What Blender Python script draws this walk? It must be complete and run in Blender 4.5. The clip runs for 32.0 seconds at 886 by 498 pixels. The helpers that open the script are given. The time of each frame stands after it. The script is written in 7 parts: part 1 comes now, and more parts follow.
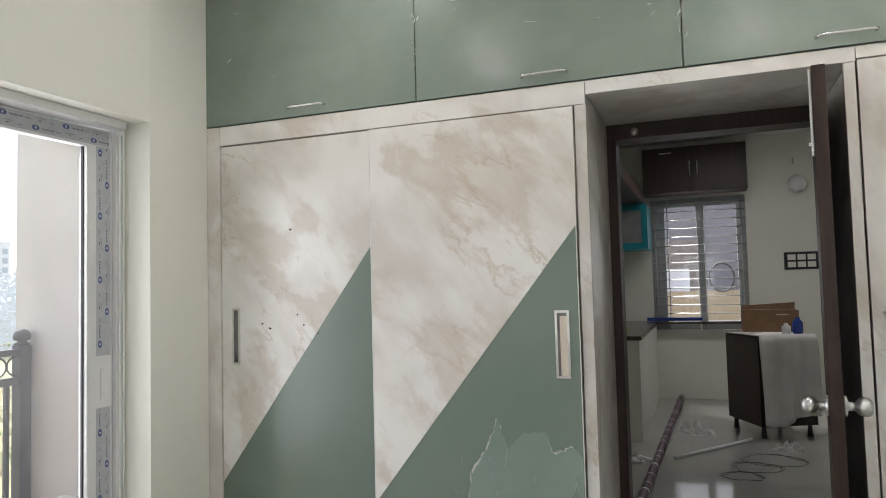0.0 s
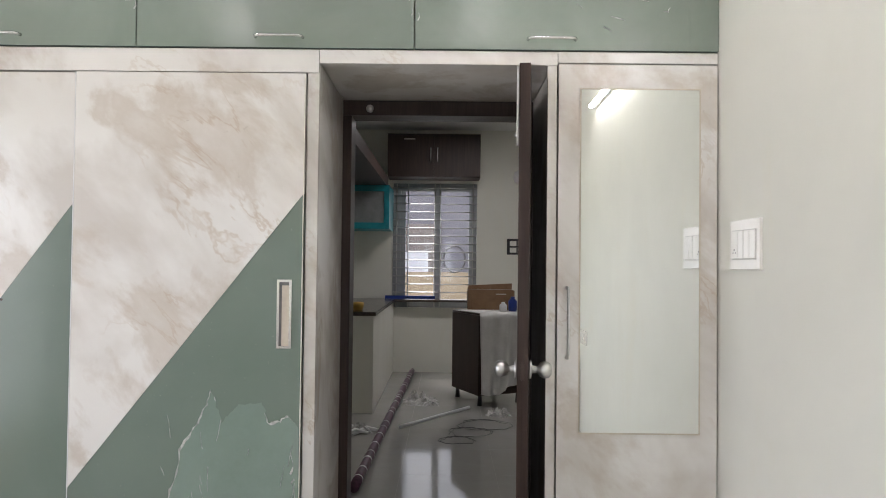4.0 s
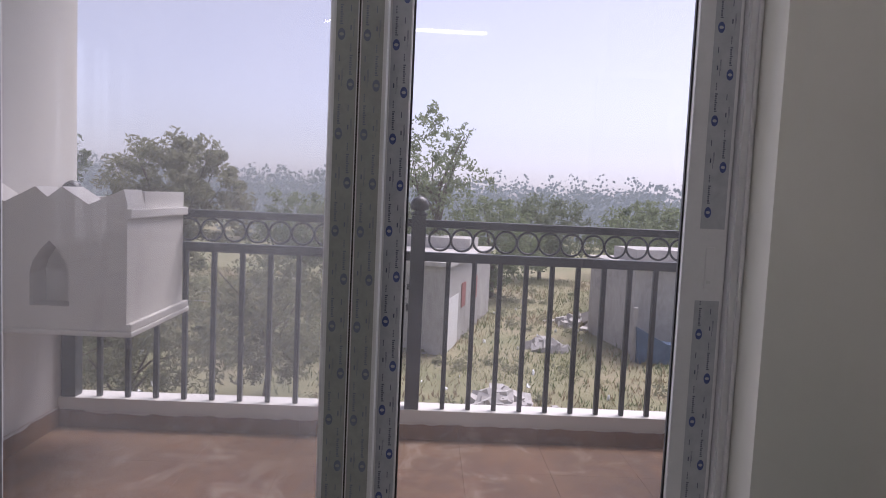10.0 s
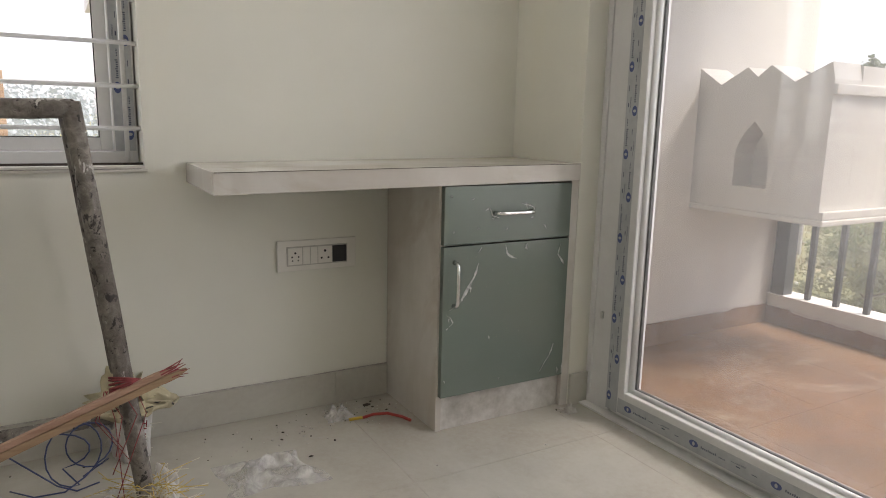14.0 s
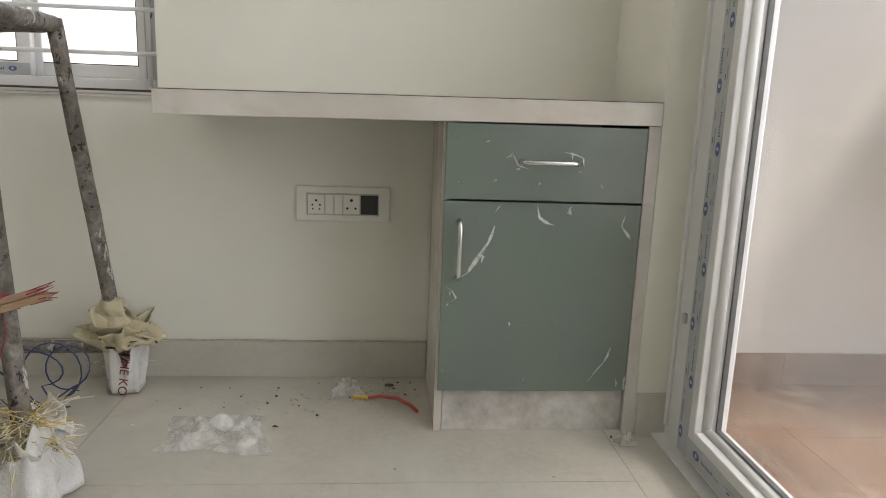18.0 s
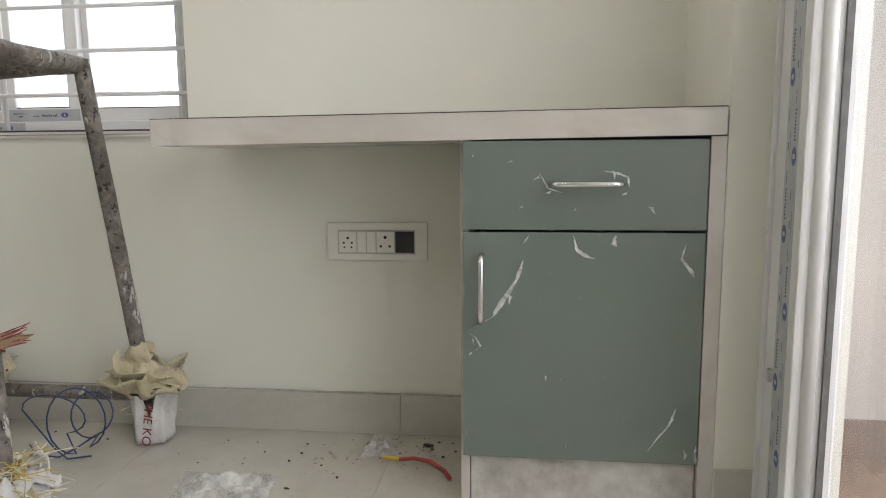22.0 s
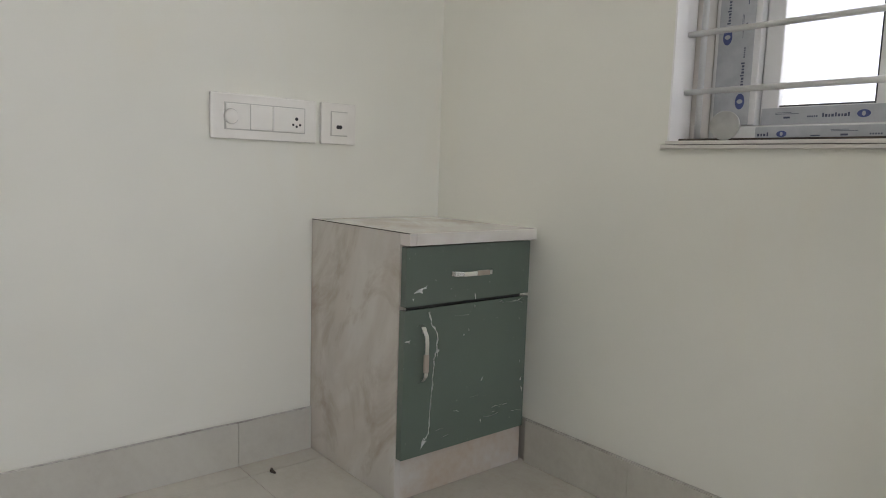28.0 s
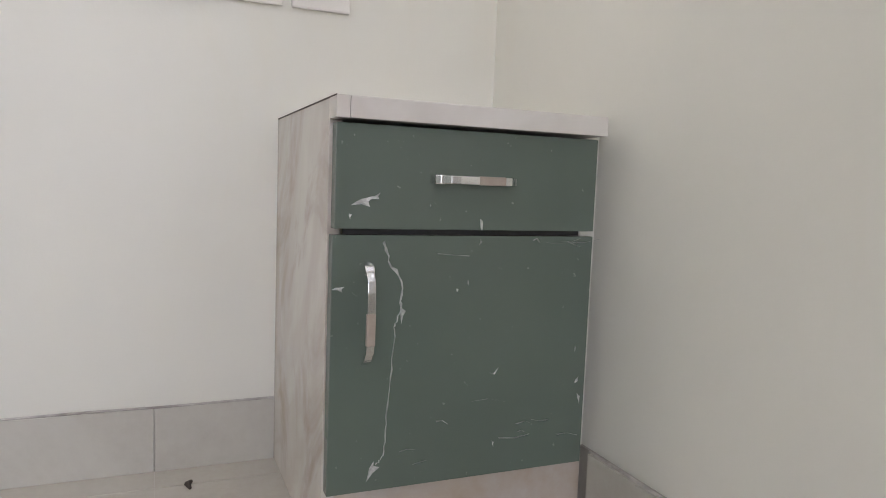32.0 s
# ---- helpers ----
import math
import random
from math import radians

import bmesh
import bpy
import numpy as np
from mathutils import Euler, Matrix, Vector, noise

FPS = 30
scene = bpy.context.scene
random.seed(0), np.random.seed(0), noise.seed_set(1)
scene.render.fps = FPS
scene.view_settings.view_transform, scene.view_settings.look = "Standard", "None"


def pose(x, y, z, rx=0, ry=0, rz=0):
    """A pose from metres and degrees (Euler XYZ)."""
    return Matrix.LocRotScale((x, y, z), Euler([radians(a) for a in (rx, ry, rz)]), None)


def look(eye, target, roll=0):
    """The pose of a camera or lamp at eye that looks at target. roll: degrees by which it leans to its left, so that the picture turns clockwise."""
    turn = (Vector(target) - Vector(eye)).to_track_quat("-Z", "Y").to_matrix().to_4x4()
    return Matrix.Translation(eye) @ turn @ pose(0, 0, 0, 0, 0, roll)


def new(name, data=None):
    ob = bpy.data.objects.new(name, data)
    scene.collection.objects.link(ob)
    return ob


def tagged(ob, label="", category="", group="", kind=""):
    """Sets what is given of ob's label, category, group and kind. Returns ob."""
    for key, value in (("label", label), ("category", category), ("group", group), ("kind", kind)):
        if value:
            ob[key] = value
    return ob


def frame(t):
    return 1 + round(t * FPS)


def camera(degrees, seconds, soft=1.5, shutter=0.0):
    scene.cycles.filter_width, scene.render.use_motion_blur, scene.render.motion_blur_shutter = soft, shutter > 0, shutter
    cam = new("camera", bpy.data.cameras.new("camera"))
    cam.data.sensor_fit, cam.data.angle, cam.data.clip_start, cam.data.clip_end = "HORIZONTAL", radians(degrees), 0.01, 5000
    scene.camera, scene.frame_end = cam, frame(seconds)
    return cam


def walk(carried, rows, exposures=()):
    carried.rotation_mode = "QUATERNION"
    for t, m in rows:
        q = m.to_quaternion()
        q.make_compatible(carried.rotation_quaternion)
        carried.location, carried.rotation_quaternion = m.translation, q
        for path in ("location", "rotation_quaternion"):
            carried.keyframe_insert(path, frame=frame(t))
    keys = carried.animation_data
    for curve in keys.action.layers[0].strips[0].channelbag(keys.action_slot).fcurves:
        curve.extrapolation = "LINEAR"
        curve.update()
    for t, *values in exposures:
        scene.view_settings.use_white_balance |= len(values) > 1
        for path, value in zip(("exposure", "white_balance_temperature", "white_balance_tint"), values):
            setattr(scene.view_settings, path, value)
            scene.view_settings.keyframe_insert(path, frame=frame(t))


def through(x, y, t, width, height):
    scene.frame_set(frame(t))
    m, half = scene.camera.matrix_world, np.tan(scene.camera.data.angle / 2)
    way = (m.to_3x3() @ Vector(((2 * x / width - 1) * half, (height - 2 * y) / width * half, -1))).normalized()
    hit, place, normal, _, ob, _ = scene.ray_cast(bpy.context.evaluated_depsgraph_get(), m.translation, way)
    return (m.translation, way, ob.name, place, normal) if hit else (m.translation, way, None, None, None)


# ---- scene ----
cam = camera(65.5, 32.0, 1.0)
PATH = [
    (0, (0.131, -2.618, 1.355), (-0.573, -0.75, 1.463), -1.5),
    (0.5, (0.131, -2.616, 1.377), (-0.506, -0.729, 1.561), 0.5),
    (1, (0.141, -2.6, 1.399), (-0.347, -0.683, 1.696), 2.1),
    (1.5, (0.168, -2.594, 1.422), (-0.131, -0.653, 1.801), 2.9),
    (2, (0.197, -2.59, 1.45), (0.067, -0.633, 1.842), 2.6),
    (2.5, (0.212, -2.596, 1.446), (0.199, -0.639, 1.857), 1.7),
    (4.5, (0.221, -2.573, 1.297), (0.189, -0.575, 1.216), -0.1),
    (5, (0.199, -2.518, 1.296), (-0.152, -0.553, 1.17), -0.3),
    (5.5, (0.168, -2.449, 1.29), (-0.379, -0.531, 1.141), 0.3),
    (6, (0.137, -2.359, 1.284), (-0.565, -0.492, 1.126), 0.7),
    (6.5, (0.09, -2.233, 1.275), (-0.709, -0.407, 1.117), 2.1),
    (7, (0.081, -2.088, 1.275), (-0.804, -0.301, 1.123), 3.1),
    (7.5, (0.057, -1.933, 1.298), (-1.028, -0.261, 1.132), 1.0),
    (8, (0.024, -1.769, 1.271), (-1.296, -0.272, 1.146), 1.1),
    (8.5, (0.005, -1.648, 1.272), (-1.623, -0.492, 1.152), 1.3),
    (9, (-0.061, -1.529, 1.259), (-1.86, -0.671, 1.095), 2.8),
    (9.5, (-0.117, -1.406, 1.193), (-2.054, -0.927, 1.047), 3.2),
    (10, (-0.189, -1.346, 1.178), (-2.183, -1.296, 1.024), 2.6),
    (10.5, (-0.23, -1.31, 1.176), (-2.173, -1.734, 0.964), 3.7),
    (11, (-0.253, -1.26, 1.142), (-2.028, -2.148, 0.89), 1.2),
    (11.5, (-0.261, -1.203, 1.109), (-1.792, -2.463, 0.848), 0.1),
    (12, (-0.283, -1.132, 1.096), (-1.619, -2.588, 0.788), 1.5),
    (12.5, (-0.322, -1.079, 1.056), (-1.619, -2.563, 0.714), 2.3),
    (13, (-0.38, -1.056, 0.969), (-1.496, -2.677, 0.611), -1.3),
    (13.5, (-0.435, -1.037, 0.915), (-1.512, -2.684, 0.559), 1.7),
    (14, (-0.501, -1.024, 0.907), (-1.475, -2.732, 0.54), 1.3),
    (14.5, (-0.571, -1.012, 0.888), (-1.454, -2.767, 0.512), -2.2),
    (15, (-0.671, -1.0, 0.845), (-1.386, -2.836, 0.498), -4.5),
    (15.5, (-0.761, -1.002, 0.85), (-1.202, -2.925, 0.525), -5.6),
    (17.5, (-1.228, -1.119, 0.782), (-1.402, -3.067, 0.36), 1.7),
    (18, (-1.315, -1.159, 0.757), (-1.478, -3.111, 0.357), 2.1),
    (18.5, (-1.394, -1.192, 0.737), (-1.54, -3.15, 0.354), -0.5),
    (19, (-1.46, -1.228, 0.71), (-1.558, -3.192, 0.349), -3.3),
    (19.5, (-1.51, -1.276, 0.673), (-1.473, -3.251, 0.361), -4.0),
    (20, (-1.534, -1.31, 0.622), (-1.422, -3.286, 0.337), -1.7),
    (20.5, (-1.557, -1.348, 0.608), (-1.378, -3.321, 0.333), 1.5),
    (21, (-1.567, -1.367, 0.632), (-1.366, -3.337, 0.353), 2.2),
    (21.5, (-1.556, -1.364, 0.658), (-1.351, -3.337, 0.4), 1.0),
    (22, (-1.556, -1.365, 0.698), (-1.323, -3.334, 0.435), -0.4),
    (22.5, (-1.522, -1.357, 0.695), (-1.26, -3.323, 0.438), -0.3),
    (23, (-1.471, -1.351, 0.653), (-1.149, -3.311, 0.419), 1.1),
    (23.5, (-1.368, -1.349, 0.664), (-1.039, -3.305, 0.407), 0.8),
    (24, (-1.256, -1.361, 0.669), (-0.839, -3.299, 0.405), 0.2),
    (24.5, (-1.07, -1.334, 0.685), (-0.552, -3.249, 0.431), -1.0),
    (25, (-0.94, -1.368, 0.731), (-0.204, -3.212, 0.494), -2.6),
    (25.5, (-0.81, -1.425, 0.797), (0.173, -3.151, 0.562), -4.4),
    (26, (-0.679, -1.464, 0.822), (0.557, -3.022, 0.616), -3.9),
    (26.5, (-0.572, -1.527, 0.813), (0.859, -2.908, 0.606), 2.2),
    (28.5, (-0.162, -1.917, 0.657), (1.39, -3.156, 0.42), 1.5),
    (29, (-0.087, -2.003, 0.611), (1.553, -3.12, 0.357), 0.2),
    (29.5, (-0.029, -2.114, 0.539), (1.809, -2.859, 0.278), -3.7),
    (30, (0.023, -2.209, 0.478), (1.912, -2.811, 0.217), -0.7),
    (30.5, (0.059, -2.305, 0.451), (1.946, -2.917, 0.201), 3.3),
    (31, (0.069, -2.366, 0.451), (1.946, -3.024, 0.247), 3.2),
    (31.5, (0.066, -2.422, 0.467), (1.922, -3.143, 0.285), 3.1),
    (32, (0.06, -2.45, 0.477), (1.895, -3.224, 0.288), 2.2),
]

EXPOSURES = [(0.0, 1.84, 6320, 14), (1.0, 1.73, 6320, 11), (2.0, 1.98, 6320, 13), (6.0, 2.10, 6280, 18), (7.0, 1.52, 6280, 18), (8.0, 1.28, 6260, 19), (9.0, 0.68, 6180, 22), (10.0, 0.38, 6060, 29), (11.0, 0.30, 6350, 27),
             (12.0, 0.84, 6650, 22), (13.0, 1.22, 6850, 18), (15.0, 1.53, 6800, 16), (19.0, 1.70, 6700, 13), (21.0, 1.78, 6620, 14), (23.0, 1.80, 6620, 15), (24.0, 1.72, 6570, 15), (25.0, 1.53, 6450, 15), (26.0, 1.15, 6030, 16),
             (28.0, 1.45, 6450, 15), (29.0, 1.65, 6560, 15), (30.0, 1.86, 6620, 14), (31.0, 1.80, 6400, 18), (32.0, 1.96, 6360, 21)]
walk(cam, [(t, look(eye, target, roll)) for t, eye, target, roll in PATH], EXPOSURES)

# ---- world, sun and lights ----
SUN_EL, SUN_AZ = radians(60), radians(315)
world = bpy.data.worlds.new("world")
scene.world = world
world.use_nodes = True
wn, wl = world.node_tree.nodes, world.node_tree.links
sky = wn.new("ShaderNodeTexSky")
sky.sky_type, sky.sun_disc = "NISHITA", False
sky.sun_elevation, sky.sun_rotation = SUN_EL, SUN_AZ
sky.dust_density, sky.air_density, sky.ozone_density = 1.2, 1.0, 1.0
pale = wn.new("ShaderNodeHueSaturation")
pale.inputs["Saturation"].default_value = 0.34
wl.new(sky.outputs[0], pale.inputs["Color"])
lilac = wn.new("ShaderNodeMix")
lilac.data_type, lilac.blend_type = "RGBA", "MULTIPLY"
lilac.inputs[0].default_value, lilac.inputs[7].default_value = 1.0, (1.0, 0.985, 1.07, 1)
wl.new(pale.outputs[0], lilac.inputs[6])
wl.new(lilac.outputs[2], wn["Background"].inputs["Color"])
wn["Background"].inputs["Strength"].default_value = 0.12

sun = new("sun", bpy.data.lights.new("sun", "SUN"))
sun.data.energy, sun.data.angle, sun.data.color = 3.8, radians(35), (1.0, 0.95, 0.88)
sun.matrix_world = look((-10, 10, 25), (0, 0, 0))


def area(name, eye, target, w, h, watts, color):
    lamp = new(name, bpy.data.lights.new(name, "AREA"))
    lamp.data.shape, lamp.data.size, lamp.data.size_y = "RECTANGLE", w, h
    lamp.data.energy, lamp.data.color = watts, color
    lamp.matrix_world = look(eye, target)
    return lamp


# skylight that falls through the two room openings and the kitchen window
area("skylight_balcony", (-2.30, -1.5, 1.25), (1.0, -1.7, 0.55), 2.0, 1.9, 9.5, (0.95, 0.97, 1.0))
area("skylight_window", (-0.1, -3.34, 1.45), (-0.1, 0.0, 1.5), 1.1, 1.2, 3.2, (0.96, 0.97, 1.0))
area("skylight_kitchen", (0.1, 5.98, 1.5), (0.1, 0.0, 1.5), 0.9, 1.3, 0.95, (0.95, 0.97, 1.0))


# ---- building helpers ----
def finish(bm):
    bmesh.ops.recalc_face_normals(bm, faces=bm.faces)
    return bm


def box(bm, x0, x1, y0, y1, z0, z1):
    v = [bm.verts.new((x, y, z)) for z in (z0, z1) for x, y in ((x0, y0), (x1, y0), (x1, y1), (x0, y1))]
    for f in ((3, 2, 1, 0), (4, 5, 6, 7), (0, 1, 5, 4), (1, 2, 6, 5), (2, 3, 7, 6), (3, 0, 4, 7)):
        bm.faces.new([v[i] for i in f])
    return bm


def rounded(bm, width, segments=2):
    bmesh.ops.bevel(bm, geom=list(bm.edges), offset=width, segments=segments, affect="EDGES", profile=0.6, clamp_overlap=True)
    return bm


def prism(bm, points, axis, lo, hi):
    """A flat outline pulled to a thickness along an axis. points: 2D pairs in the two other axes, in order."""
    def at(p, q):
        return {"x": (q, p[0], p[1]), "y": (p[0], q, p[1]), "z": (p[0], p[1], q)}[axis]
    a = [bm.verts.new(at(p, lo)) for p in points]
    b = [bm.verts.new(at(p, hi)) for p in points]
    bm.faces.new(a)
    bm.faces.new(list(reversed(b)))
    n = len(points)
    for i in range(n):
        bm.faces.new((a[i], b[i], b[(i + 1) % n], a[(i + 1) % n]))
    return finish(bm)


def tube(bm, points, radius, sides=10, wobble=0.0, closed=False):
    """A round bar along points, radius a number or one for each point."""
    pts = [Vector(p) for p in points]
    n = len(pts)
    radii = radius if isinstance(radius, (list, tuple)) else [radius] * n
    rings, side = [], None
    for i, p in enumerate(pts):
        if closed:
            way = (pts[(i + 1) % n] - pts[i - 1]).normalized()
        else:
            way = (pts[min(i + 1, n - 1)] - pts[max(i - 1, 0)]).normalized()
        if side is None:
            side = way.orthogonal().normalized()
        else:
            side = (side - way * side.dot(way)).normalized()
        other = way.cross(side)
        ring = []
        for k in range(sides):
            a = 2 * math.pi * k / sides
            r = radii[i] * (1 + (wobble * noise.noise(p * 35 + Vector((k * 1.7, 0, 0))) if wobble else 0))
            ring.append(bm.verts.new(p + side * math.cos(a) * r + other * math.sin(a) * r))
        rings.append(ring)
    last = n if closed else n - 1
    for i in range(last):
        a, b = rings[i], rings[(i + 1) % n]
        for k in range(sides):
            bm.faces.new((a[k], a[(k + 1) % sides], b[(k + 1) % sides], b[k]))
    if not closed:
        bm.faces.new(list(reversed(rings[0])))
        bm.faces.new(rings[-1])
    return finish(bm)


def lathe(bm, profile, x, y, sides=16):
    """A turned shape round an upright axis. profile: pairs of radius and z."""
    rings = [[bm.verts.new((x + r * math.cos(2 * math.pi * k / sides), y + r * math.sin(2 * math.pi * k / sides), z)) for k in range(sides)] for r, z in profile]
    for a, b in zip(rings, rings[1:]):
        for k in range(sides):
            bm.faces.new((a[k], a[(k + 1) % sides], b[(k + 1) % sides], b[k]))
    bm.faces.new(list(reversed(rings[0])))
    bm.faces.new(rings[-1])
    return finish(bm)


def lines(start, end, steps):
    a, b = Vector(start), Vector(end)
    return [a.lerp(b, i / steps) for i in range(steps + 1)]


def thing(name, base, label, category, group="", kind=""):
    ob = new(name)
    ob.location = base
    ob.empty_display_size = 0.1
    return tagged(ob, label, category, group, kind)


def origin_of(ob):
    at = Vector((0, 0, 0))
    while ob is not None:
        at += ob.location
        ob = ob.parent
    return at


def part(name, bm, material, parent=None, label="", smooth=False):
    """Links a bmesh in world places as ONE mesh object, under a thing or a part if given."""
    data = bpy.data.meshes.new(name)
    if parent is not None:
        bmesh.ops.translate(bm, verts=bm.verts, vec=-origin_of(parent))
    bm.to_mesh(data)
    bm.free()
    data.materials.append(material)
    if smooth:
        for p in data.polygons:
            p.use_smooth = True
    ob = new(name, data)
    ob.parent = parent
    return tagged(ob, label)


def slab(name, x0, x1, y0, y1, z0, z1, material, parent=None, label="", bevel=0.0015):
    bm = box(bmesh.new(), min(x0, x1), max(x0, x1), min(y0, y1), max(y0, y1), z0, z1)
    if bevel:
        rounded(bm, bevel)
    return part(name, bm, material, parent, label)


def structure(name, bm, material, label, category):
    return tagged(part(name, bm, material), label, category, "", "structure")


def block(name, x0, x1, y0, y1, z0, z1, material, label, category):
    return structure(name, box(bmesh.new(), x0, x1, y0, y1, z0, z1), material, label, category)


# ---- materials ----
class Mat:
    """A node material with a Principled shader, in world places."""

    def __init__(self, name, rough=0.5, metal=0.0, spec=0.5):
        self.m = bpy.data.materials.new(name)
        self.m.use_nodes = True
        self.t = self.m.node_tree
        self.b = self.t.nodes["Principled BSDF"]
        self.b.inputs["Roughness"].default_value = rough
        self.b.inputs["Metallic"].default_value = metal
        self.b.inputs["Specular IOR Level"].default_value = spec
        self.geo = self.t.nodes.new("ShaderNodeNewGeometry")

    def node(self, kind, **props):
        n = self.t.nodes.new(kind)
        for k, v in props.items():
            n.inputs[k.replace("_", " ")].default_value = v
        return n

    def link(self, a, b):
        self.t.links.new(a, b)

    def place(self, scale=(1, 1, 1), turn=(0, 0, 0)):
        src = self.geo.outputs["Position"]
        if any(turn):
            tn = self.node("ShaderNodeMapping", Rotation=[radians(a) for a in turn])
            self.link(src, tn.inputs["Vector"])
            src = tn.outputs["Vector"]
        mp = self.node("ShaderNodeMapping", Scale=scale)
        self.link(src, mp.inputs["Vector"])
        return mp.outputs["Vector"]

    def noise(self, scale, detail=4.0, rough=0.55, distort=0.0, stretch=(1, 1, 1), turn=(0, 0, 0)):
        n = self.node("ShaderNodeTexNoise", Scale=scale, Detail=detail, Roughness=rough, Distortion=distort)
        self.link(self.place(stretch, turn), n.inputs["Vector"])
        return n.outputs["Fac"]

    def ramp(self, fac, *stops):
        r = self.t.nodes.new("ShaderNodeValToRGB")
        while len(r.color_ramp.elements) < len(stops):
            r.color_ramp.elements.new(0.5)
        for e, (p, c) in zip(r.color_ramp.elements, stops):
            e.position = p
            e.color = (*c, 1) if isinstance(c, tuple) else (c, c, c, 1)
        self.link(fac, r.inputs["Fac"])
        return r.outputs["Color"]

    def mix(self, fac, a, b, mode="MIX"):
        x = self.t.nodes.new("ShaderNodeMix")
        x.data_type, x.blend_type = "RGBA", mode
        for socket, v in ((x.inputs[0], fac), (x.inputs[6], a), (x.inputs[7], b)):
            if isinstance(v, (int, float)):
                socket.default_value = v
            elif isinstance(v, tuple):
                socket.default_value = (*v, 1)
            else:
                self.link(v, socket)
        return x.outputs[2]

    def color(self, c):
        if isinstance(c, tuple):
            self.b.inputs["Base Color"].default_value = (*c, 1)
        else:
            self.link(c, self.b.inputs["Base Color"])
        return self

    def rough(self, c):
        self.link(c, self.b.inputs["Roughness"])
        return self

    def bump(self, fac, strength=0.2, distance=0.01):
        n = self.node("ShaderNodeBump", Strength=strength, Distance=distance)
        self.link(fac, n.inputs["Height"])
        self.link(n.outputs["Normal"], self.b.inputs["Normal"])
        return self

    def shift(self):
        """A random number for each object."""
        return self.t.nodes.new("ShaderNodeObjectInfo").outputs["Random"]


def mottled(name, dark, light, scale=8.0, rough=0.6, metal=0.0, bump=0.1, fine=60.0, stretch=(1, 1, 1), spec=0.5, stain=0.25):
    """Two tones by a broad noise, a fine grain over them and uneven gloss."""
    m = Mat(name, rough, metal, spec)
    broad = m.noise(scale, 5, 0.6, 0.3, stretch)
    grain = m.noise(fine, 3, 0.6, 0, stretch)
    tone = m.ramp(broad, (0.3, dark), (0.7, light))
    m.color(m.mix(stain, tone, m.ramp(grain, (0.3, dark), (0.7, light))))
    low, high = max(rough - 0.1, 0.02), min(rough + 0.1, 1.0)
    low, high = (max(low, 0.285), high) if rough >= 0.275 else (low, min(high, 0.262))
    m.rough(m.ramp(broad, (0.2, low), (0.8, high)))
    if bump:
        m.bump(grain, bump, 0.004)
    return m.m


def marble_laminate(name="marble_laminate", turned=(0, -47, 0), tall=False, dust=0.0):
    """Pale laminate with brown marbling: slanting clouds and thin veins, or tall with broad upright streaks."""
    m = Mat(name, 0.28)
    flow = (1.15, 1.15, 0.85) if tall else (0.60, 0.8, 1.0)
    patch = m.noise(1.3, 3, 0.5, 0.2, (0.6, 1, 1.0), turned)
    soft = m.noise(2.4, 5, 0.56, 0.35, flow, turned)
    cloud = m.noise(2.0 if tall else 3.4, 5 if tall else 6, 0.6, 0.8 if tall else 0.3, flow, turned)
    base = m.ramp(patch, (0.38, (0.765, 0.750, 0.715)), (0.62, (0.715, 0.69, 0.645)))
    base = m.mix(m.ramp(soft, (0.46, 0.0), (0.64, 0.75)), base, (0.53, 0.485, 0.43))
    base = m.mix(m.ramp(cloud, (0.51, 0.0), (0.59, 0.55), (0.71, 0.28)), base, (0.495, 0.42, 0.34))
    if not tall:
        line = m.noise(2.4, 6, 0.6, 0.35, (0.55, 0.8, 1.1), turned)
        vein = m.ramp(line, (0.484, 0.0), (0.495, 1.0), (0.508, 0.0))
        where = m.ramp(m.noise(2.3, 3, 0.5, 0.2), (0.50, 0.0), (0.64, 0.48))
        base = m.mix(m.mix(1.0, vein, where, "MULTIPLY"), base, (0.44, 0.32, 0.21))
        pits = m.ramp(m.noise(30, 4, 0.7, 0.4, (0.7, 1, 1), turned), (0.64, 0.0), (0.72, 0.55))
        base = m.mix(m.mix(1.0, pits, m.ramp(cloud, (0.52, 0.0), (0.62, 0.8)), "MULTIPLY"), base, (0.40, 0.35, 0.29))
    if dust:
        grime = m.noise(4.0, 4, 0.6, 0.4, (1.4, 1.4, 0.5))
        base = m.mix(m.ramp(grime, (0.3, dust * 0.5), (0.7, min(dust * 1.2, 1.0))), base, (0.47, 0.435, 0.385))
    if tall and dust > 0.7:
        streak = m.noise(4.2, 6, 0.62, 0.9, (1.3, 1.3, 0.75), (0, 30, 0))
        base = m.mix(m.ramp(streak, (0.50, 0.0), (0.66, 0.75)), base, (0.36, 0.29, 0.225))
    m.color(base)
    m.rough(m.ramp(m.noise(3, 3), (0.2, 0.19), (0.8, 0.26)))
    return m.m


def green_laminate(name="green_laminate", dust=0.0, veil_tone=(0.19, 0.20, 0.185)):
    """Sage laminate under clear film: nearly plain, with faint cloudy haze and a few fine specks."""
    m = Mat(name, 0.26)
    broad = m.noise(1.8, 4, 0.6, 0.5)
    haze = m.noise(2.6, 4, 0.6, 0.5)
    speck = m.noise(130, 2, 0.5)
    col = m.ramp(broad, (0.3, (0.112, 0.158, 0.124)), (0.7, (0.132, 0.184, 0.145)))
    if dust:
        col = m.mix(m.ramp(haze, (0.3, dust * 0.75), (0.7, min(dust * 1.25, 1.0))), col, veil_tone)
    m.color(m.mix(m.ramp(speck, (0.73, 0.0), (0.80, 0.40)), col, (0.40, 0.43, 0.40)))
    m.rough(m.ramp(haze, (0.3, 0.18), (0.7, 0.255)))
    return m.m


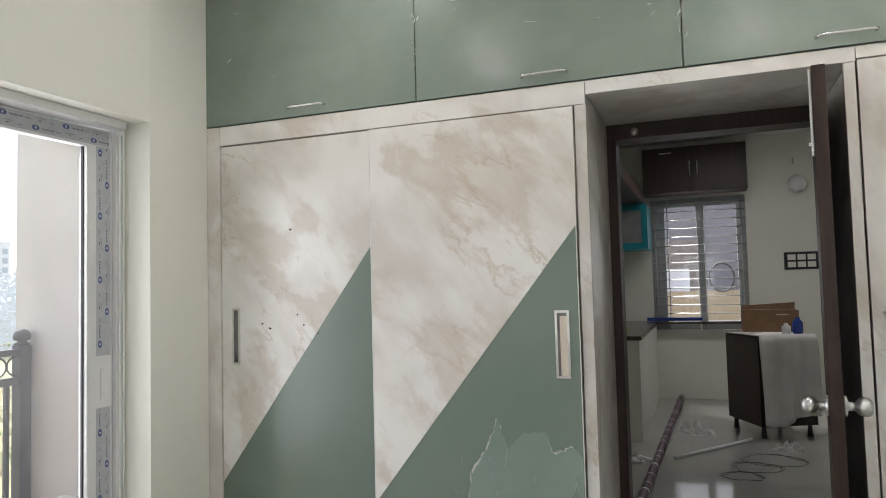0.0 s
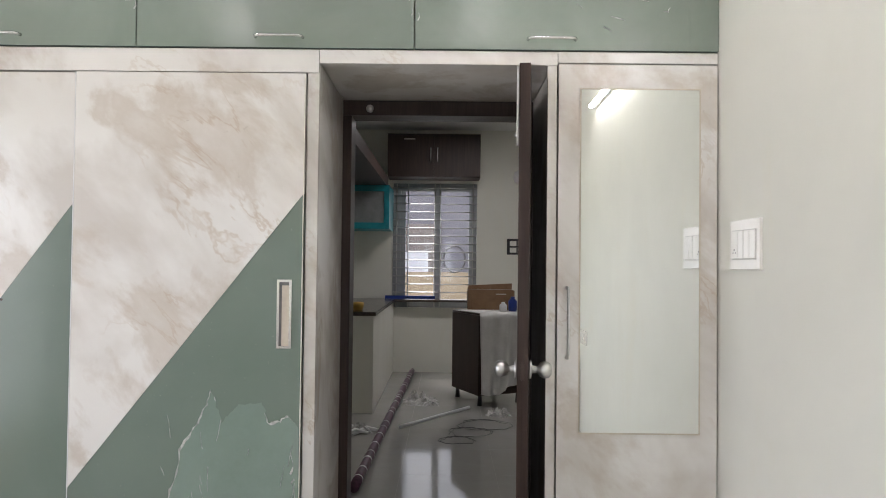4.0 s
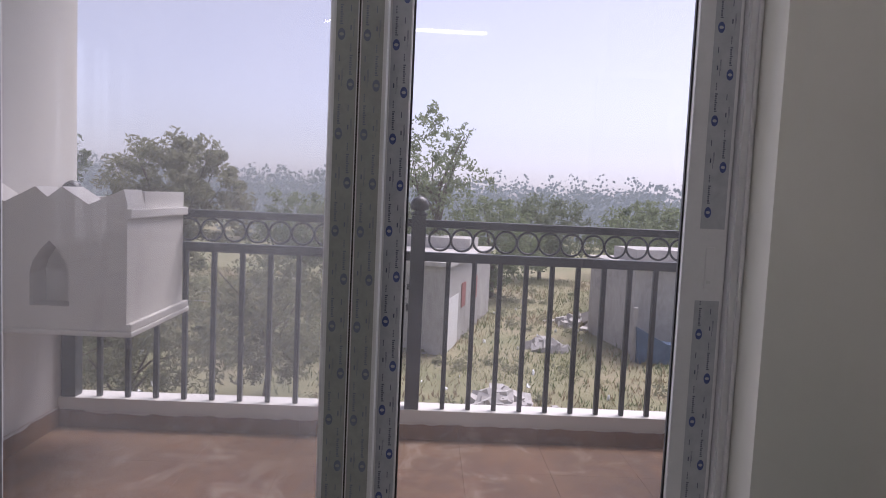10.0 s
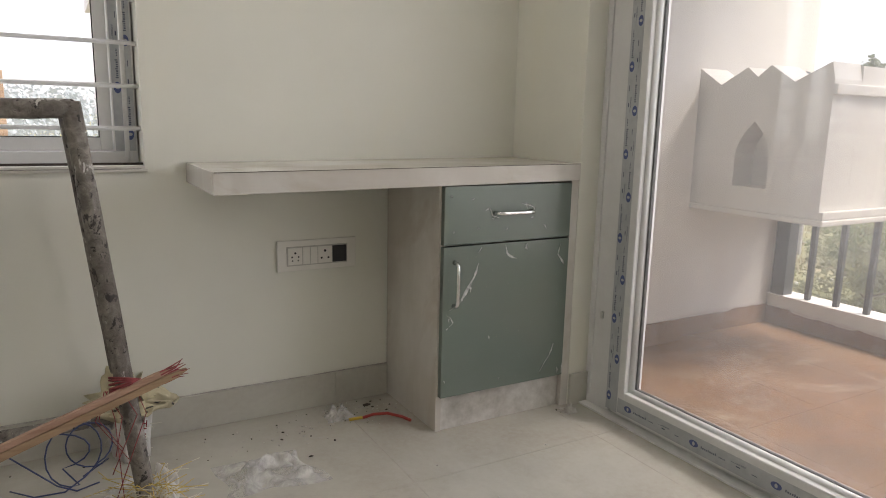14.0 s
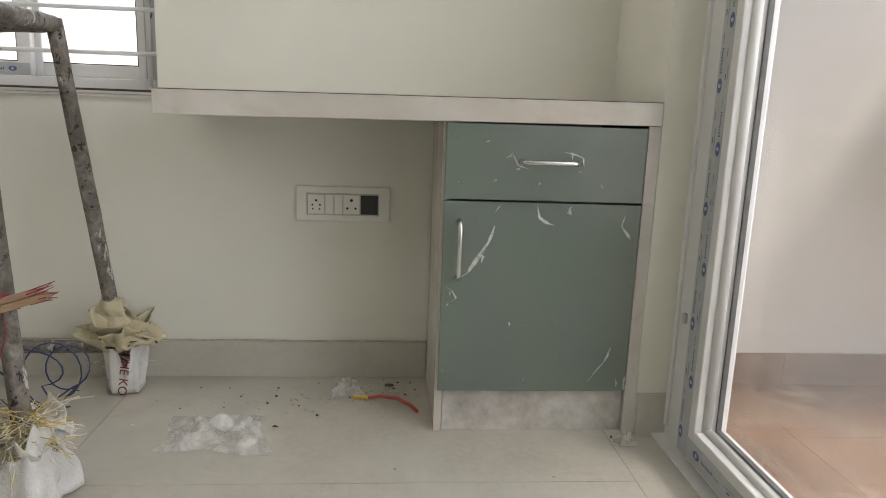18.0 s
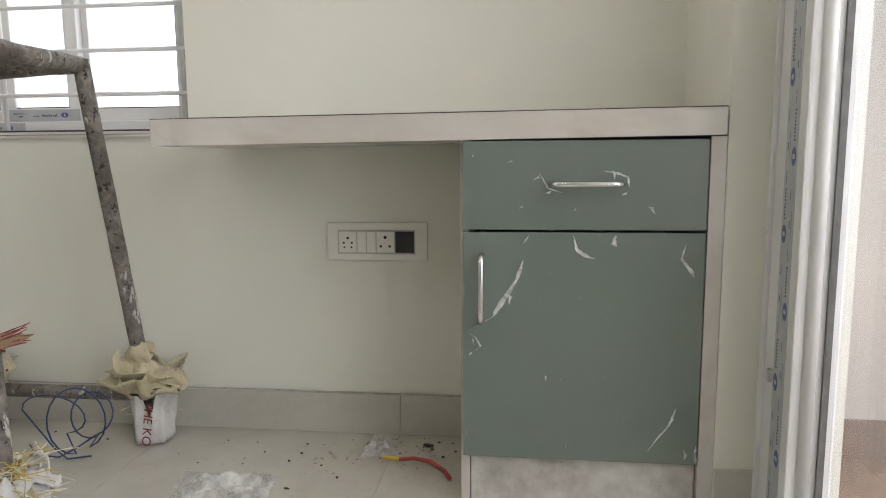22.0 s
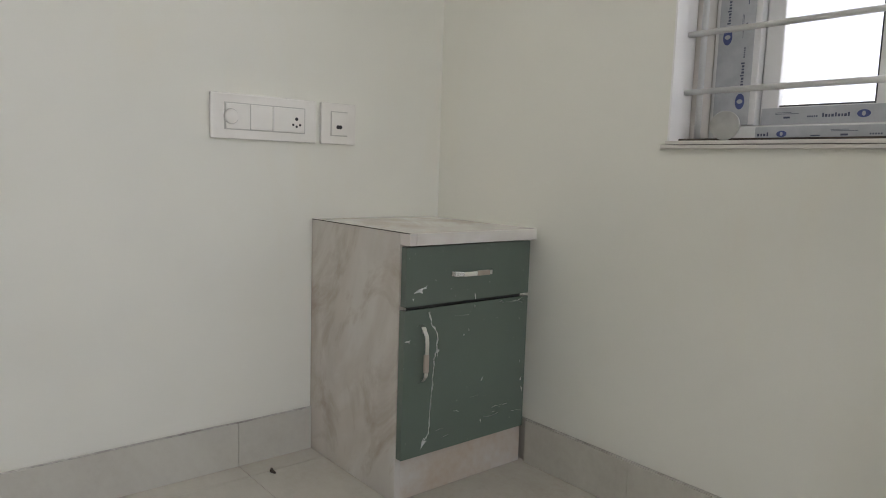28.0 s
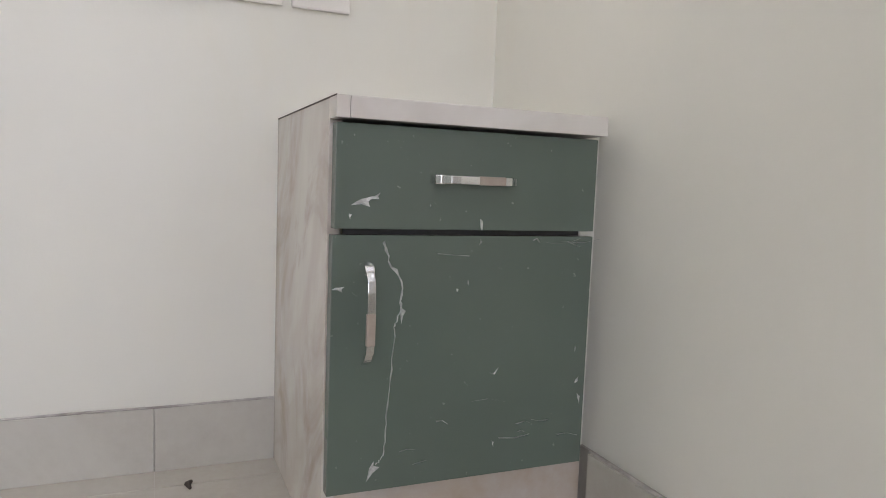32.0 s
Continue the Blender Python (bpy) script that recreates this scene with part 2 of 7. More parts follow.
def wall_paint(name, tone, bump=0.06):
    m = Mat(name, 0.6)
    broad = m.noise(0.9, 4, 0.6, 0.4)
    smear = m.noise(3.5, 5, 0.65, 0.8, (1, 1, 0.35))
    roller = m.noise(240, 2, 0.5)
    dim = tuple(c * 0.93 for c in tone)
    warm = (tone[0] * 0.97, tone[1] * 0.93, tone[2] * 0.86)
    col = m.ramp(broad, (0.35, dim), (0.65, tone))
    m.color(m.mix(m.ramp(smear, (0.55, 0.0), (0.8, 0.45)), col, warm))
    m.rough(m.ramp(smear, (0.3, 0.45), (0.7, 0.65)))
    if bump:
        m.bump(roller, bump, 0.002)
    return m.m


def floor_tile(name, tone, rough, dust):
    m = Mat(name, rough)
    cloud = m.noise(3.5, 6, 0.6, 0.8)
    dirt = m.noise(1.6, 6, 0.7, 0.6)
    specks = m.noise(55, 4, 0.7)
    dim = tuple(c * 0.92 for c in tone)
    col = m.ramp(cloud, (0.35, dim), (0.65, tone))
    col = m.mix(m.ramp(m.shift(), (0.0, 0.0), (1.0, 0.10)), col, dim)
    grime = m.mix(1.0, m.ramp(dirt, (0.38, 0.0), (0.70, dust)), m.ramp(specks, (0.35, 0.55), (0.7, 1.0)), "MULTIPLY")
    m.color(m.mix(grime, col, (0.37, 0.335, 0.28)))
    m.rough(m.mix(m.ramp(dirt, (0.35, 0.0), (0.75, 1.0)), (rough,) * 3, ((min(rough + 0.22, 1) if rough > 0.28 else min(rough * 2, 0.262)),) * 3))
    return m.m


def dusty_terracotta():
    """Terracotta paving under a smeared coat of dry cement dust."""
    m = Mat("terracotta_tile", 0.5)
    tone = m.mix(m.ramp(m.shift(), (0.0, 0.0), (1.0, 0.3)), (0.232, 0.115, 0.048), (0.200, 0.100, 0.043))
    tone = m.mix(m.ramp(m.noise(7, 4, 0.6, 0.5), (0.38, 0.0), (0.66, 0.6)), tone, (0.205, 0.095, 0.048))
    tone = m.mix(m.ramp(m.noise(2.6, 6, 0.7, 0.7), (0.42, 0.0), (0.60, 0.65)), tone, (0.125, 0.068, 0.036))
    smear = m.noise(2.2, 5, 0.65, 1.1, (1, 0.7, 1))
    dust = m.ramp(smear, (0.46, 0.0), (0.66, 0.75))
    splash = m.ramp(m.noise(4.2, 6, 0.68, 0.8), (0.53, 0.0), (0.70, 0.60))
    m.color(m.mix(splash, m.mix(dust, tone, (0.25, 0.152, 0.088)), (0.41, 0.32, 0.24)))
    m.rough(m.ramp(smear, (0.35, 0.55), (0.65, 0.8)))
    return m.m


def printed_sack(name, dark, light, at, ink):
    """Woven sack cloth with patches of dark print."""
    m = Mat(name, 0.85)
    broad = m.noise(14, 5, 0.6, 0.3)
    weave = m.noise(170, 2, 0.5)
    print_ = m.noise(22, 2, 0.4, 1.4, (1, 1, 1.5))
    col = m.ramp(broad, (0.3, dark), (0.7, light))
    m.color(m.mix(m.ramp(print_, (at, 0.0), (at + 0.03, 0.9)), col, ink))
    m.bump(weave, 0.4, 0.003)
    return m.m


def splattered_pipe():
    m = Mat("splattered_pipe", 0.6)
    a = m.noise(46, 6, 0.7, 0.6)
    b = m.noise(52, 6, 0.70, 0.5, (1, 1, 0.8))
    c = m.noise(24, 6, 0.66, 0.4, (1, 1, 0.3))
    d = m.noise(7, 4, 0.6, 0.3, (1, 1, 0.6))
    col = m.ramp(a, (0.34, (0.115, 0.100, 0.084)), (0.5, (0.205, 0.185, 0.160)), (0.68, (0.32, 0.295, 0.26)))
    col = m.mix(m.ramp(d, (0.48, 0.0), (0.62, 0.75)), col, (0.085, 0.068, 0.055))
    col = m.mix(m.ramp(b, (0.575, 0.0), (0.605, 1.0)), col, (0.024, 0.019, 0.017))
    col = m.mix(m.ramp(c, (0.612, 0.0), (0.632, 0.9)), col, (0.58, 0.56, 0.52))
    m.color(col)
    m.bump(a, 0.75, 0.008)
    return m.m


def foliage(name, dark, light):
    """Thin leaves: matt, and letting part of the light through."""
    m = Mat(name, 0.7)
    tone = m.ramp(m.noise(1.5, 5, 0.6, 0.3), (0.3, dark), (0.7, light))
    m.color(tone)
    through, both = m.t.nodes.new("ShaderNodeBsdfTranslucent"), m.t.nodes.new("ShaderNodeMixShader")
    m.link(tone, through.inputs["Color"])
    both.inputs[0].default_value = 0.45
    m.link(m.b.outputs[0], both.inputs[1])
    m.link(through.outputs[0], both.inputs[2])
    m.link(both.outputs[0], m.t.nodes["Material Output"].inputs["Surface"])
    return m.m


def timber(name, dark, light, axis=(1, 1, 0.05), rough=0.6, spec=0.5):
    m = Mat(name, rough, 0.0, spec)
    grain = m.noise(45, 6, 0.65, 0.8, axis)
    broad = m.noise(5, 3, 0.5)
    col = m.ramp(grain, (0.3, dark), (0.7, light))
    m.color(m.mix(m.ramp(broad, (0.4, 0.0), (0.8, 0.35)), col, dark))
    m.bump(grain, 0.2, 0.003)
    return m.m


def glass_pane(name="window_glass", dusty=0.01):
    """Thin window glass: mostly clear, with a reflection that grows towards grazing sight."""
    m = bpy.data.materials.new(name)
    m.use_nodes = True
    t = m.node_tree
    t.nodes.remove(t.nodes["Principled BSDF"])
    clear, gloss, mix, face, power, share = (t.nodes.new(k) for k in ("ShaderNodeBsdfTransparent", "ShaderNodeBsdfGlossy", "ShaderNodeMixShader", "ShaderNodeLayerWeight", "ShaderNodeMath", "ShaderNodeMath"))
    clear.inputs["Color"].default_value = (0.96, 0.975, 0.97, 1)
    gloss.inputs["Roughness"].default_value = 0.01
    face.inputs["Blend"].default_value = 0.5
    power.operation, share.operation = "POWER", "MULTIPLY_ADD"
    power.inputs[1].default_value = 5.0
    share.inputs[1].default_value, share.inputs[2].default_value = 0.6, 0.03
    t.links.new(face.outputs["Facing"], power.inputs[0])
    t.links.new(power.outputs[0], share.inputs[0])
    t.links.new(share.outputs[0], mix.inputs[0])
    t.links.new(clear.outputs[0], mix.inputs[1])
    t.links.new(gloss.outputs[0], mix.inputs[2])
    # a thin smeared coat of building dust
    dust, coat, smear, ramp, geo = (t.nodes.new(k) for k in ("ShaderNodeBsdfTranslucent", "ShaderNodeMixShader", "ShaderNodeTexNoise", "ShaderNodeValToRGB", "ShaderNodeNewGeometry"))
    dust.inputs["Color"].default_value = (0.80, 0.79, 0.77, 1)
    smear.inputs["Scale"].default_value, smear.inputs["Detail"].default_value = 2.5, 5
    ramp.color_ramp.elements[0].position, ramp.color_ramp.elements[0].color = 0.3, (dusty * 0.6,) * 3 + (1,)
    ramp.color_ramp.elements[1].position, ramp.color_ramp.elements[1].color = 0.7, (dusty * 1.4,) * 3 + (1,)
    t.links.new(geo.outputs["Position"], smear.inputs["Vector"])
    t.links.new(smear.outputs["Fac"], ramp.inputs["Fac"])
    t.links.new(ramp.outputs["Color"], coat.inputs[0])
    t.links.new(mix.outputs[0], coat.inputs[1])
    t.links.new(dust.outputs[0], coat.inputs[2])
    t.links.new(coat.outputs[0], t.nodes["Material Output"].inputs["Surface"])
    return m


def veil(name, color, cover, rough=0.6, patch=0.0, scale=12.0):
    """A thin film or net: part of the light goes straight through."""
    m = Mat(name, rough)
    fold = m.noise(scale, 5, 0.65, 0.6)
    m.color(m.ramp(fold, (0.3, tuple(c * 0.8 for c in color)), (0.7, color)))
    if patch:
        m.link(m.ramp(fold, (0.35, max(cover - patch, 0.0)), (0.65, min(cover + patch, 1.0))), m.b.inputs["Alpha"])
    else:
        m.b.inputs["Alpha"].default_value = cover
    return m.m


def glowing(name, color, strength):
    m = Mat(name, 0.5).color(color)
    m.b.inputs["Emission Color"].default_value = (*color, 1)
    m.b.inputs["Emission Strength"].default_value = strength
    return m.m


MARBLE = marble_laminate()
MARBLE_TALL = marble_laminate("marble_laminate_upright", (0, 4, 0), True)
MARBLE_DUSTY = marble_laminate("dusty_marble_laminate", (0, 20, 0), False, 0.65)
MARBLE_BED = marble_laminate("streaked_marble_laminate", (0, 4, 0), True, 0.75)
MARBLE_SOILED = marble_laminate("soiled_marble_laminate", (0, 4, 0), True, 0.6)
GREEN = green_laminate("green_laminate", 0.36, (0.215, 0.250, 0.215))
# loft copy is lighter: film, and glare put into its colour
GREEN_LOFT = green_laminate("filmed_glare_laminate", 0.60, (0.29, 0.325, 0.285))
GREEN_DUSTY = green_laminate("dusty_green_laminate", 0.42)
WALL = wall_paint("wall_paint", (0.79, 0.785, 0.705))
CEIL = wall_paint("ceiling_paint", (0.84, 0.83, 0.81))
TILE = floor_tile("vitrified_tile", (0.53, 0.515, 0.455), 0.19, 0.9)
KTILE = floor_tile("kitchen_tile", (0.42, 0.415, 0.39), 0.06, 0.3)
SKIRT = floor_tile("skirting_tile", (0.585, 0.572, 0.508), 0.35, 0.7)
GROUT = mottled("grout", (0.39, 0.37, 0.33), (0.44, 0.42, 0.375), 20, 0.7)
DARKWOOD = timber("dark_stained_wood", (0.022, 0.013, 0.010), (0.050, 0.030, 0.023), rough=0.45, spec=0.25)
BROWNLAM = timber("brown_laminate", (0.030, 0.018, 0.014), (0.060, 0.036, 0.028), rough=0.4, spec=0.3)
CHROME = mottled("chrome", (0.76, 0.76, 0.76), (0.86, 0.86, 0.86), 20, 0.24, 1.0, 0.0)
STEEL = mottled("brushed_steel", (0.5, 0.5, 0.49), (0.66, 0.66, 0.64), 30, 0.32, 1.0, 0.05)
BEIGE = mottled("beige_enamel", (0.52, 0.46, 0.36), (0.60, 0.54, 0.44), 30, 0.3)
UPVC = mottled("upvc", (0.64, 0.64, 0.63), (0.72, 0.72, 0.71), 6, 0.3, 0, 0.02)
TAPE = mottled("protective_tape", (0.36, 0.375, 0.395), (0.47, 0.485, 0.50), 25, 0.35, 0, 0.1)
TAPE_GREY = mottled("grey_protective_tape", (0.26, 0.275, 0.25), (0.34, 0.35, 0.32), 25, 0.35, 0, 0.1)
INK = mottled("blue_print", (0.045, 0.065, 0.19), (0.09, 0.12, 0.28), 60, 0.45, 0, 0.0)
FAINTINK = mottled("faint_print", (0.13, 0.15, 0.21), (0.19, 0.21, 0.27), 60, 0.45, 0, 0.0)
DARKINK = mottled("dark_print", (0.05, 0.06, 0.10), (0.09, 0.10, 0.15), 60, 0.5, 0, 0.0)
RUBBER = mottled("black_gasket", (0.012, 0.012, 0.013), (0.03, 0.03, 0.03), 30, 0.6)
GREYGASKET = mottled("grey_gasket", (0.10, 0.10, 0.098), (0.16, 0.16, 0.155), 30, 0.6)
GLASS = glass_pane()
DUSTGLASS = glass_pane("dusty_door_glass", 0.03)
DUSTIER = glass_pane("dustier_door_glass", 0.048)
NET = veil("insect_net", (0.40, 0.41, 0.41), 0.10)
MIRROR = Mat("mirror_silver", 0.012, 1.0).color((0.86, 0.88, 0.86)).m
TERRA = dusty_terracotta()
PLASTER = wall_paint("white_plaster", (0.68, 0.65, 0.605), 0.0)
IRON = mottled("black_iron_paint", (0.018, 0.019, 0.021), (0.04, 0.041, 0.044), 25, 0.42, 0, 0.12)
PIPE = splattered_pipe()
RAWWOOD = timber("raw_timber", (0.23, 0.14, 0.08), (0.44, 0.30, 0.18), (0.06, 1, 1), 0.75)
PINKWOOD = timber("pinkish_timber", (0.26, 0.14, 0.09), (0.50, 0.33, 0.24), (0.06, 1, 1), 0.75)
OLDWOOD = timber("brown_offcut", (0.17, 0.09, 0.05), (0.34, 0.20, 0.12), (0.06, 1, 1), 0.7)
REDCORD = mottled("red_cord", (0.16, 0.025, 0.03), (0.34, 0.07, 0.07), 60, 0.8)
SACK = printed_sack("yellow_sack_cloth", (0.46, 0.405, 0.265), (0.64, 0.585, 0.42), 0.645, (0.035, 0.035, 0.04))
STRIPED = printed_sack("striped_sack", (0.60, 0.59, 0.57), (0.74, 0.73, 0.70), 0.50, (0.02, 0.02, 0.025))
WOVEN = mottled("white_woven_sack", (0.50, 0.49, 0.47), (0.74, 0.73, 0.70), 18, 0.6, 0, 0.5, 160)
FIBRE = mottled("loose_fibre", (0.55, 0.52, 0.42), (0.75, 0.72, 0.62), 40, 0.8)
YELLOWF = mottled("yellow_fibre", (0.45, 0.33, 0.07), (0.60, 0.46, 0.14), 40, 0.8)
SOCKET = mottled("socket_plastic", (0.78, 0.76, 0.70), (0.84, 0.82, 0.77), 10, 0.22, 0, 0.0)
BLACKP = mottled("black_plastic", (0.012, 0.011, 0.012), (0.03, 0.028, 0.03), 30, 0.4)
FILM = veil("clear_plastic_film", (0.82, 0.81, 0.78), 0.40, 0.30, 0.22, 14.0)
PEEL = veil("peeled_film", (0.78, 0.79, 0.76), 0.62, 0.3, 0.2, 60.0)
FILMED = mottled("filmed_green", (0.180, 0.240, 0.200), (0.215, 0.280, 0.240), 5, 0.22, 0, 0.05)
CRUMB = mottled("mortar_crumb", (0.30, 0.28, 0.25), (0.62, 0.60, 0.56), 30, 0.9, 0, 0.3)
DARKCRUMB = mottled("dark_crumb", (0.03, 0.025, 0.02), (0.09, 0.07, 0.055), 30, 0.9, 0, 0.3)
REDWIRE = mottled("red_wire", (0.32, 0.03, 0.025), (0.45, 0.06, 0.04), 30, 0.4)
YELWIRE = mottled("yellow_wire", (0.55, 0.36, 0.03), (0.65, 0.45, 0.06), 30, 0.4)
BLUEWIRE = mottled("blue_wire", (0.02, 0.035, 0.10), (0.04, 0.06, 0.17), 30, 0.4)
MASKING = mottled("masking_tape", (0.55, 0.53, 0.45), (0.68, 0.66, 0.58), 30, 0.7)
LEDTUBE = glowing("lit_tube", (1.0, 0.98, 0.95), 9.0)
LEDSOFT = glowing("soft_lit_panel", (1.0, 0.98, 0.95), 3.6)
LEDPANEL = glowing("lit_panel", (1.0, 0.98, 0.94), 12.0)

# ---- plan, in metres ----
EAST, SOUTH, WEST, WESTN, FRONT, NORTH, CEILING = 1.224, -3.03, -1.92, -2.005, -0.05, 0.60, 2.82
GROUND = -3.3

# ---- walls, floor, ceiling ----
# west wall with the balcony opening
SL0, SL1, SLTOP = -2.67, -0.468, 2.045
bm = box(bmesh.new(), -2.15, WEST, SOUTH, SL0, 0, CEILING)
prism(bm, [(-2.15, SL1), (-1.925, SL1), (-1.987, FRONT - 0.003), (WESTN, FRONT - 0.003), (WESTN, NORTH), (-2.15, NORTH)], "z", 0, CEILING)
box(bm, -2.15, -1.925, SL0, SL1, SLTOP, CEILING)
structure("wall_west", bm, WALL, "cream painted plaster wall round the balcony door", "wall")
# south wall with the window opening
WX0, WX1, WZ0, WZ1 = -0.72, 0.52, 0.765, 1.98
bm = box(bmesh.new(), -2.15, WX0, -3.26, SOUTH, 0, CEILING)
box(bm, WX1, EAST + 0.15, -3.26, SOUTH, 0, CEILING)
box(bm, WX0, WX1, -3.26, SOUTH, 0, WZ0)
box(bm, WX0, WX1, -3.26, SOUTH, WZ1, CEILING)
structure("wall_south", bm, WALL, "cream painted plaster wall with a barred window", "wall")
block("wall_east", EAST, EAST + 0.15, SOUTH, NORTH + 0.12, 0, CEILING, WALL, "smooth off-white painted bedroom wall", "wall")
# north wall behind the wardrobe, open at the passage
bm = box(bmesh.new(), -2.15, -0.29, NORTH, NORTH + 0.12, 0, CEILING)
box(bm, 0.645, EAST, NORTH, NORTH + 0.12, 0, CEILING)
box(bm, -0.29, 0.645, NORTH, NORTH + 0.12, 2.072, CEILING)
structure("wall_north", bm, WALL, "painted wall behind the fitted wardrobe", "wall")
block("ceiling", -2.15, EAST + 0.15, -3.26, NORTH + 0.12, CEILING, CEILING + 0.12, CEIL, "flat white painted bedroom ceiling", "ceiling")
block("trim_beam", 1.122, EAST, SOUTH, FRONT + 0.04, 2.745, CEILING, CEIL, "shallow white plaster beam along the ceiling edge", "beam")
floor = block("floor", -2.075, EAST + 0.15, -3.26, NORTH + 0.12, -0.15, -0.0015, GROUT, "ivory vitrified tile floor with dust and debris", "floor")
floor_k = block("floor_kitchen", -1.35, 2.05, NORTH + 0.12, 5.95, -0.15, -0.004, GROUT, "glossy grey-white tiled kitchen floor", "floor")
# skirting backing strips
skirt = structure("baseboard", box(bmesh.new(), -1.44, EAST, SOUTH, SOUTH + 0.004, 0.0, 0.104), GROUT, "grey-beige tile skirting along the walls", "skirting")

# kitchen shell
block("wall_kitchen_west", -1.35, -1.2, NORTH + 0.12, 5.95, 0, 2.95, WALL, "white painted kitchen wall", "wall")
block("wall_kitchen_east", 1.9, 2.05, NORTH + 0.12, 5.95, 0, 2.95, WALL, "white painted kitchen wall", "wall")
KX0, KX1, KZ0, KZ1 = -0.43, 0.60, 0.78, 2.30
bm = box(bmesh.new(), -1.2, KX0, 5.8, 5.95, 0, 2.95)
box(bm, KX1, 1.9, 5.8, 5.95, 0, 2.95)
box(bm, KX0, KX1, 5.8, 5.95, 0, KZ0)
box(bm, KX0, KX1, 5.8, 5.95, KZ1, 2.95)
structure("wall_kitchen_north", bm, WALL, "white kitchen wall with a grilled window", "wall")
block("ceiling_kitchen", -1.35, 2.05, NORTH + 0.12, 5.95, 2.95, 3.05, CEIL, "white kitchen ceiling", "ceiling")
bm = box(bmesh.new(), EAST, 2.05, NORTH, NORTH + 0.12, 0, 2.95)
box(bm, -2.15, 2.05, NORTH, NORTH + 0.12, CEILING, 2.95)
structure("wall_kitchen_south", bm, WALL, "plain kitchen wall beside the passage", "wall")


# ---- fitted wardrobe with passage ----
wardrobe = thing("wardrobe", (-0.35, 0.27, 0), "full-wall fitted wardrobe in marble laminate and sage green, scuffed and new", "wardrobe")
F = FRONT
slab("plinth", -1.916, -0.30, F - 0.012, F + 0.05, 0, 0.056, MARBLE, wardrobe)
slab("side_panel", -2.002, -1.918, F, NORTH - 0.01, 0, 2.11, MARBLE_TALL, wardrobe)
slab("top_rail", -1.916, -0.256, F, F + 0.03, 2.022, 2.108, MARBLE, wardrobe)
slab("top_rail", -0.254, 0.628, F, F + 0.03, 2.058, 2.108, MARBLE, wardrobe)
slab("top_rail", 0.63, EAST - 0.004, F, F + 0.03, 2.068, 2.108, MARBLE, wardrobe)
slab("door_post", -0.297, -0.254, F, F + 0.03, 0, 2.02, MARBLE, wardrobe)
slab("door_post", 0.592, 0.626, F, F + 0.03, 0, 2.056, MARBLE, wardrobe)
slab("reveal_panel", -0.297, -0.256, F + 0.032, NORTH - 0.002, 0, 2.067, MARBLE_TALL, wardrobe)
slab("reveal_panel", 0.615, 0.626, F + 0.032, NORTH - 0.002, 0, 2.067, MARBLE_TALL, wardrobe)
slab("passage_soffit", -0.254, 0.613, F + 0.032, NORTH - 0.002, 2.068, 2.086, MARBLE, wardrobe)
slab("carcass_back", -1.89, -0.30, NORTH - 0.03, NORTH - 0.012, 0.08, 2.0, MARBLE, wardrobe)
slab("carcass_top", -1.89, -0.30, F + 0.06, NORTH - 0.03, 2.04, 2.06, MARBLE, wardrobe)
slab("loft_deck", -2.0, EAST - 0.004, F + 0.035, NORTH - 0.012, 2.088, 2.106, MARBLE, wardrobe)


def split_door(x0, x1, xd0, zd0, xd1, zd1, y0, y1, z0, z1):
    """A sliding door of marble above and green below a slanting joint."""
    k = (zd1 - zd0) / (xd1 - xd0)
    za, zb = zd0 + k * (x0 - xd0), zd0 + k * (x1 - xd0)
    door = part("sliding_door", prism(bmesh.new(), [(x0, za + 0.001), (x1, zb + 0.001), (x1, z1), (x0, z1)], "y", y0, y1), MARBLE, wardrobe, "marble laminate sliding door with a green slanted lower half")
    part("green_panel", prism(bmesh.new(), [(x0, z0), (x1, z0), (x1, zb - 0.001), (x0, za - 0.001)], "y", y0, y1), GREEN, door, "sage green laminate panel")
    return door


left_door = split_door(-1.914, -1.06, -1.908, 0.517, -1.161, 1.530, F + 0.006, F + 0.024, 0.060, 2.016)
right_door = split_door(-1.143, -0.300, -1.143, 0.492, -0.300, 1.571, F - 0.024, F - 0.004, 0.06, 2.012)
slab("edge_strip", -1.147, -1.1435, F - 0.025, F - 0.004, 0.06, 2.012, UPVC, right_door, "thin pale edge band")
slab("edge_strip", -0.3035, -0.2995, F - 0.0255, F - 0.0242, 0.06, 2.012, MASKING, right_door, "thin pale edge band")


DARKRECESS = mottled("dark_recess_tone", (0.10, 0.10, 0.10), (0.22, 0.21, 0.20), 12, 0.3, 0.6)


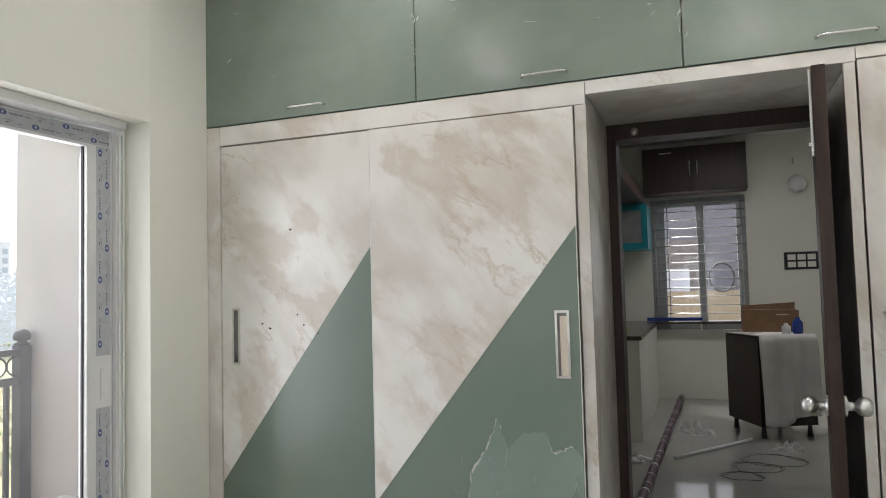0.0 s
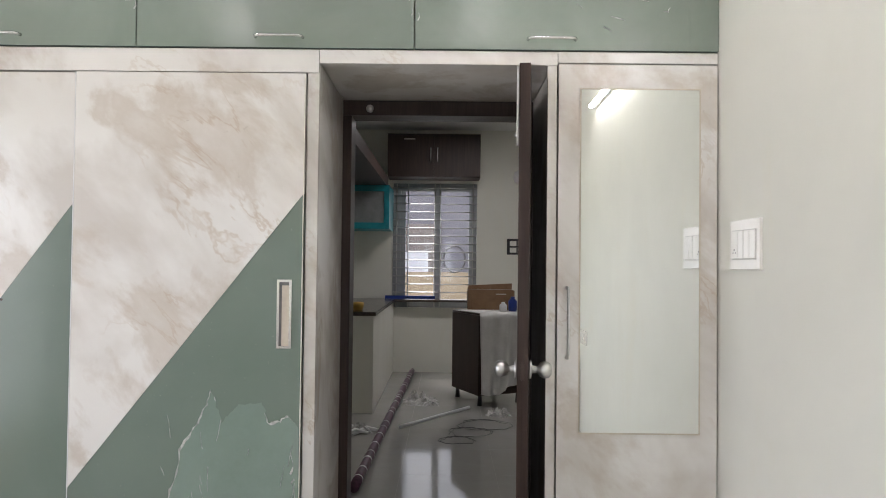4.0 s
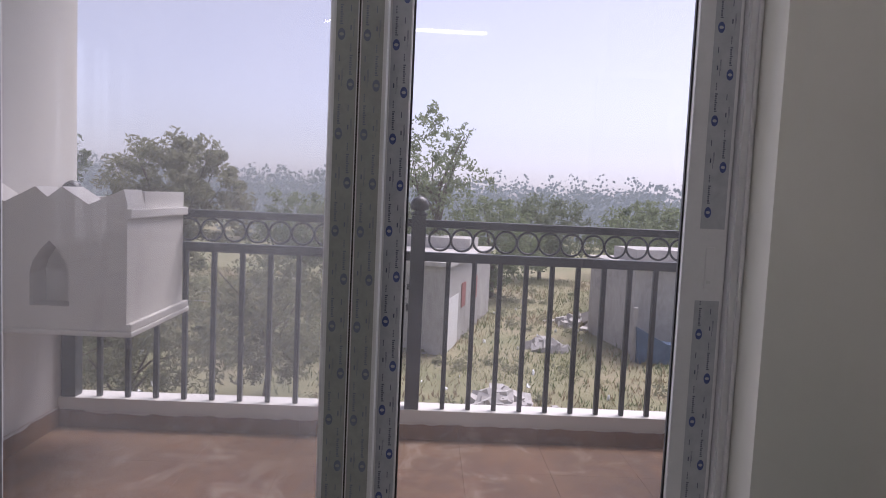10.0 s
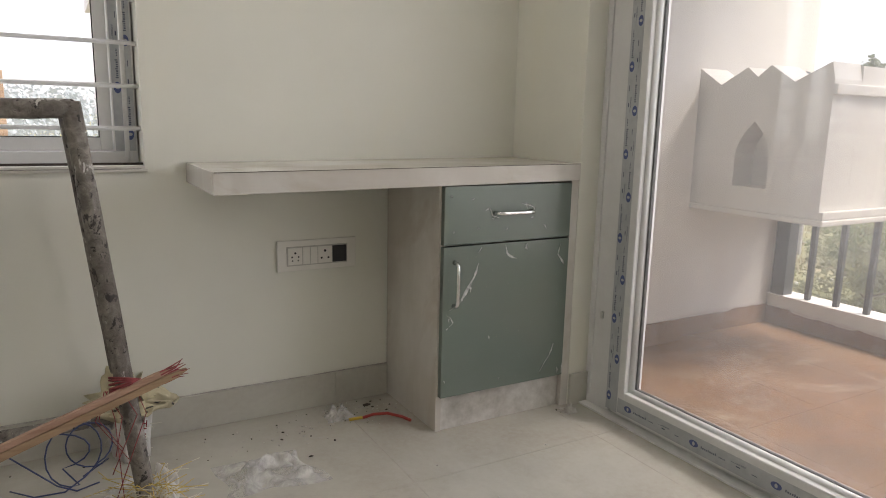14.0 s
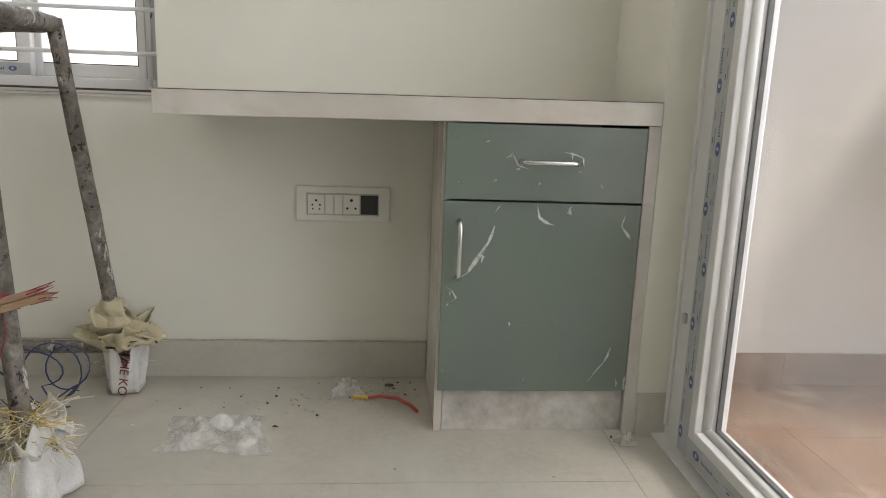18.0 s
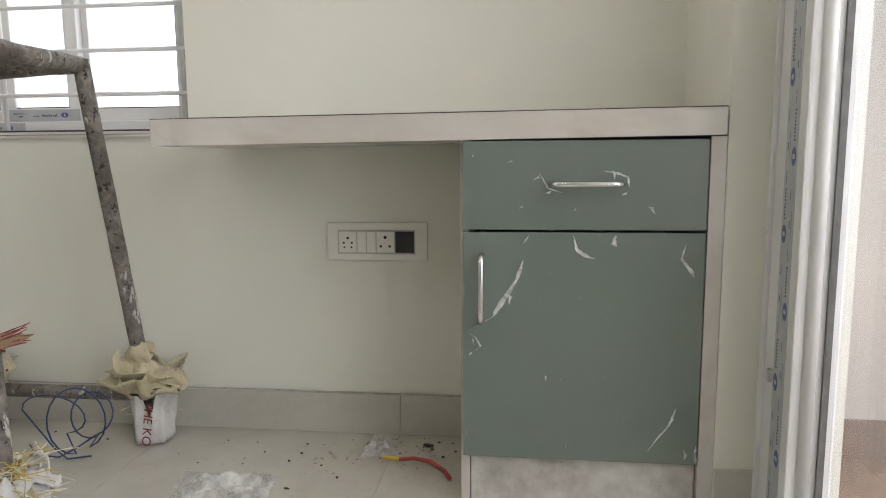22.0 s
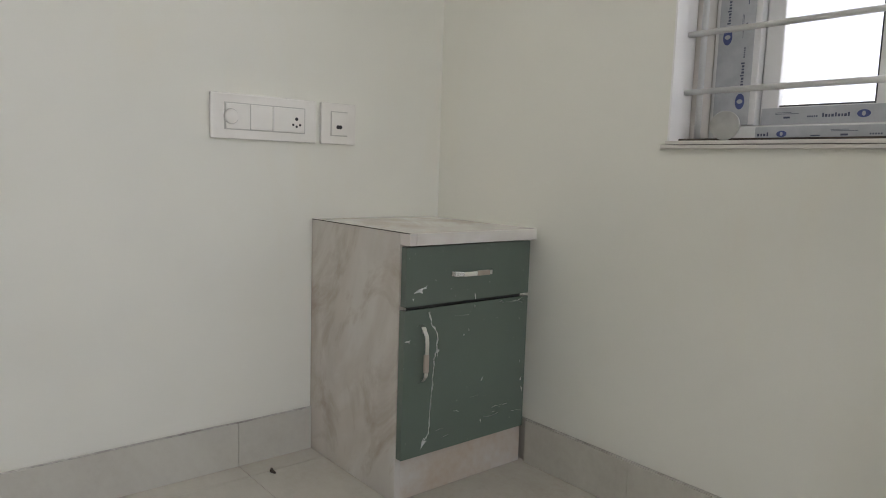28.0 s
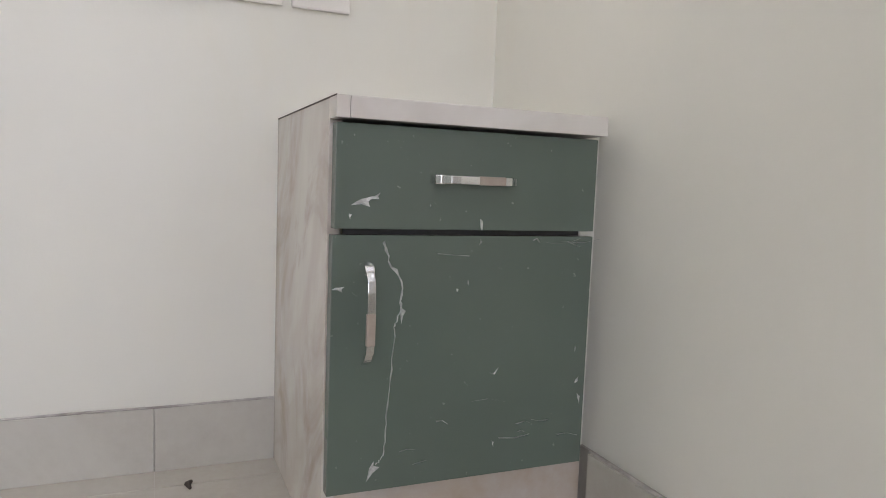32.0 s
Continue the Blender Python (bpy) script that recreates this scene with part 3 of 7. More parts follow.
def flush_pull(x0, x1, z0, z1, y, inside, door):
    rim = 0.009
    bm = bmesh.new()
    box(bm, x0, x0 + rim, y - 0.005, y + 0.004, z0, z1)
    box(bm, x1 - rim, x1, y - 0.005, y + 0.004, z0, z1)
    box(bm, x0 + rim, x1 - rim, y - 0.005, y + 0.004, z0, z0 + rim)
    box(bm, x0 + rim, x1 - rim, y - 0.005, y + 0.004, z1 - rim, z1)
    pull = part("flush_handle", bm, CHROME, door, "recessed chrome pull")
    slab("recess", x0 + rim, x1 - rim, y - 0.002, y + 0.002, z0 + rim, z1 - rim, inside, pull, "", 0)
    # dark strips paint the recess shadow along its side and head
    side = (x1 - x0 - 2 * rim) * 0.26
    slab("recess_side", x0 + rim, x0 + rim + side, y - 0.0035, y - 0.0022, z0 + rim, z1 - rim, DARKRECESS, pull, "painted shadow along the inner side", 0)
    slab("recess_head", x0 + rim + side, x1 - rim, y - 0.0035, y - 0.0022, z1 - rim - 0.012, z1 - rim, DARKRECESS, pull, "painted shadow under the inner head", 0)


flush_pull(-0.392, -0.338, 1.005, 1.255, F - 0.024, BEIGE, right_door)
flush_pull(-1.858, -1.818, 1.030, 1.280, F + 0.006, DARKRECESS, left_door)

# peeled protective film on the right sliding door
rng = random.Random(4)
edge = [(-0.86, 0.20), (-0.835, 0.30), (-0.82, 0.36), (-0.775, 0.46), (-0.745, 0.55), (-0.735, 0.63), (-0.69, 0.70), (-0.665, 0.745), (-0.64, 0.80), (-0.625, 0.85), (-0.605, 0.79), (-0.585, 0.735), (-0.555, 0.77), (-0.525, 0.805), (-0.48, 0.80), (-0.44, 0.81), (-0.425, 0.77), (-0.41, 0.725), (-0.37, 0.74), (-0.345, 0.755), (-0.306, 0.72)]
fine = []
for (ax, az), (bx, bz) in zip(edge, edge[1:]):
    for s in range(4):
        f = s / 4
        fine.append((ax + (bx - ax) * f + rng.uniform(-0.004, 0.004), az + (bz - az) * f + rng.uniform(-0.005, 0.005)))
part("film_patch", prism(bmesh.new(), [(-0.306, 0.065), (-0.306, 0.715)] + list(reversed(fine)) + [(-0.95, 0.12), (-1.0, 0.065)], "y", F - 0.0250, F - 0.0244), FILMED, right_door, "paler patch where film is torn away")


def torn_edge(name, pts, y, door, width=0.006, axis="y"):
    """A ragged curl of torn film along a line on a door."""
    bm = bmesh.new()
    prev = None
    for i, (u, z) in enumerate(pts):
        w = width * rng.uniform(0.15, 1.0)
        lift = rng.uniform(0.001, 0.006)
        if axis == "y":
            a, b = bm.verts.new((u, y - 0.0008, z)), bm.verts.new((u - w * 0.7, y - lift, z + w))
        else:
            a, b = bm.verts.new((y - 0.0008, u, z)), bm.verts.new((y - lift, u - w * 0.7, z + w))
        if prev:
            bm.faces.new((prev[0], a, b, prev[1]))
        prev = (a, b)
    return part(name, bm, PEEL, door, "torn curl of clear protective film")


def wiggle(points, steps=5, amount=0.004):
    out = []
    for (ax, az), (bx, bz) in zip(points, points[1:]):
        for s in range(steps):
            f = s / steps
            out.append((ax + (bx - ax) * f + rng.uniform(-amount, amount), az + (bz - az) * f + rng.uniform(-amount, amount)))
    out.append(points[-1])
    return out


for k in range(26):
    x, z = rng.uniform(-0.80, -0.32), rng.uniform(0.08, 0.68)
    if z < 0.85 - abs(x + 0.6):
        torn_edge("film_scratch", wiggle([(x, z), (x + rng.uniform(-0.03, 0.03), z + rng.uniform(0.02, 0.09))], 3, 0.003), F - 0.0251, right_door, 0.0022)
torn_edge("film_curl", fine[4:40], F - 0.0250, right_door, 0.009)
torn_edge("film_curl", fine[64:], F - 0.0250, right_door, 0.012)
torn_edge("film_curl", wiggle([(-1.13, 0.13), (-1.06, 0.16), (-1.02, 0.15), (-0.97, 0.17)]), F - 0.0243, right_door, 0.008)
torn_edge("film_curl", wiggle([(-1.14, 0.40), (-1.12, 0.33), (-1.13, 0.25), (-1.128, 0.12)]), F - 0.0243, right_door, 0.006)
torn_edge("film_curl", wiggle([(-0.33, 0.62), (-0.318, 0.5), (-0.325, 0.38), (-0.318, 0.2)], 7, 0.008), F - 0.0252, right_door, 0.008)
torn_edge("film_curl", wiggle([(-1.87, 0.235), (-1.82, 0.215), (-1.76, 0.205), (-1.70, 0.19)]), F + 0.0058, left_door, 0.016)
torn_edge("film_curl", wiggle([(-1.46, 0.14), (-1.36, 0.135), (-1.28, 0.15)]), F + 0.0058, left_door, 0.006)
for x, z in ((-1.66, 1.19), (-1.70, 1.21), (-1.52, 1.25), (-1.488, 1.204), (-1.55, 1.62), (-1.42, 1.17)):
    part("scuff", prism(bmesh.new(), [(x + 0.009 * math.cos(a) * rng.uniform(0.4, 1), z + 0.006 * math.sin(a) * rng.uniform(0.4, 1)) for a in (0, 1, 2, 3, 4, 5)], "y", F + 0.0050, F + 0.0058), DARKCRUMB, left_door)


def bow_handle(parent, a, b, out, material=CHROME, grip=None, r=0.0055):
    """A bow handle from foot a to foot b, standing off along the vector out."""
    a, b, out = Vector(a), Vector(b), Vector(out)
    way = (b - a)
    pts = [a, a + out * 0.6, a + out * 0.92 + way * 0.06, a + out + way * 0.16, a + out + way * 0.5, b + out - way * 0.16, b + out * 0.92 - way * 0.06, b + out * 0.6, b]
    h = part("handle", tube(bmesh.new(), pts, [r * 1.25, r, r, r, r * 0.95, r, r, r, r * 1.25], 10), material, parent, "bright chrome bow handle", True)
    if grip:
        part("grip_sleeve", tube(bmesh.new(), [a + out + way * 0.36, a + out + way * 0.64], r * 1.12, 10), grip, h, "", True)
    return h


def strap_handle(parent, a, b, out, grip):
    """A flat arched handle with splayed feet and a sleeve round its middle. a and b: its ends on the face."""
    a, b, out = Vector(a), Vector(b), Vector(out)
    way = b - a
    wide = way.cross(out).normalized() * 0.0050
    def strip(stops, thick, scale):
        bm = bmesh.new()
        rows = []
        for f, o in stops:
            p = a + way * f + out * o
            q = p - out.normalized() * thick
            rows.append([bm.verts.new(v) for v in (p - wide * scale, p + wide * scale, q + wide * scale, q - wide * scale)])
        for r, t in zip(rows, rows[1:]):
            for i in range(4):
                bm.faces.new((r[i], r[(i + 1) % 4], t[(i + 1) % 4], t[i]))
        bm.faces.new(rows[0])
        bm.faces.new(list(reversed(rows[-1])))
        return finish(rounded(finish(bm), 0.0012))
    h = part("handle", strip([(0.0, 0.16), (0.06, 0.62), (0.14, 0.92), (0.25, 1.0), (0.75, 1.0), (0.86, 0.92), (0.94, 0.62), (1.0, 0.16)], 0.0042, 1.0), CHROME, parent, "chrome strap handle")
    part("foot", strip([(-0.03, 0.10), (0.0, 0.42), (0.05, 0.60), (0.10, 0.55)], 0.006, 1.15), CHROME, h)
    part("foot", strip([(0.90, 0.55), (0.96, 0.52), (1.01, 0.10)], 0.006, 0.9), CHROME, h)
    part("grip_sleeve", strip([(0.46, 1.03), (0.78, 1.03)], 0.0058, 1.08), grip, h, "matt beige grip sleeve")
    return h


# loft doors above
LZ0, LZ1 = 2.114, 2.800
for x0, x1, hx in ((-2.000, -0.938, -1.455), (-0.934, 0.094, -0.405), (0.098, 1.115, 0.605)):
    door = slab("loft_door", x0, x1, F - 0.004, F + 0.016, LZ0, LZ1, GREEN_LOFT, wardrobe, "sage green lift-up loft door with a bar handle", 0.001)
    bow_handle(door, (hx - 0.088, F - 0.004, 2.152), (hx + 0.088, F - 0.004, 2.152), (0, -0.026, 0), r=0.005)
slab("end_filler", 1.1151, EAST - 0.002, F - 0.004, F + 0.016, LZ0, 2.742, GREEN_LOFT, wardrobe, "narrow green filler strip", 0)
# black strip painted in for the shade of the gap above the doors
slab("loft_cap", -2.0, 1.115, F + 0.002, F + 0.016, LZ1 + 0.004, CEILING - 0.001, RUBBER, wardrobe, "dark strip put in for the shaded gap under the ceiling", 0)
for x, z, ln, turn in ((-1.40, 2.765, 0.10, 3), (-0.40, 2.76, 0.14, 2), (0.62, 2.735, 0.10, -2), (1.06, 2.672, 0.10, 25), (1.075, 2.585, 0.065, -60)):
    c, s = math.cos(radians(turn)), math.sin(radians(turn))
    pts = [(-ln / 2, -0.012), (ln / 2 - 0.006, -0.010), (ln / 2, 0.009), (-ln / 2 + 0.004, 0.011)]
    strip = part("tape_strip", prism(bmesh.new(), [(x + u * c - v * s, z + u * s + v * c) for u, v in pts], "y", F - 0.0056, F - 0.0044), MASKING, wardrobe, "strip of pale masking tape")
for x, z, n in ((-0.30, 2.56, 5), (0.10, 2.33, 3), (-0.55, 2.6, 4), (-0.28, 2.46, 5), (0.66, 2.45, 3), (1.02, 2.26, 3), (-1.2, 2.62, 4), (-0.75, 2.5, 3), (0.4, 2.6, 3)):
    pts = [(x, z)]
    for _ in range(n):
        pts.append((pts[-1][0] + rng.uniform(-0.03, 0.035), pts[-1][1] + rng.uniform(-0.03, 0.02)))
    torn_edge("film_curl", wiggle(pts, 3, 0.003), F - 0.0042, wardrobe, 0.004)

srng = random.Random(17)
for _ in range(34):
    x, z = srng.uniform(-1.95, 1.1), srng.uniform(2.17, 2.77)
    ln = srng.uniform(0.008, 0.03)
    a = srng.uniform(0, 3.1)
    torn_edge("film_scratch", [(x, z), (x + ln * math.cos(a), z + ln * math.sin(a) * 0.5), (x + 2 * ln * math.cos(a + 0.3), z + ln * math.sin(a))], F - 0.0042, wardrobe, 0.0035)
for _ in range(16):
    z = srng.uniform(2.2, 2.75)
    x = srng.choice((-0.945, -0.925, 0.088, 0.102)) + srng.uniform(-0.01, 0.01)
    torn_edge("film_scratch", [(x, z), (x + 0.008, z + 0.012), (x + 0.004, z + 0.03)], F - 0.0042, wardrobe, 0.005)

# tall cabinet with mirror beside the passage
tall = slab("tall_door", 0.632, EAST - 0.006, F - 0.004, F + 0.016, 0.06, 2.062, MARBLE, wardrobe, "tall marble laminate door with a long mirror")
slab("tall_plinth", 0.632, EAST - 0.006, F + 0.02, F + 0.05, 0, 0.056, MARBLE, wardrobe)
mirror = slab("mirror_glass", 0.716, 1.150, F - 0.007, F - 0.0044, 0.709, 1.968, MIRROR, tall, "long clear dressing mirror", 0)
bm = bmesh.new()
for x0, x1, z0, z1 in ((0.711, 0.7155, 0.704, 1.973), (1.1505, 1.155, 0.704, 1.973), (0.7155, 1.1505, 0.704, 0.7085), (0.7155, 1.1505, 1.9685, 1.973)):
    box(bm, x0, x1, F - 0.0085, F - 0.0042, z0, z1)
part("mirror_bead", bm, BEIGE, tall)
bow_handle(tall, (0.668, F - 0.004, 0.98), (0.668, F - 0.004, 1.235), (0, -0.03, 0), STEEL)
slab("tall_back", 0.632, EAST - 0.006, NORTH - 0.03, NORTH - 0.012, 0, 2.06, MARBLE, wardrobe)

# ---- passage door ----
frame_1 = thing("door_frame", (0.15, NORTH, 0), "dark stained wooden door frame in the passage", "door frame", "", "structure")
slab("jamb", -0.288, -0.216, NORTH - 0.04, NORTH + 0.10, 0, 1.996, DARKWOOD, frame_1, "", 0.004)
slab("jamb", 0.592, 0.643, NORTH - 0.04, NORTH + 0.10, 0, 1.996, DARKWOOD, frame_1, "", 0.004)
slab("head", -0.288, 0.643, NORTH - 0.04, NORTH + 0.10, 1.998, 2.066, DARKWOOD, frame_1, "", 0.004)
bm = bmesh.new()
tube(bm, [(-0.13, NORTH - 0.045, 2.02), (-0.13, NORTH - 0.075, 2.02)], [0.012, 0.018], 12)
part("door_stop", bm, STEEL, frame_1, "small steel door stop", True)

leaf = thing("door_1", (0.59, 0.545, 0), "dark stained wooden door standing open with steel knobs", "door", "", "structure")
hinge, free = Vector((0.590, 0.535, 0)), Vector((0.480, -0.300, 0))
way = (free - hinge).normalized()
side = Vector((-way.y, way.x, 0)) * 0.019


def leaf_box(u0, u1, w0, w1, z0, z1):
    bm = bmesh.new()
    v = []
    for z in (z0, z1):
        for u, w in ((u0, w0), (u1, w0), (u1, w1), (u0, w1)):
            p = hinge + way * u + side * w
            v.append(bm.verts.new((p.x, p.y, z)))
    for f in ((3, 2, 1, 0), (4, 5, 6, 7), (0, 1, 5, 4), (1, 2, 6, 5), (2, 3, 7, 6), (3, 0, 4, 7)):
        bm.faces.new([v[i] for i in f])
    return finish(rounded(finish(bm), 0.002))


LEAF = (free - hinge).length
slab_leaf = part("door_leaf", leaf_box(0, LEAF, -1, 1, 0.008, 1.994), DARKWOOD, leaf)
KZ = 0.965
for s in (-1, 1):
    p = hinge + way * (LEAF - 0.06)
    d = side.normalized() * s
    a = p + d * 0.019
    pts = [a, a + d * 0.008, a + d * 0.012, a + d * 0.030, a + d * 0.038, a + d * 0.052, a + d * 0.066, a + d * 0.076, a + d * 0.078]
    knob = part("knob", tube(bmesh.new(), [Vector((q.x, q.y, KZ)) for q in pts], [0.031, 0.031, 0.013, 0.012, 0.024, 0.029, 0.027, 0.018, 0.004], 18), STEEL, slab_leaf, "brushed steel door knob", True)
    # hinges and bolts
bm = leaf_box(LEAF - 0.03, LEAF - 0.012, -1.5, -1.05, 1.72, 1.988)
bolt = part("tower_bolt", bm, STEEL, slab_leaf, "steel tower bolt")
p = hinge + way * (LEAF - 0.02) - side * 1.8
part("bolt_knob", tube(bmesh.new(), [(p.x, p.y, 1.755), (p.x + 0.03, p.y - 0.002, 1.755)], 0.007, 10), STEEL, slab_leaf, "", True)
part("latch_plate", leaf_box(LEAF - 0.001, LEAF + 0.0015, -0.35, 0.35, KZ - 0.028, KZ + 0.028), BROWNLAM, slab_leaf)

# ---- balcony sliding door ----
slider = thing("window_1", (-2.06, -1.57, 0), "white upvc sliding balcony door with printed protective tape", "sliding door", "", "structure")
bm = bmesh.new()
for y0, y1, back, front in ((SL0, -2.557, -2.062, -1.994), (-0.510, SL1, -2.125, -2.056)):
    box(bm, back, front, y0, y1, 0, SLTOP)
box(bm, -2.125, -2.0, -2.557, -0.510, 2.012, SLTOP)
rounded(bm, 0.004)
part("outer_frame", bm, UPVC, slider)
for y0, y1 in ((-0.508, -0.502), (-0.486, -0.478)):
    slab("track_rib", -2.056, -2.046, y0, y1, 0.02, 2.0, UPVC, slider, "", 0.002)
slab("floor_track", -2.104, -2.082, -1.54, -0.512, 0.0, 0.022, UPVC, slider, "", 0.003)
slab("floor_track", -2.026, -2.002, -2.555, -0.512, 0.0, 0.022, UPVC, slider, "", 0.003)
slab("floor_sill", -2.070, -1.962, -2.668, -0.470, -0.003, 0.006, UPVC, slider, "", 0.001)
slab("floor_sill", -2.125, -2.0705, -1.54, -0.470, -0.003, 0.006, UPVC, slider, "", 0.001)
# black strip stands in for shade between the fixed jamb and the sash
slab("gap_shadow", -2.000, -1.994, -2.5568, -2.5552, 0.02, 1.99, RUBBER, slider, "", 0)
# raised lips that border the fixed jamb
slab("jamb_lip", -1.9938, -1.986, -2.652, -2.640, 0.034, 1.99, UPVC, slider, "", 0.002)
slab("jamb_lip", -1.9938, -1.988, -2.569, -2.560, 0.034, 1.99, UPVC, slider, "", 0.002)

prng = random.Random(9)


def printed(name, parent, u0, u1, z0, z1, at, axis, up=True, ink=INK, dark=DARKINK, base=TAPE, pitch=0.25, rows=(0.26, 0.74)):
    """Protective tape with rows of round marks and bars of print. Runs up (u is the width) or along (z is the width)."""
    th = 0.0008
    def spot(u, z, d):
        return (at + d, u, z) if axis == "x" else (u, at + d, z)
    def flat(bm, pts, d):
        vs = [bm.verts.new(spot(u, z, d)) for u, z in pts]
        bm.faces.new(vs)
    long0, long1 = (z0, z1) if up else (u0, u1)
    wide0, wide1 = (u0, u1) if up else (z0, z1)
    film = bmesh.new()
    if axis == "x":
        box(film, at, at + th, u0, u1, z0, z1)
    else:
        box(film, u0, u1, at, at + th, z0, z1)
    film = part("tape", film, base, parent, "pale protective tape with blue print")
    marks, bars, pale = bmesh.new(), bmesh.new(), bmesh.new()
    width = wide1 - wide0
    rows = rows if width > 0.032 else (0.5,)
    for row, f in enumerate(rows):
        c = wide0 + width * f
        s = long0 + 0.045 + row * pitch / 2
        r = min(0.0095, width * 0.22)
        while s < long1 - 0.02:
            for q0, q1, hole in ((0.0, 1.0, False), (-0.45, 0.45, True)):
                ring = [(c + r * (0.62 if hole else 1.0) * math.cos(a * math.pi / 8), s + 1.6 * r * (0.28 if hole else 1.0) * math.sin(a * math.pi / 8)) for a in range(16)]
                flat(pale if hole else marks, ring if up else [(b, a) for a, b in ring], th + (0.0008 if hole else 0.0004))
            # a word as a run of uneven strokes, a smaller word, two thin lines and a dash
            bits = [(0.026 + 0.0058 * n, 0.0030 + 0.0012 * (n % 2), -0.0040, 0.0050 + 0.0022 * (n % 4 == 0)) for n in range(9)]
            bits += [(0.084 + 0.0042 * n, 0.0026, -0.0036, 0.0030) for n in range(5)]
            bits += [(0.142, 0.044, 0.0034, 0.0009), (0.150, 0.030, 0.0058, 0.0009), (0.142, 0.012, -0.0046, 0.0034), (0.190, 0.016, -0.0046, 0.0020)]
            for off, ln, w, thick in bits:
                off *= pitch / 0.25
                q = [(c + w, s + off - ln / 2), (c + w + thick, s + off - ln / 2), (c + w + thick, s + off + ln / 2), (c + w, s + off + ln / 2)]
                if s + off + ln / 2 < long1:
                    flat(bars, q if up else [(b, a) for a, b in q], th + 0.0004)
            s += pitch
    tagged(part("print_gaps", pale, base, film), "pale bar inside the printed mark", "", "", "stuff")
    tagged(part("print_marks", marks, ink, film), "dark blue oval printed marks", "", "", "stuff")
    tagged(part("print_bars", bars, dark, film), "dark printed bars", "", "", "stuff")


def sash_frame(y0, y1, x0, x1, left, right, bottom=0.105, top=0.08):
    bm = bmesh.new()
    box(bm, x0, x1, y0, y0 + left, 0.024, 2.010)
    box(bm, x0, x1, y1 - right, y1, 0.024, 2.010)
    box(bm, x0, x1, y0 + left, y1 - right, 0.024, 0.024 + bottom)
    box(bm, x0, x1, y0 + left, y1 - right, 2.010 - top, 2.010)
    rounded(bm, 0.005)
    return part("sash", bm, UPVC, slider, "white upvc sliding sash")


south_sash = sash_frame(-2.555, -1.465, -2.050, -1.978, 0.079, 0.140, 0.075)
slab("stile_groove", -1.9782, -1.9772, -1.5395, -1.5350, 0.03, 1.975, RUBBER, south_sash, "", 0)
north_sash = sash_frame(-1.535, -0.513, -2.116, -2.074, 0.130, 0.122, 0.105, 0.078)
for s, y0, y1, x in ((south_sash, -2.476, -1.605, -2.040), (north_sash, -1.405, -0.635, -2.106)):
    pane = slab("pane", x - 0.003, x + 0.003, y0 - 0.01, y1 + 0.01, 0.09 if s is south_sash else 0.12, 1.94, DUSTIER if s is south_sash else DUSTGLASS, s, "window glass smeared with building dust", 0)
    pane.visible_shadow = False
    bm = bmesh.new()
    zb = 0.099 if s is south_sash else 0.129
    box(bm, x + 0.006, x + 0.016, y0, y0 + 0.006, zb, 1.932)
    box(bm, x + 0.006, x + 0.016, y1 - 0.005, y1, zb, 1.932)
    box(bm, x + 0.006, x + 0.016, y0 + 0.006, y1 - 0.005, zb, zb + 0.006)
    part("gasket", bm, GREYGASKET if s is south_sash else RUBBER, s, "thin glazing gasket")
# rounded glazing beads of the south sash
for pts in ([(-2.004, -2.476, 0.10), (-2.004, -2.476, 1.93)], [(-2.006, -2.470, 0.099), (-2.006, -1.610, 0.099)], [(-2.004, -1.605, 0.10), (-2.004, -1.605, 1.93)]):
    part("glazing_bead", tube(bmesh.new(), pts, 0.011, 10), UPVC, south_sash, "", True)
printed("tape", south_sash, -2.551, -2.503, 0.026, 1.975, -1.978, "x")
printed("tape", south_sash, -1.597, -1.542, 0.03, 1.975, -1.978, "x", True, FAINTINK, FAINTINK, TAPE_GREY)
printed("tape", south_sash, -1.532, -1.476, 0.03, 1.975, -1.978, "x", True, FAINTINK, FAINTINK, TAPE_GREY)
printed("tape", south_sash, -2.500, -1.602, 0.030, 0.076, -1.978, "x", False, pitch=0.25, rows=(0.52,))
printed("tape", north_sash, -1.462, -1.410, 0.03, 1.975, -2.074, "x")
printed("tape", north_sash, -0.592, -0.524, 0.03, 0.92, -2.074, "x")
printed("tape", north_sash, -0.592, -0.524, 1.12, 1.94, -2.074, "x")
printed("tape", north_sash, -1.40, -0.53, 1.943, 2.004, -2.074, "x", False)
slab("lock_plate", -2.074, -2.070, -0.572, -0.547, 0.955, 1.070, UPVC, north_sash, "white lock plate", 0.004)
slab("lock_slot", -2.0702, -2.0690, -0.565, -0.554, 0.968, 0.975, STEEL, north_sash, "", 0)
net = slab("insect_screen", -2.0475, -2.0465, -2.474, -1.607, 0.10, 1.90, NET, slider, "fine grey insect net", 0)
net.visible_shadow = False
slab("roller_clip", -1.9935, -1.986, -2.612, -2.600, 0.300, 0.324, STEEL, slider, "", 0.003)

# ---- south window ----
window = thing("window_2", (-0.10, -3.15, WZ0), "white upvc three-panel window with taped frame and steel bars", "window", "", "structure")


def ring_frame(x0, x1, z0, z1, y0, y1, w, material, parent, name, label=""):
    bm = bmesh.new()
    box(bm, x0, x0 + w, y0, y1, z0, z1)
    box(bm, x1 - w, x1, y0, y1, z0, z1)
    box(bm, x0 + w, x1 - w, y0, y1, z0, z0 + w)
    box(bm, x0 + w, x1 - w, y0, y1, z1 - w, z1)
    rounded(bm, 0.003)
    return part(name, bm, material, parent, label)


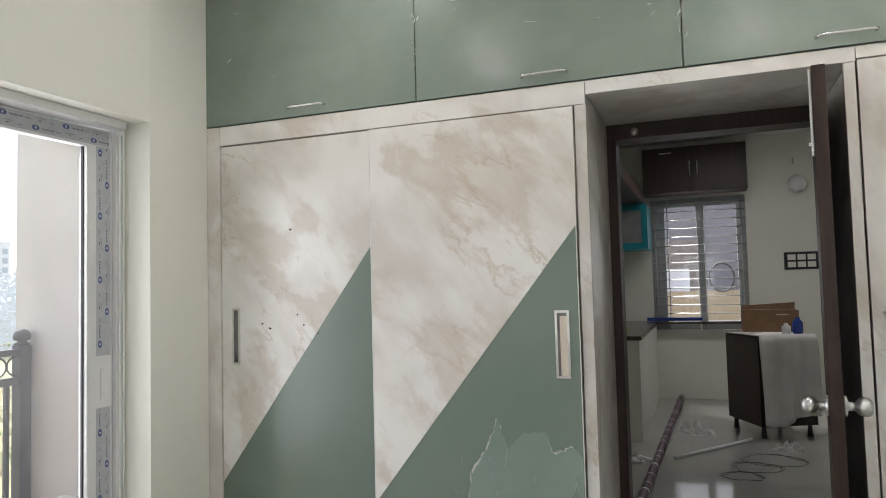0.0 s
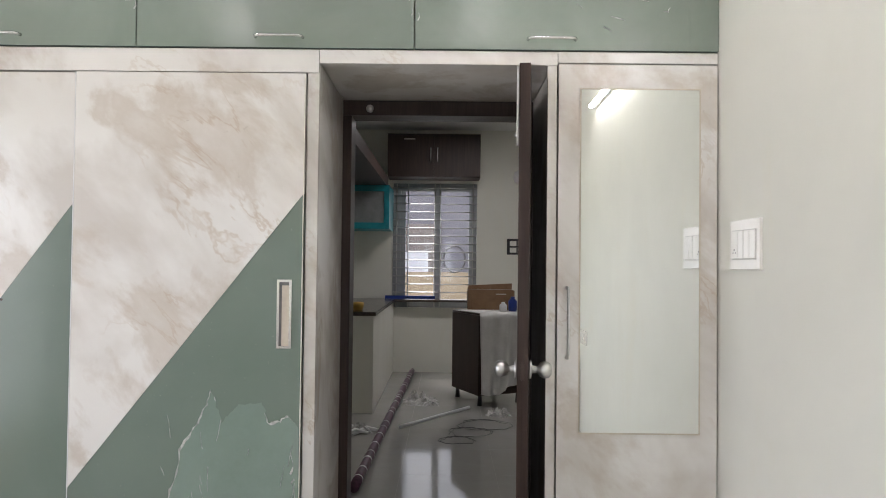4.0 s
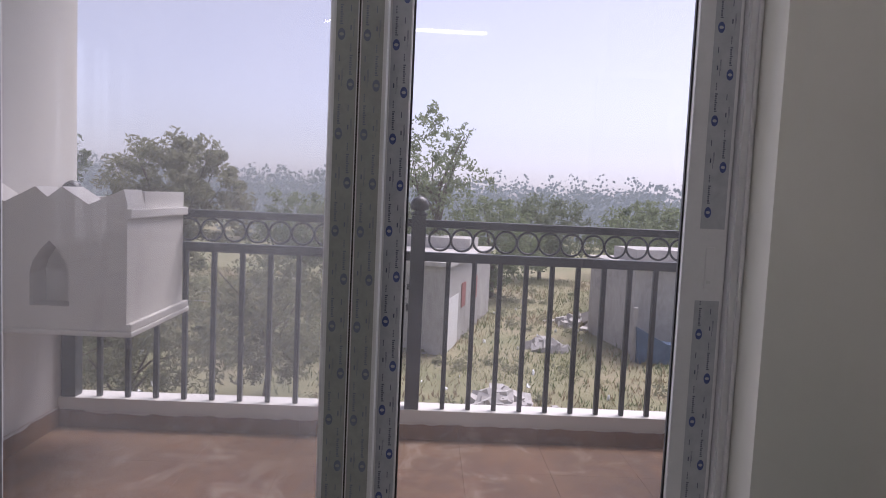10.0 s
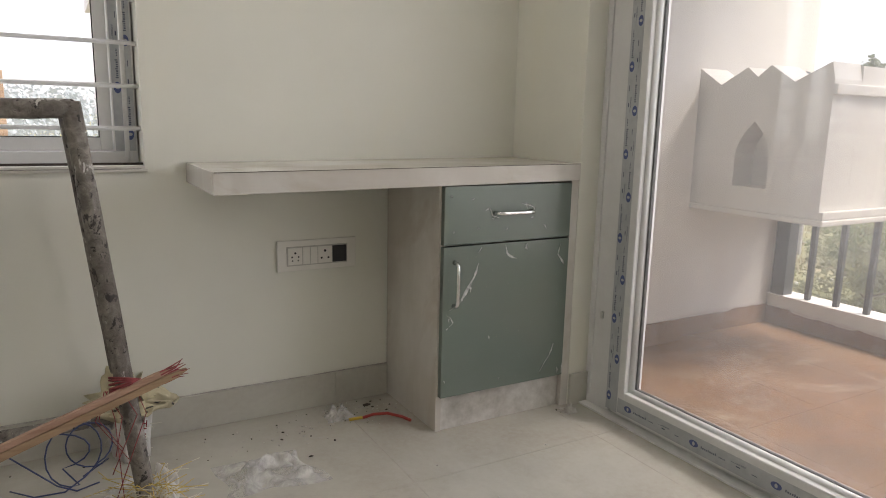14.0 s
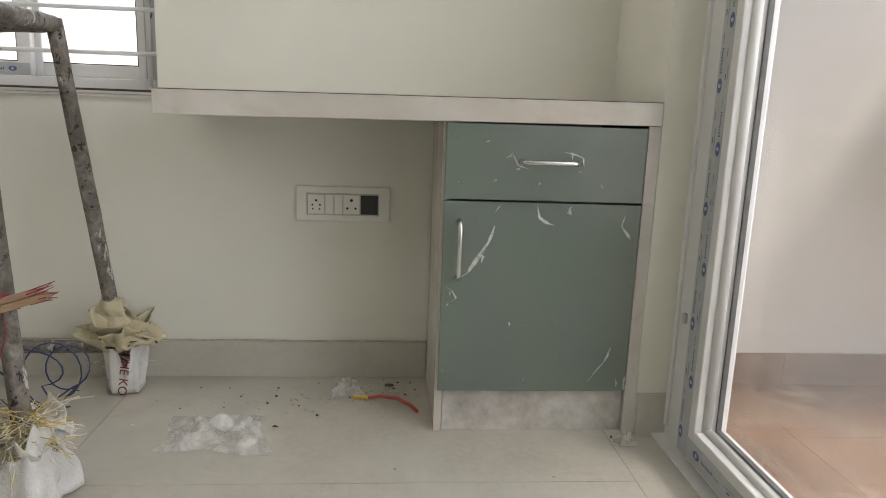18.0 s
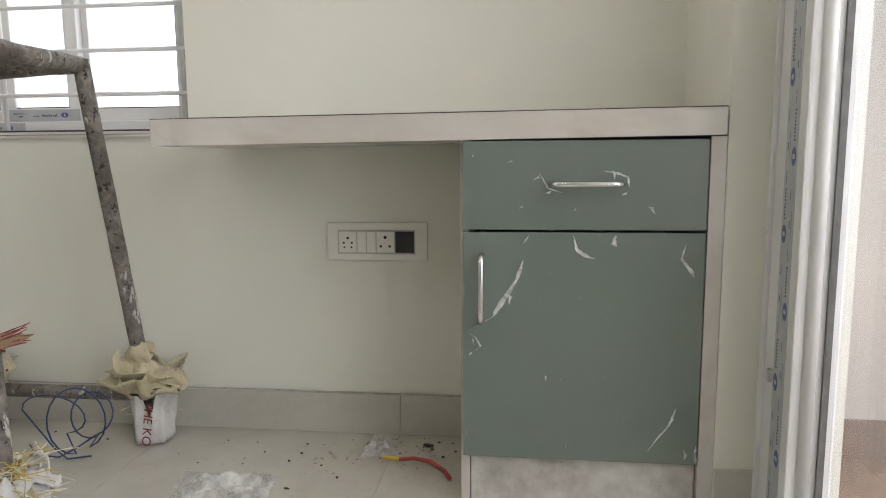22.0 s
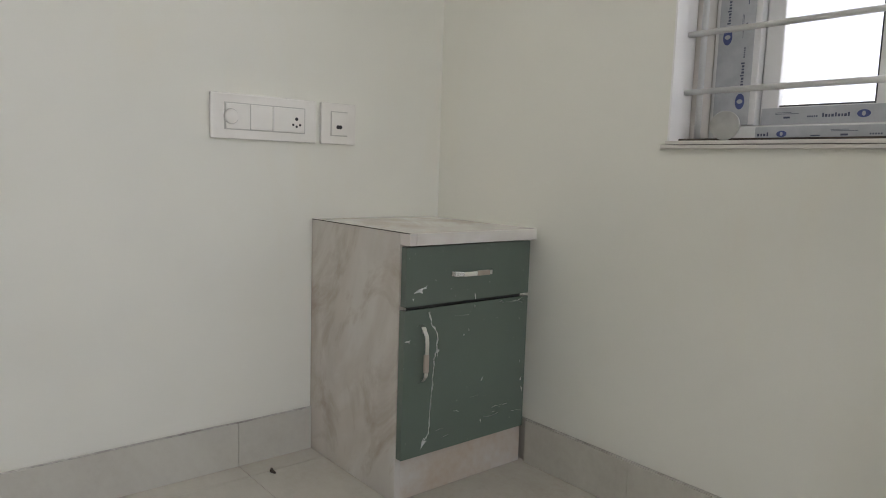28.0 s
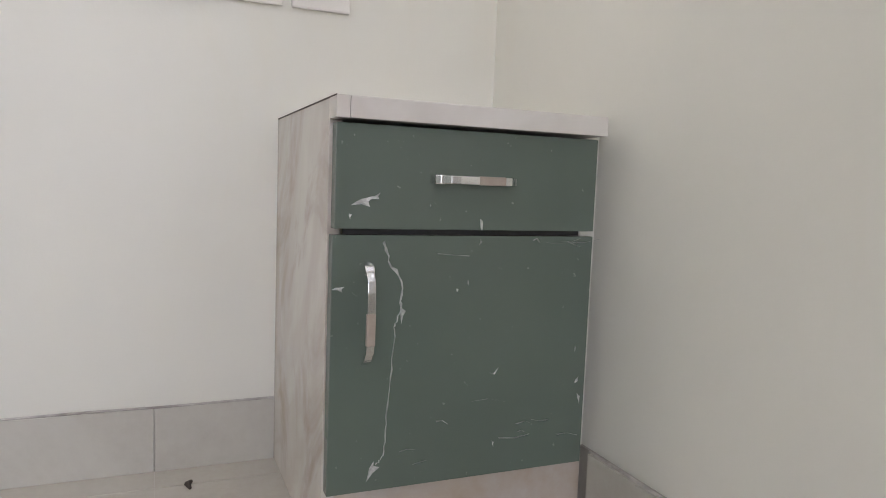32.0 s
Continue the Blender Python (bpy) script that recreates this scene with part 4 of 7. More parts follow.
ring_frame(WX0 + 0.004, WX1 - 0.028, WZ0 + 0.006, WZ1 - 0.004, -3.21, -3.13, 0.032, UPVC, window, "window_frame")
slab("frame_side", 0.400, 0.4595, -3.205, -3.1305, WZ0 + 0.0385, WZ1 - 0.0365, UPVC, window, "", 0.003)
slab("frame_side", -0.6835, -0.656, -3.205, -3.1305, WZ0 + 0.0385, WZ1 - 0.0365, UPVC, window, "", 0.003)
slab("window_reveal", WX1 - 0.026, WX1 - 0.002, -3.25, -3.10, WZ0 + 0.006, WZ1 - 0.004, PLASTER, window, "white plastered reveal")
for x0, x1, y, w in ((0.165, 0.398, -3.160, 0.034), (-0.130, 0.172, -3.187, 0.035), (-0.357, -0.127, -3.160, 0.036), (-0.660, -0.338, -3.187, 0.035)):
    s = ring_frame(x0, x1, WZ0 + 0.039, WZ1 - 0.039, y - 0.013, y + 0.013, w, UPVC, window, "window_sash", "white upvc window sash")
    pane = slab("pane", x0 + w - 0.004, x1 - w + 0.004, y - 0.003, y + 0.003, WZ0 + 0.07, WZ1 - 0.07, DUSTGLASS, s, "window glass with dusty runs", 0)
    pane.visible_shadow = False
    gasket = bmesh.new()
    box(gasket, x0 + w, x1 - w, y + 0.004, y + 0.009, WZ0 + 0.039 + w, WZ0 + 0.042 + w)
    box(gasket, x0 + w, x0 + w + 0.003, y + 0.004, y + 0.009, WZ0 + 0.042 + w, WZ1 - 0.08)
    part("gasket", gasket, RUBBER, s, "thin black glazing gasket")
net = slab("insect_screen", -0.094, 0.136, -3.2085, -3.2075, WZ0 + 0.075, WZ1 - 0.075, NET, window, "fine grey insect net", 0)
net.visible_shadow = False
printed("tape", window, 0.412, 0.484, WZ0 + 0.04, WZ1 - 0.04, -3.130, "y")
printed("tape", window, -0.712, -0.660, WZ0 + 0.04, WZ1 - 0.04, -3.130, "y")
printed("tape", window, -0.20, 0.395, WZ0 + 0.008, WZ0 + 0.035, -3.130, "y", False)
printed("tape", window, 0.170, 0.394, WZ0 + 0.040, WZ0 + 0.071, -3.147, "y", False, pitch=0.23)
printed("tape", window, -0.085, 0.130, WZ0 + 0.040, WZ0 + 0.071, -3.174, "y", False, pitch=0.23)
printed("tape", window, -0.352, -0.132, WZ0 + 0.040, WZ0 + 0.071, -3.147, "y", False, pitch=0.23)
grille = thing("window_grille", (-0.10, -3.075, WZ0), "welded white steel security bars across the window", "window grille")
z = 0.867
while z < WZ1 - 0.03:
    part("bar", tube(bmesh.new(), [(WX0 - 0.004, -3.075, z), (WX1 + 0.004, -3.075, z)], 0.0058, 8), UPVC, grille, "", True)
    z += 0.111
for x in (-0.072, 0.489, -0.685, -0.184):
    part("upright", tube(bmesh.new(), [(x, -3.084, WZ0 + 0.012), (x, -3.084, WZ1 - 0.002)], 0.0062, 8), UPVC, grille, "", True)
# whiter paint puts the sky's light on this reveal into the colour
slab("reveal_side", WX1 - 0.0045, WX1 - 0.0005, -3.099, SOUTH + 0.0012, WZ0 + 0.006, WZ1 - 0.002, CEIL, window, "white plastered reveal", 0)
slab("window_sill", WX0, WX1, -3.12, SOUTH + 0.008, WZ0 - 0.002, WZ0 + 0.005, PLASTER, window, "unfinished plaster sill", 0.001)
slab("sill_crack", WX0, WX1, -3.075, -3.062, WZ0 + 0.005, WZ0 + 0.011, DARKCRUMB, window, "dark gap under the frame", 0)
slab("sill_crack", WX0 + 0.01, WX1 - 0.02, SOUTH + 0.0005, SOUTH + 0.0095, WZ0 - 0.0028, WZ0 - 0.0022, DARKCRUMB, window, "", 0)
slab("sill_bead", WX0 - 0.006, WX1 + 0.01, SOUTH + 0.001, SOUTH + 0.009, WZ0 - 0.010, WZ0 - 0.003, PLASTER, window, "", 0.001)
# small steel disc lying in the window corner
disc = thing("tape_roll", (0.425, -3.068, WZ0 + 0.03), "small thin round steel plate against the window frame", "disc")
part("plate", rounded(tube(bmesh.new(), [(0.418, -3.058, WZ0 + 0.034), (0.417, -3.054, WZ0 + 0.034)], 0.027, 24), 0.0008), STEEL, disc, "thin round plate")

# ---- study desk in the south-west corner ----
SMEARED = mottled("plaster_smeared_laminate", (0.34, 0.31, 0.27), (0.70, 0.68, 0.64), 11, 0.6, 0, 0.1, 50)
desk = thing("study_desk", (-1.36, -2.85, 0), "wall-hung marble laminate study desk with a green drawer cabinet below", "desk")
DZ = 0.787
part("desktop", rounded(prism(bmesh.new(), [(-1.916, DZ - 0.052), (-0.823, DZ - 0.063), (-0.823, DZ - 0.009), (-1.916, DZ)], "y", SOUTH + 0.004, -2.662), 0.0015), MARBLE_DUSTY, desk, "pale marble laminate desktop, dusty")
part("edge_band", prism(bmesh.new(), [(-1.914, DZ - 0.0022), (-0.825, DZ - 0.0112), (-0.825, DZ - 0.0095), (-1.914, DZ - 0.0005)], "y", -2.6622, -2.6612), DARKCRUMB, desk, "dark worn line along the top edge")
slab("side_panel", -1.452, -1.434, SOUTH + 0.004, -2.684, 0.0, DZ - 0.053, MARBLE_SOILED, desk, "", 0.001)
slab("side_panel", -1.9195, -1.891, SOUTH + 0.004, -2.6715, 0.0, DZ - 0.053, MARBLE_SOILED, desk, "", 0.001)
slab("cabinet_back", -1.89, -1.454, SOUTH + 0.006, SOUTH + 0.018, 0.1, DZ - 0.054, MARBLE, desk, "", 0)
slab("cabinet_floor", -1.89, -1.454, SOUTH + 0.02, -2.71, 0.100, 0.115, MARBLE, desk, "", 0)
slab("plinth", -1.890, -1.454, -2.706, -2.688, 0.0, 0.104, SMEARED, desk, "scuffed marble laminate plinth", 0.001)
drawer = slab("drawer", -1.888, -1.440, -2.684, -2.666, 0.562, 0.728, GREEN_DUSTY, desk, "sage green drawer front", 0.001)
cdoor = slab("cabinet_door", -1.888, -1.440, -2.684, -2.666, 0.110, 0.557, GREEN_DUSTY, desk, "sage green door with torn film", 0.001)
bow_handle(drawer, (-1.735, -2.666, 0.648), (-1.608, -2.666, 0.648), (0, 0.024, 0))
bow_handle(cdoor, (-1.476, -2.666, 0.385), (-1.476, -2.666, 0.512), (0, 0.024, 0))


def flakes(parent, spots, at, axis, sign):
    """Small torn flakes of film on a door: each (u, z, size, turn)."""
    for u, z, size, turn in spots:
        n = 7
        bm = bmesh.new()
        vs = []
        for i in range(n):
            a = 2 * math.pi * i / n
            r = size * (1.0 if i % 2 else 0.45) * rng.uniform(0.6, 1.1)
            du, dz = r * math.cos(a) * 0.45, r * math.sin(a)
            c, s = math.cos(radians(turn)), math.sin(radians(turn))
            p = (u + du * c - dz * s, z + du * s + dz * c)
            d = sign * (0.0008 + rng.uniform(0, 0.004))
            vs.append(bm.verts.new((p[0], at + d, p[1]) if axis == "y" else (at + d, p[0], p[1])))
        mid = bm.verts.new((u, at + sign * 0.0012, z) if axis == "y" else (at + sign * 0.0012, u, z))
        for i in range(n):
            bm.faces.new((vs[i], vs[(i + 1) % n], mid))
        part("film_flake", bm, PEEL, parent)


def streamer(parent, pts, width, y, seed):
    """A long torn ribbon of film, broad in the middle, with ragged sides."""
    g = random.Random(seed)
    bm = bmesh.new()
    prev, n = None, len(pts) - 1
    for i in range(n * 5 + 1):
        k, f = min(i // 5, n - 1), (i - 5 * min(i // 5, n - 1)) / 5
        u = pts[k][0] + (pts[k + 1][0] - pts[k][0]) * f
        z = pts[k][1] + (pts[k + 1][1] - pts[k][1]) * f
        w = width * (0.12 + math.sin(math.pi * i / (n * 5)) ** 0.8) * g.uniform(0.45, 1.0)
        row = [bm.verts.new((u + w * s * 0.75, y + 0.0012 + 0.006 * abs(s) * g.random(), z - w * s * 0.55)) for s in (-0.5, 0.1, 0.6)]
        if prev:
            for j in range(2):
                bm.faces.new((prev[j], prev[j + 1], row[j + 1], row[j]))
        prev = row
    part("film_ribbon", bm, PEEL, parent, "torn white ribbon of protective film")


streamer(cdoor, [(-1.555, 0.505), (-1.545, 0.47), (-1.52, 0.43), (-1.50, 0.395), (-1.46, 0.372)], 0.024, -2.666, 1)
streamer(cdoor, [(-1.845, 0.222), (-1.835, 0.19), (-1.815, 0.165), (-1.795, 0.135)], 0.014, -2.666, 2)
streamer(cdoor, [(-1.855, 0.545), (-1.845, 0.51), (-1.865, 0.485), (-1.87, 0.475)], 0.007, -2.666, 3)
streamer(cdoor, [(-1.648, 0.552), (-1.655, 0.525), (-1.675, 0.512), (-1.69, 0.508)], 0.008, -2.666, 4)
streamer(cdoor, [(-1.725, 0.553), (-1.722, 0.54), (-1.728, 0.532)], 0.012, -2.666, 5)
streamer(cdoor, [(-1.565, 0.552), (-1.558, 0.54), (-1.552, 0.535)], 0.010, -2.666, 6)
streamer(cdoor, [(-1.452, 0.36), (-1.465, 0.352), (-1.475, 0.335), (-1.462, 0.325)], 0.004, -2.666, 7)
streamer(cdoor, [(-1.885, 0.15), (-1.883, 0.13), (-1.886, 0.115)], 0.010, -2.666, 8)
streamer(drawer, [(-1.585, 0.668), (-1.592, 0.655), (-1.60, 0.64), (-1.625, 0.632)], 0.005, -2.666, 9)
streamer(drawer, [(-1.70, 0.672), (-1.725, 0.668), (-1.745, 0.66), (-1.748, 0.64)], 0.006, -2.666, 10)
flakes(cdoor, [ (-1.46, 0.345, 0.008, 0), (-1.455, 0.32, 0.007, 40), (-1.60, 0.275, 0.008, 0), (-1.64, 0.14, 0.007, 0), (-1.865, 0.13, 0.013, 10), (-1.45, 0.16, 0.006, 0), (-1.53, 0.43, 0.014, 10)], -2.666, "y", 1)
flakes(drawer, [(-1.58, 0.66, 0.012, 60), (-1.53, 0.69, 0.008, 80), (-1.55, 0.605, 0.007, 60), (-1.72, 0.665, 0.011, 0), (-1.60, 0.632, 0.010, 80), (-1.79, 0.60, 0.012, -30), (-1.74, 0.63, 0.009, 70), (-1.65, 0.60, 0.006, 20), (-1.47, 0.60, 0.006, 40), (-1.46, 0.70, 0.006, 0)], -2.666, "y", 1)

# ---- bedside cabinet in the south-east corner ----
SLEEVE = mottled("grip_sleeve", (0.34, 0.28, 0.23), (0.42, 0.36, 0.30), 30, 0.4)
# darker bedside copy: scuffed film, with the shade there put into its colour
GREEN_BED = green_laminate("scuffed_shaded_laminate", 0.34, (0.118, 0.124, 0.114))
STAINED = mottled("stained_marble_laminate", (0.50, 0.40, 0.30), (0.60, 0.585, 0.55), 9, 0.4, 0, 0.03)
bed = thing("bedside_cabinet", (1.03, -2.82, 0), "small marble laminate bedside cabinet with green drawer and door", "cabinet")
BX, BY0, BY1, BZ = 0.848, -3.003, -2.638, 0.572
slab("side_panel", BX + 0.012, EAST - 0.003, BY1 - 0.016, BY1, 0.0, BZ - 0.0012, MARBLE_BED, bed, "pale marble laminate side, streaked", 0.001)
slab("side_panel", BX + 0.0305, EAST - 0.003, BY0, BY0 + 0.016, 0.0, BZ - 0.026, MARBLE_SOILED, bed, "", 0.001)
slab("top_panel", BX - 0.022, EAST - 0.003, BY0, BY1 - 0.0165, BZ - 0.025, BZ, MARBLE_TALL, bed, "pale marble laminate top", 0.0012)
slab("top_end", BX - 0.022, BX + 0.0115, BY1 - 0.0160, BY1, BZ - 0.025, BZ, MARBLE_TALL, bed, "", 0.001)
slab("filler", BX + 0.0315, EAST - 0.004, SOUTH + 0.002, BY0 - 0.001, 0.0, BZ - 0.004, WALL, bed, "", 0)
slab("top_edge", BX - 0.020, EAST - 0.004, BY1 - 0.0012, BY1 + 0.0004, BZ - 0.0012, BZ + 0.0006, DARKCRUMB, bed, "dark edge line", 0)
slab("back_panel", EAST - 0.02, EAST - 0.004, BY0 + 0.018, BY1 - 0.018, 0.02, BZ - 0.03, MARBLE_TALL, bed, "", 0)
slab("plinth", BX + 0.014, BX + 0.030, SOUTH + 0.016, BY1 - 0.0165, 0.0, 0.099, STAINED, bed, "marble laminate plinth with orange stain", 0.001)
bdr = slab("drawer", BX - 0.006, BX + 0.0115, BY0 + 0.003, BY1 - 0.004, 0.420, 0.543, GREEN_BED, bed, "sage green drawer front, scuffed film", 0.0012)
bdo = slab("cabinet_door", BX - 0.006, BX + 0.0115, BY0 + 0.003, BY1 - 0.002, 0.097, 0.413, GREEN_BED, bed, "sage green door with torn film", 0.0012)
# black strip put in for the shade between drawer and door
slab("shadow_gap", BX + 0.004, BX + 0.011, BY0 + 0.02, BY1 - 0.018, 0.4135, 0.4195, RUBBER, bed, "", 0)
strap_handle(bdr, (BX - 0.006, -2.763, 0.482), (BX - 0.006, -2.876, 0.482), (-0.024, 0, 0), SLEEVE)
strap_handle(bdo, (BX - 0.006, -2.683, 0.378), (BX - 0.006, -2.683, 0.258), (-0.024, 0, 0), SLEEVE)
torn_edge("film_curl", [(y, z) for y, z in wiggle([(-2.700, 0.405), (-2.710, 0.38), (-2.728, 0.35), (-2.724, 0.32), (-2.718, 0.30)], 5, 0.002)], BX - 0.0062, bdo, 0.0038, "x")
torn_edge("film_curl", [(y, z) for y, z in wiggle([(-2.720, 0.30), (-2.716, 0.24), (-2.712, 0.18), (-2.710, 0.14), (-2.700, 0.13)], 6, 0.0015)], BX - 0.0062, bdo, 0.0010, "x")
flakes(bdo, [(-2.695, 0.125, 0.016, 30), (-2.728, 0.318, 0.014, 10), (-2.86, 0.14, 0.005, 0), (-2.99, 0.19, 0.010, 0), (-2.985, 0.215, 0.008, 60), (-2.80, 0.345, 0.004, 0), (-2.815, 0.355, 0.004, 0), (-2.648, 0.35, 0.010, 90), (-2.98, 0.26, 0.006, 0), (-2.83, 0.405, 0.006, 30)], BX - 0.006, "x", -1)
flakes(bdr, [(-2.675, 0.452, 0.018, 80), (-2.690, 0.458, 0.010, 70), (-2.660, 0.435, 0.006, 0), (-2.83, 0.428, 0.012, 0), (-2.76, 0.45, 0.003, 0)], BX - 0.006, "x", -1)
for k in range(16):
    y = -2.70 - 0.27 * rng.random() ** 0.6
    z = rng.choice((rng.uniform(0.12, 0.2), rng.uniform(0.395, 0.411), rng.uniform(0.13, 0.4)))
    ln = rng.uniform(0.01, 0.05)
    torn_edge("film_scratch", [(y, z), (y - ln * 0.5, z + rng.uniform(-0.003, 0.003)), (y - ln, z + rng.uniform(-0.006, 0.006))], BX - 0.0062, bdo, 0.0009, "x")


# ---- sockets and switches ----
# grey backing whose colour puts shade into the gaps between modules
GAPGREY = mottled("shadow_grey_plastic", (0.46, 0.445, 0.41), (0.54, 0.525, 0.48), 20, 0.5)


def plate_s(name, x0, x1, z0, z1, label):
    return slab("plate", x0, x1, SOUTH + 0.001, SOUTH + 0.010, z0, z1, SOCKET, name, label, 0.003)


sock = thing("socket_board", (-1.20, SOUTH, 0.49), "cream wall socket board with one empty module", "socket")
plate_s(sock, -1.322, -1.070, 0.446, 0.541, "")
slab("module_frame", -1.292, -1.098, SOUTH + 0.010, SOUTH + 0.0125, 0.463, 0.523, GAPGREY, sock, "", 0.001)
for x0, x1 in ((-1.146, -1.102), (-1.170, -1.148), (-1.194, -1.172), (-1.240, -1.196)):
    slab("module", x0, x1, SOUTH + 0.0127, SOUTH + 0.0150, 0.467, 0.519, SOCKET, sock, "", 0.001)
slab("empty_module", -1.289, -1.243, SOUTH + 0.0105, SOUTH + 0.0135, 0.467, 0.519, BLACKP, sock, "dark empty module opening", 0)
for cx, pts in ((-1.124, ((0, 0.010, 0.0035), (-0.010, -0.002, 0.0028), (0.010, -0.002, 0.0028), (-0.009, -0.013, 0.0024), (0.009, -0.013, 0.0024))), (-1.218, ((0, 0.012, 0.0042), (-0.011, -0.010, 0.0034), (0.011, -0.010, 0.0034)))):
    for dx, dz, r in pts:
        part("pin_hole", tube(bmesh.new(), [(cx + dx, SOUTH + 0.0146, 0.493 + dz), (cx + dx, SOUTH + 0.0153, 0.493 + dz)], r, 8), BLACKP, sock)


def east_board(name, y0, y1, z0, z1, label, modules, holes):
    b = thing(name, (EAST, (y0 + y1) / 2, (z0 + z1) / 2), label, "switch")
    slab("module_frame", EAST - 0.0122, EAST - 0.0109, y1 - (y1 - y0) * (modules[-1][1] + 0.012), y1 - (y1 - y0) * (modules[0][0] - 0.012), z0 + (z1 - z0) * 0.20, z1 - (z1 - z0) * 0.20, GAPGREY, b, "", 0)
    slab("plate", EAST - 0.011, EAST - 0.001, y0, y1, z0, z1, SOCKET, b, "", 0.003)
    m0, m1 = z0 + (z1 - z0) * 0.22, z1 - (z1 - z0) * 0.22
    for f0, f1 in modules:
        slab("module", EAST - 0.0150, EAST - 0.0112, y1 - (y1 - y0) * f1, y1 - (y1 - y0) * f0, m0, m1, SOCKET, b, "", 0.0015)
    for f, fz, r in holes:
        y, z = y1 - (y1 - y0) * f, z0 + (z1 - z0) * fz
        part("pin_hole", tube(bmesh.new(), [(EAST - 0.0146, y, z), (EAST - 0.0154, y, z)], r, 8), BLACKP, b)
    return b


b1 = east_board("switch_board", -2.642, -2.388, 0.752, 0.850, "glossy cream bedside switch board with socket", ((0.13, 0.345), (0.35, 0.555), (0.56, 0.87)), ((0.79, 0.535, 0.0042), (0.755, 0.40, 0.003), (0.825, 0.40, 0.003), (0.79, 0.36, 0.003)))
part("regulator_knob", tube(bmesh.new(), [(EAST - 0.0152, -2.432, 0.80), (EAST - 0.022, -2.432, 0.80)], [0.017, 0.014], 16), SOCKET, b1, "", True)
east_board("phone_socket", -2.752, -2.656, 0.752, 0.850, "small cream data socket plate", ((0.27, 0.73),), ((0.45, 0.42, 0.005), (0.52, 0.42, 0.005)))
b2 = east_board("wall_switch", -0.408, -0.178, 1.31, 1.478, "glossy cream wall switch board by the wardrobe", ((0.10, 0.30), (0.31, 0.49), (0.51, 0.69), (0.70, 0.88)), ((0.2, 0.40, 0.004), (0.16, 0.34, 0.003), (0.24, 0.34, 0.003)))

# ---- lamps ----
batten = thing("tube_light", (EAST - 0.02, -1.55, 2.39), "slim white led tube light glowing on the wall", "lamp")
slab("housing", EAST - 0.026, EAST - 0.002, -2.15, -0.95, 2.375, 2.405, UPVC, batten, "", 0.003)
part("tube", tube(bmesh.new(), [(EAST - 0.040, -2.14, 2.39), (EAST - 0.040, -0.96, 2.39)], 0.013, 10), LEDTUBE, batten, "glowing white tube", True)
for x, y in ((0.53, -0.455), (-1.10, -0.455), (0.42, -1.77), (-1.09, -1.76)):
    lamp = thing("ceiling_light", (x, y, CEILING), "small square led panel set in the ceiling", "lamp", "ceiling lights")
    slab("rim", x - 0.09, x + 0.09, y - 0.09, y + 0.09, CEILING - 0.012, CEILING - 0.001, UPVC, lamp, "", 0.002)
    slab("diffuser", x - 0.075, x + 0.075, y - 0.075, y + 0.075, CEILING - 0.015, CEILING - 0.0125, LEDPANEL, lamp, "glowing white diffuser", 0)

# ---- painter's stand ----
stand = thing("painters_stand", (-0.36, -2.69, 0), "paint-splattered steel pipe stand with rag-wrapped feet", "stand")
TOPS = {"a": (-0.200, -2.511, 0.917), "b": (-0.541, -2.532, 0.925), "c": (-0.538, -2.885, 0.927), "d": (-0.196, -2.862, 0.908)}
FEET = {"a": (-0.160, -2.397, 0.03), "b": (-0.635, -2.432, 0.03), "c": (-0.638, -2.926, 0.03), "d": (-0.133, -2.924, 0.03)}
for k in "abcd":
    part("leg", tube(bmesh.new(), lines(TOPS[k], FEET[k], 14), 0.0185, 12, 0.10), PIPE, stand, "", True)
for k, j in (("a", "b"), ("b", "c"), ("c", "d"), ("d", "a")):
    p, q = Vector(TOPS[k]), Vector(TOPS[j])
    part("top_rail", tube(bmesh.new(), lines(p - Vector((0, 0, 0.012)), q - Vector((0, 0, 0.012)), 10), 0.019, 12, 0.14), PIPE, stand, "", True)
for f in (0.22, 0.40, 0.58, 0.76):
    p = Vector(TOPS["a"]).lerp(Vector(TOPS["b"]), f) - Vector((0, 0, 0.012))
    q = Vector(TOPS["d"]).lerp(Vector(TOPS["c"]), f) - Vector((0, 0, 0.012))
    part("rung", tube(bmesh.new(), lines(p, q, 6), 0.011, 8, 0.2), PIPE, stand, "", True)
for k, j, z in (("a", "b", 0.085), ("c", "d", 0.12)):
    p, q = Vector(TOPS[k]).lerp(Vector(FEET[k]), 0.90), Vector(TOPS[j]).lerp(Vector(FEET[j]), 0.90)
    part("bottom_rail", tube(bmesh.new(), lines(p, q, 8), 0.017, 10, 0.12), PIPE, stand, "", True)


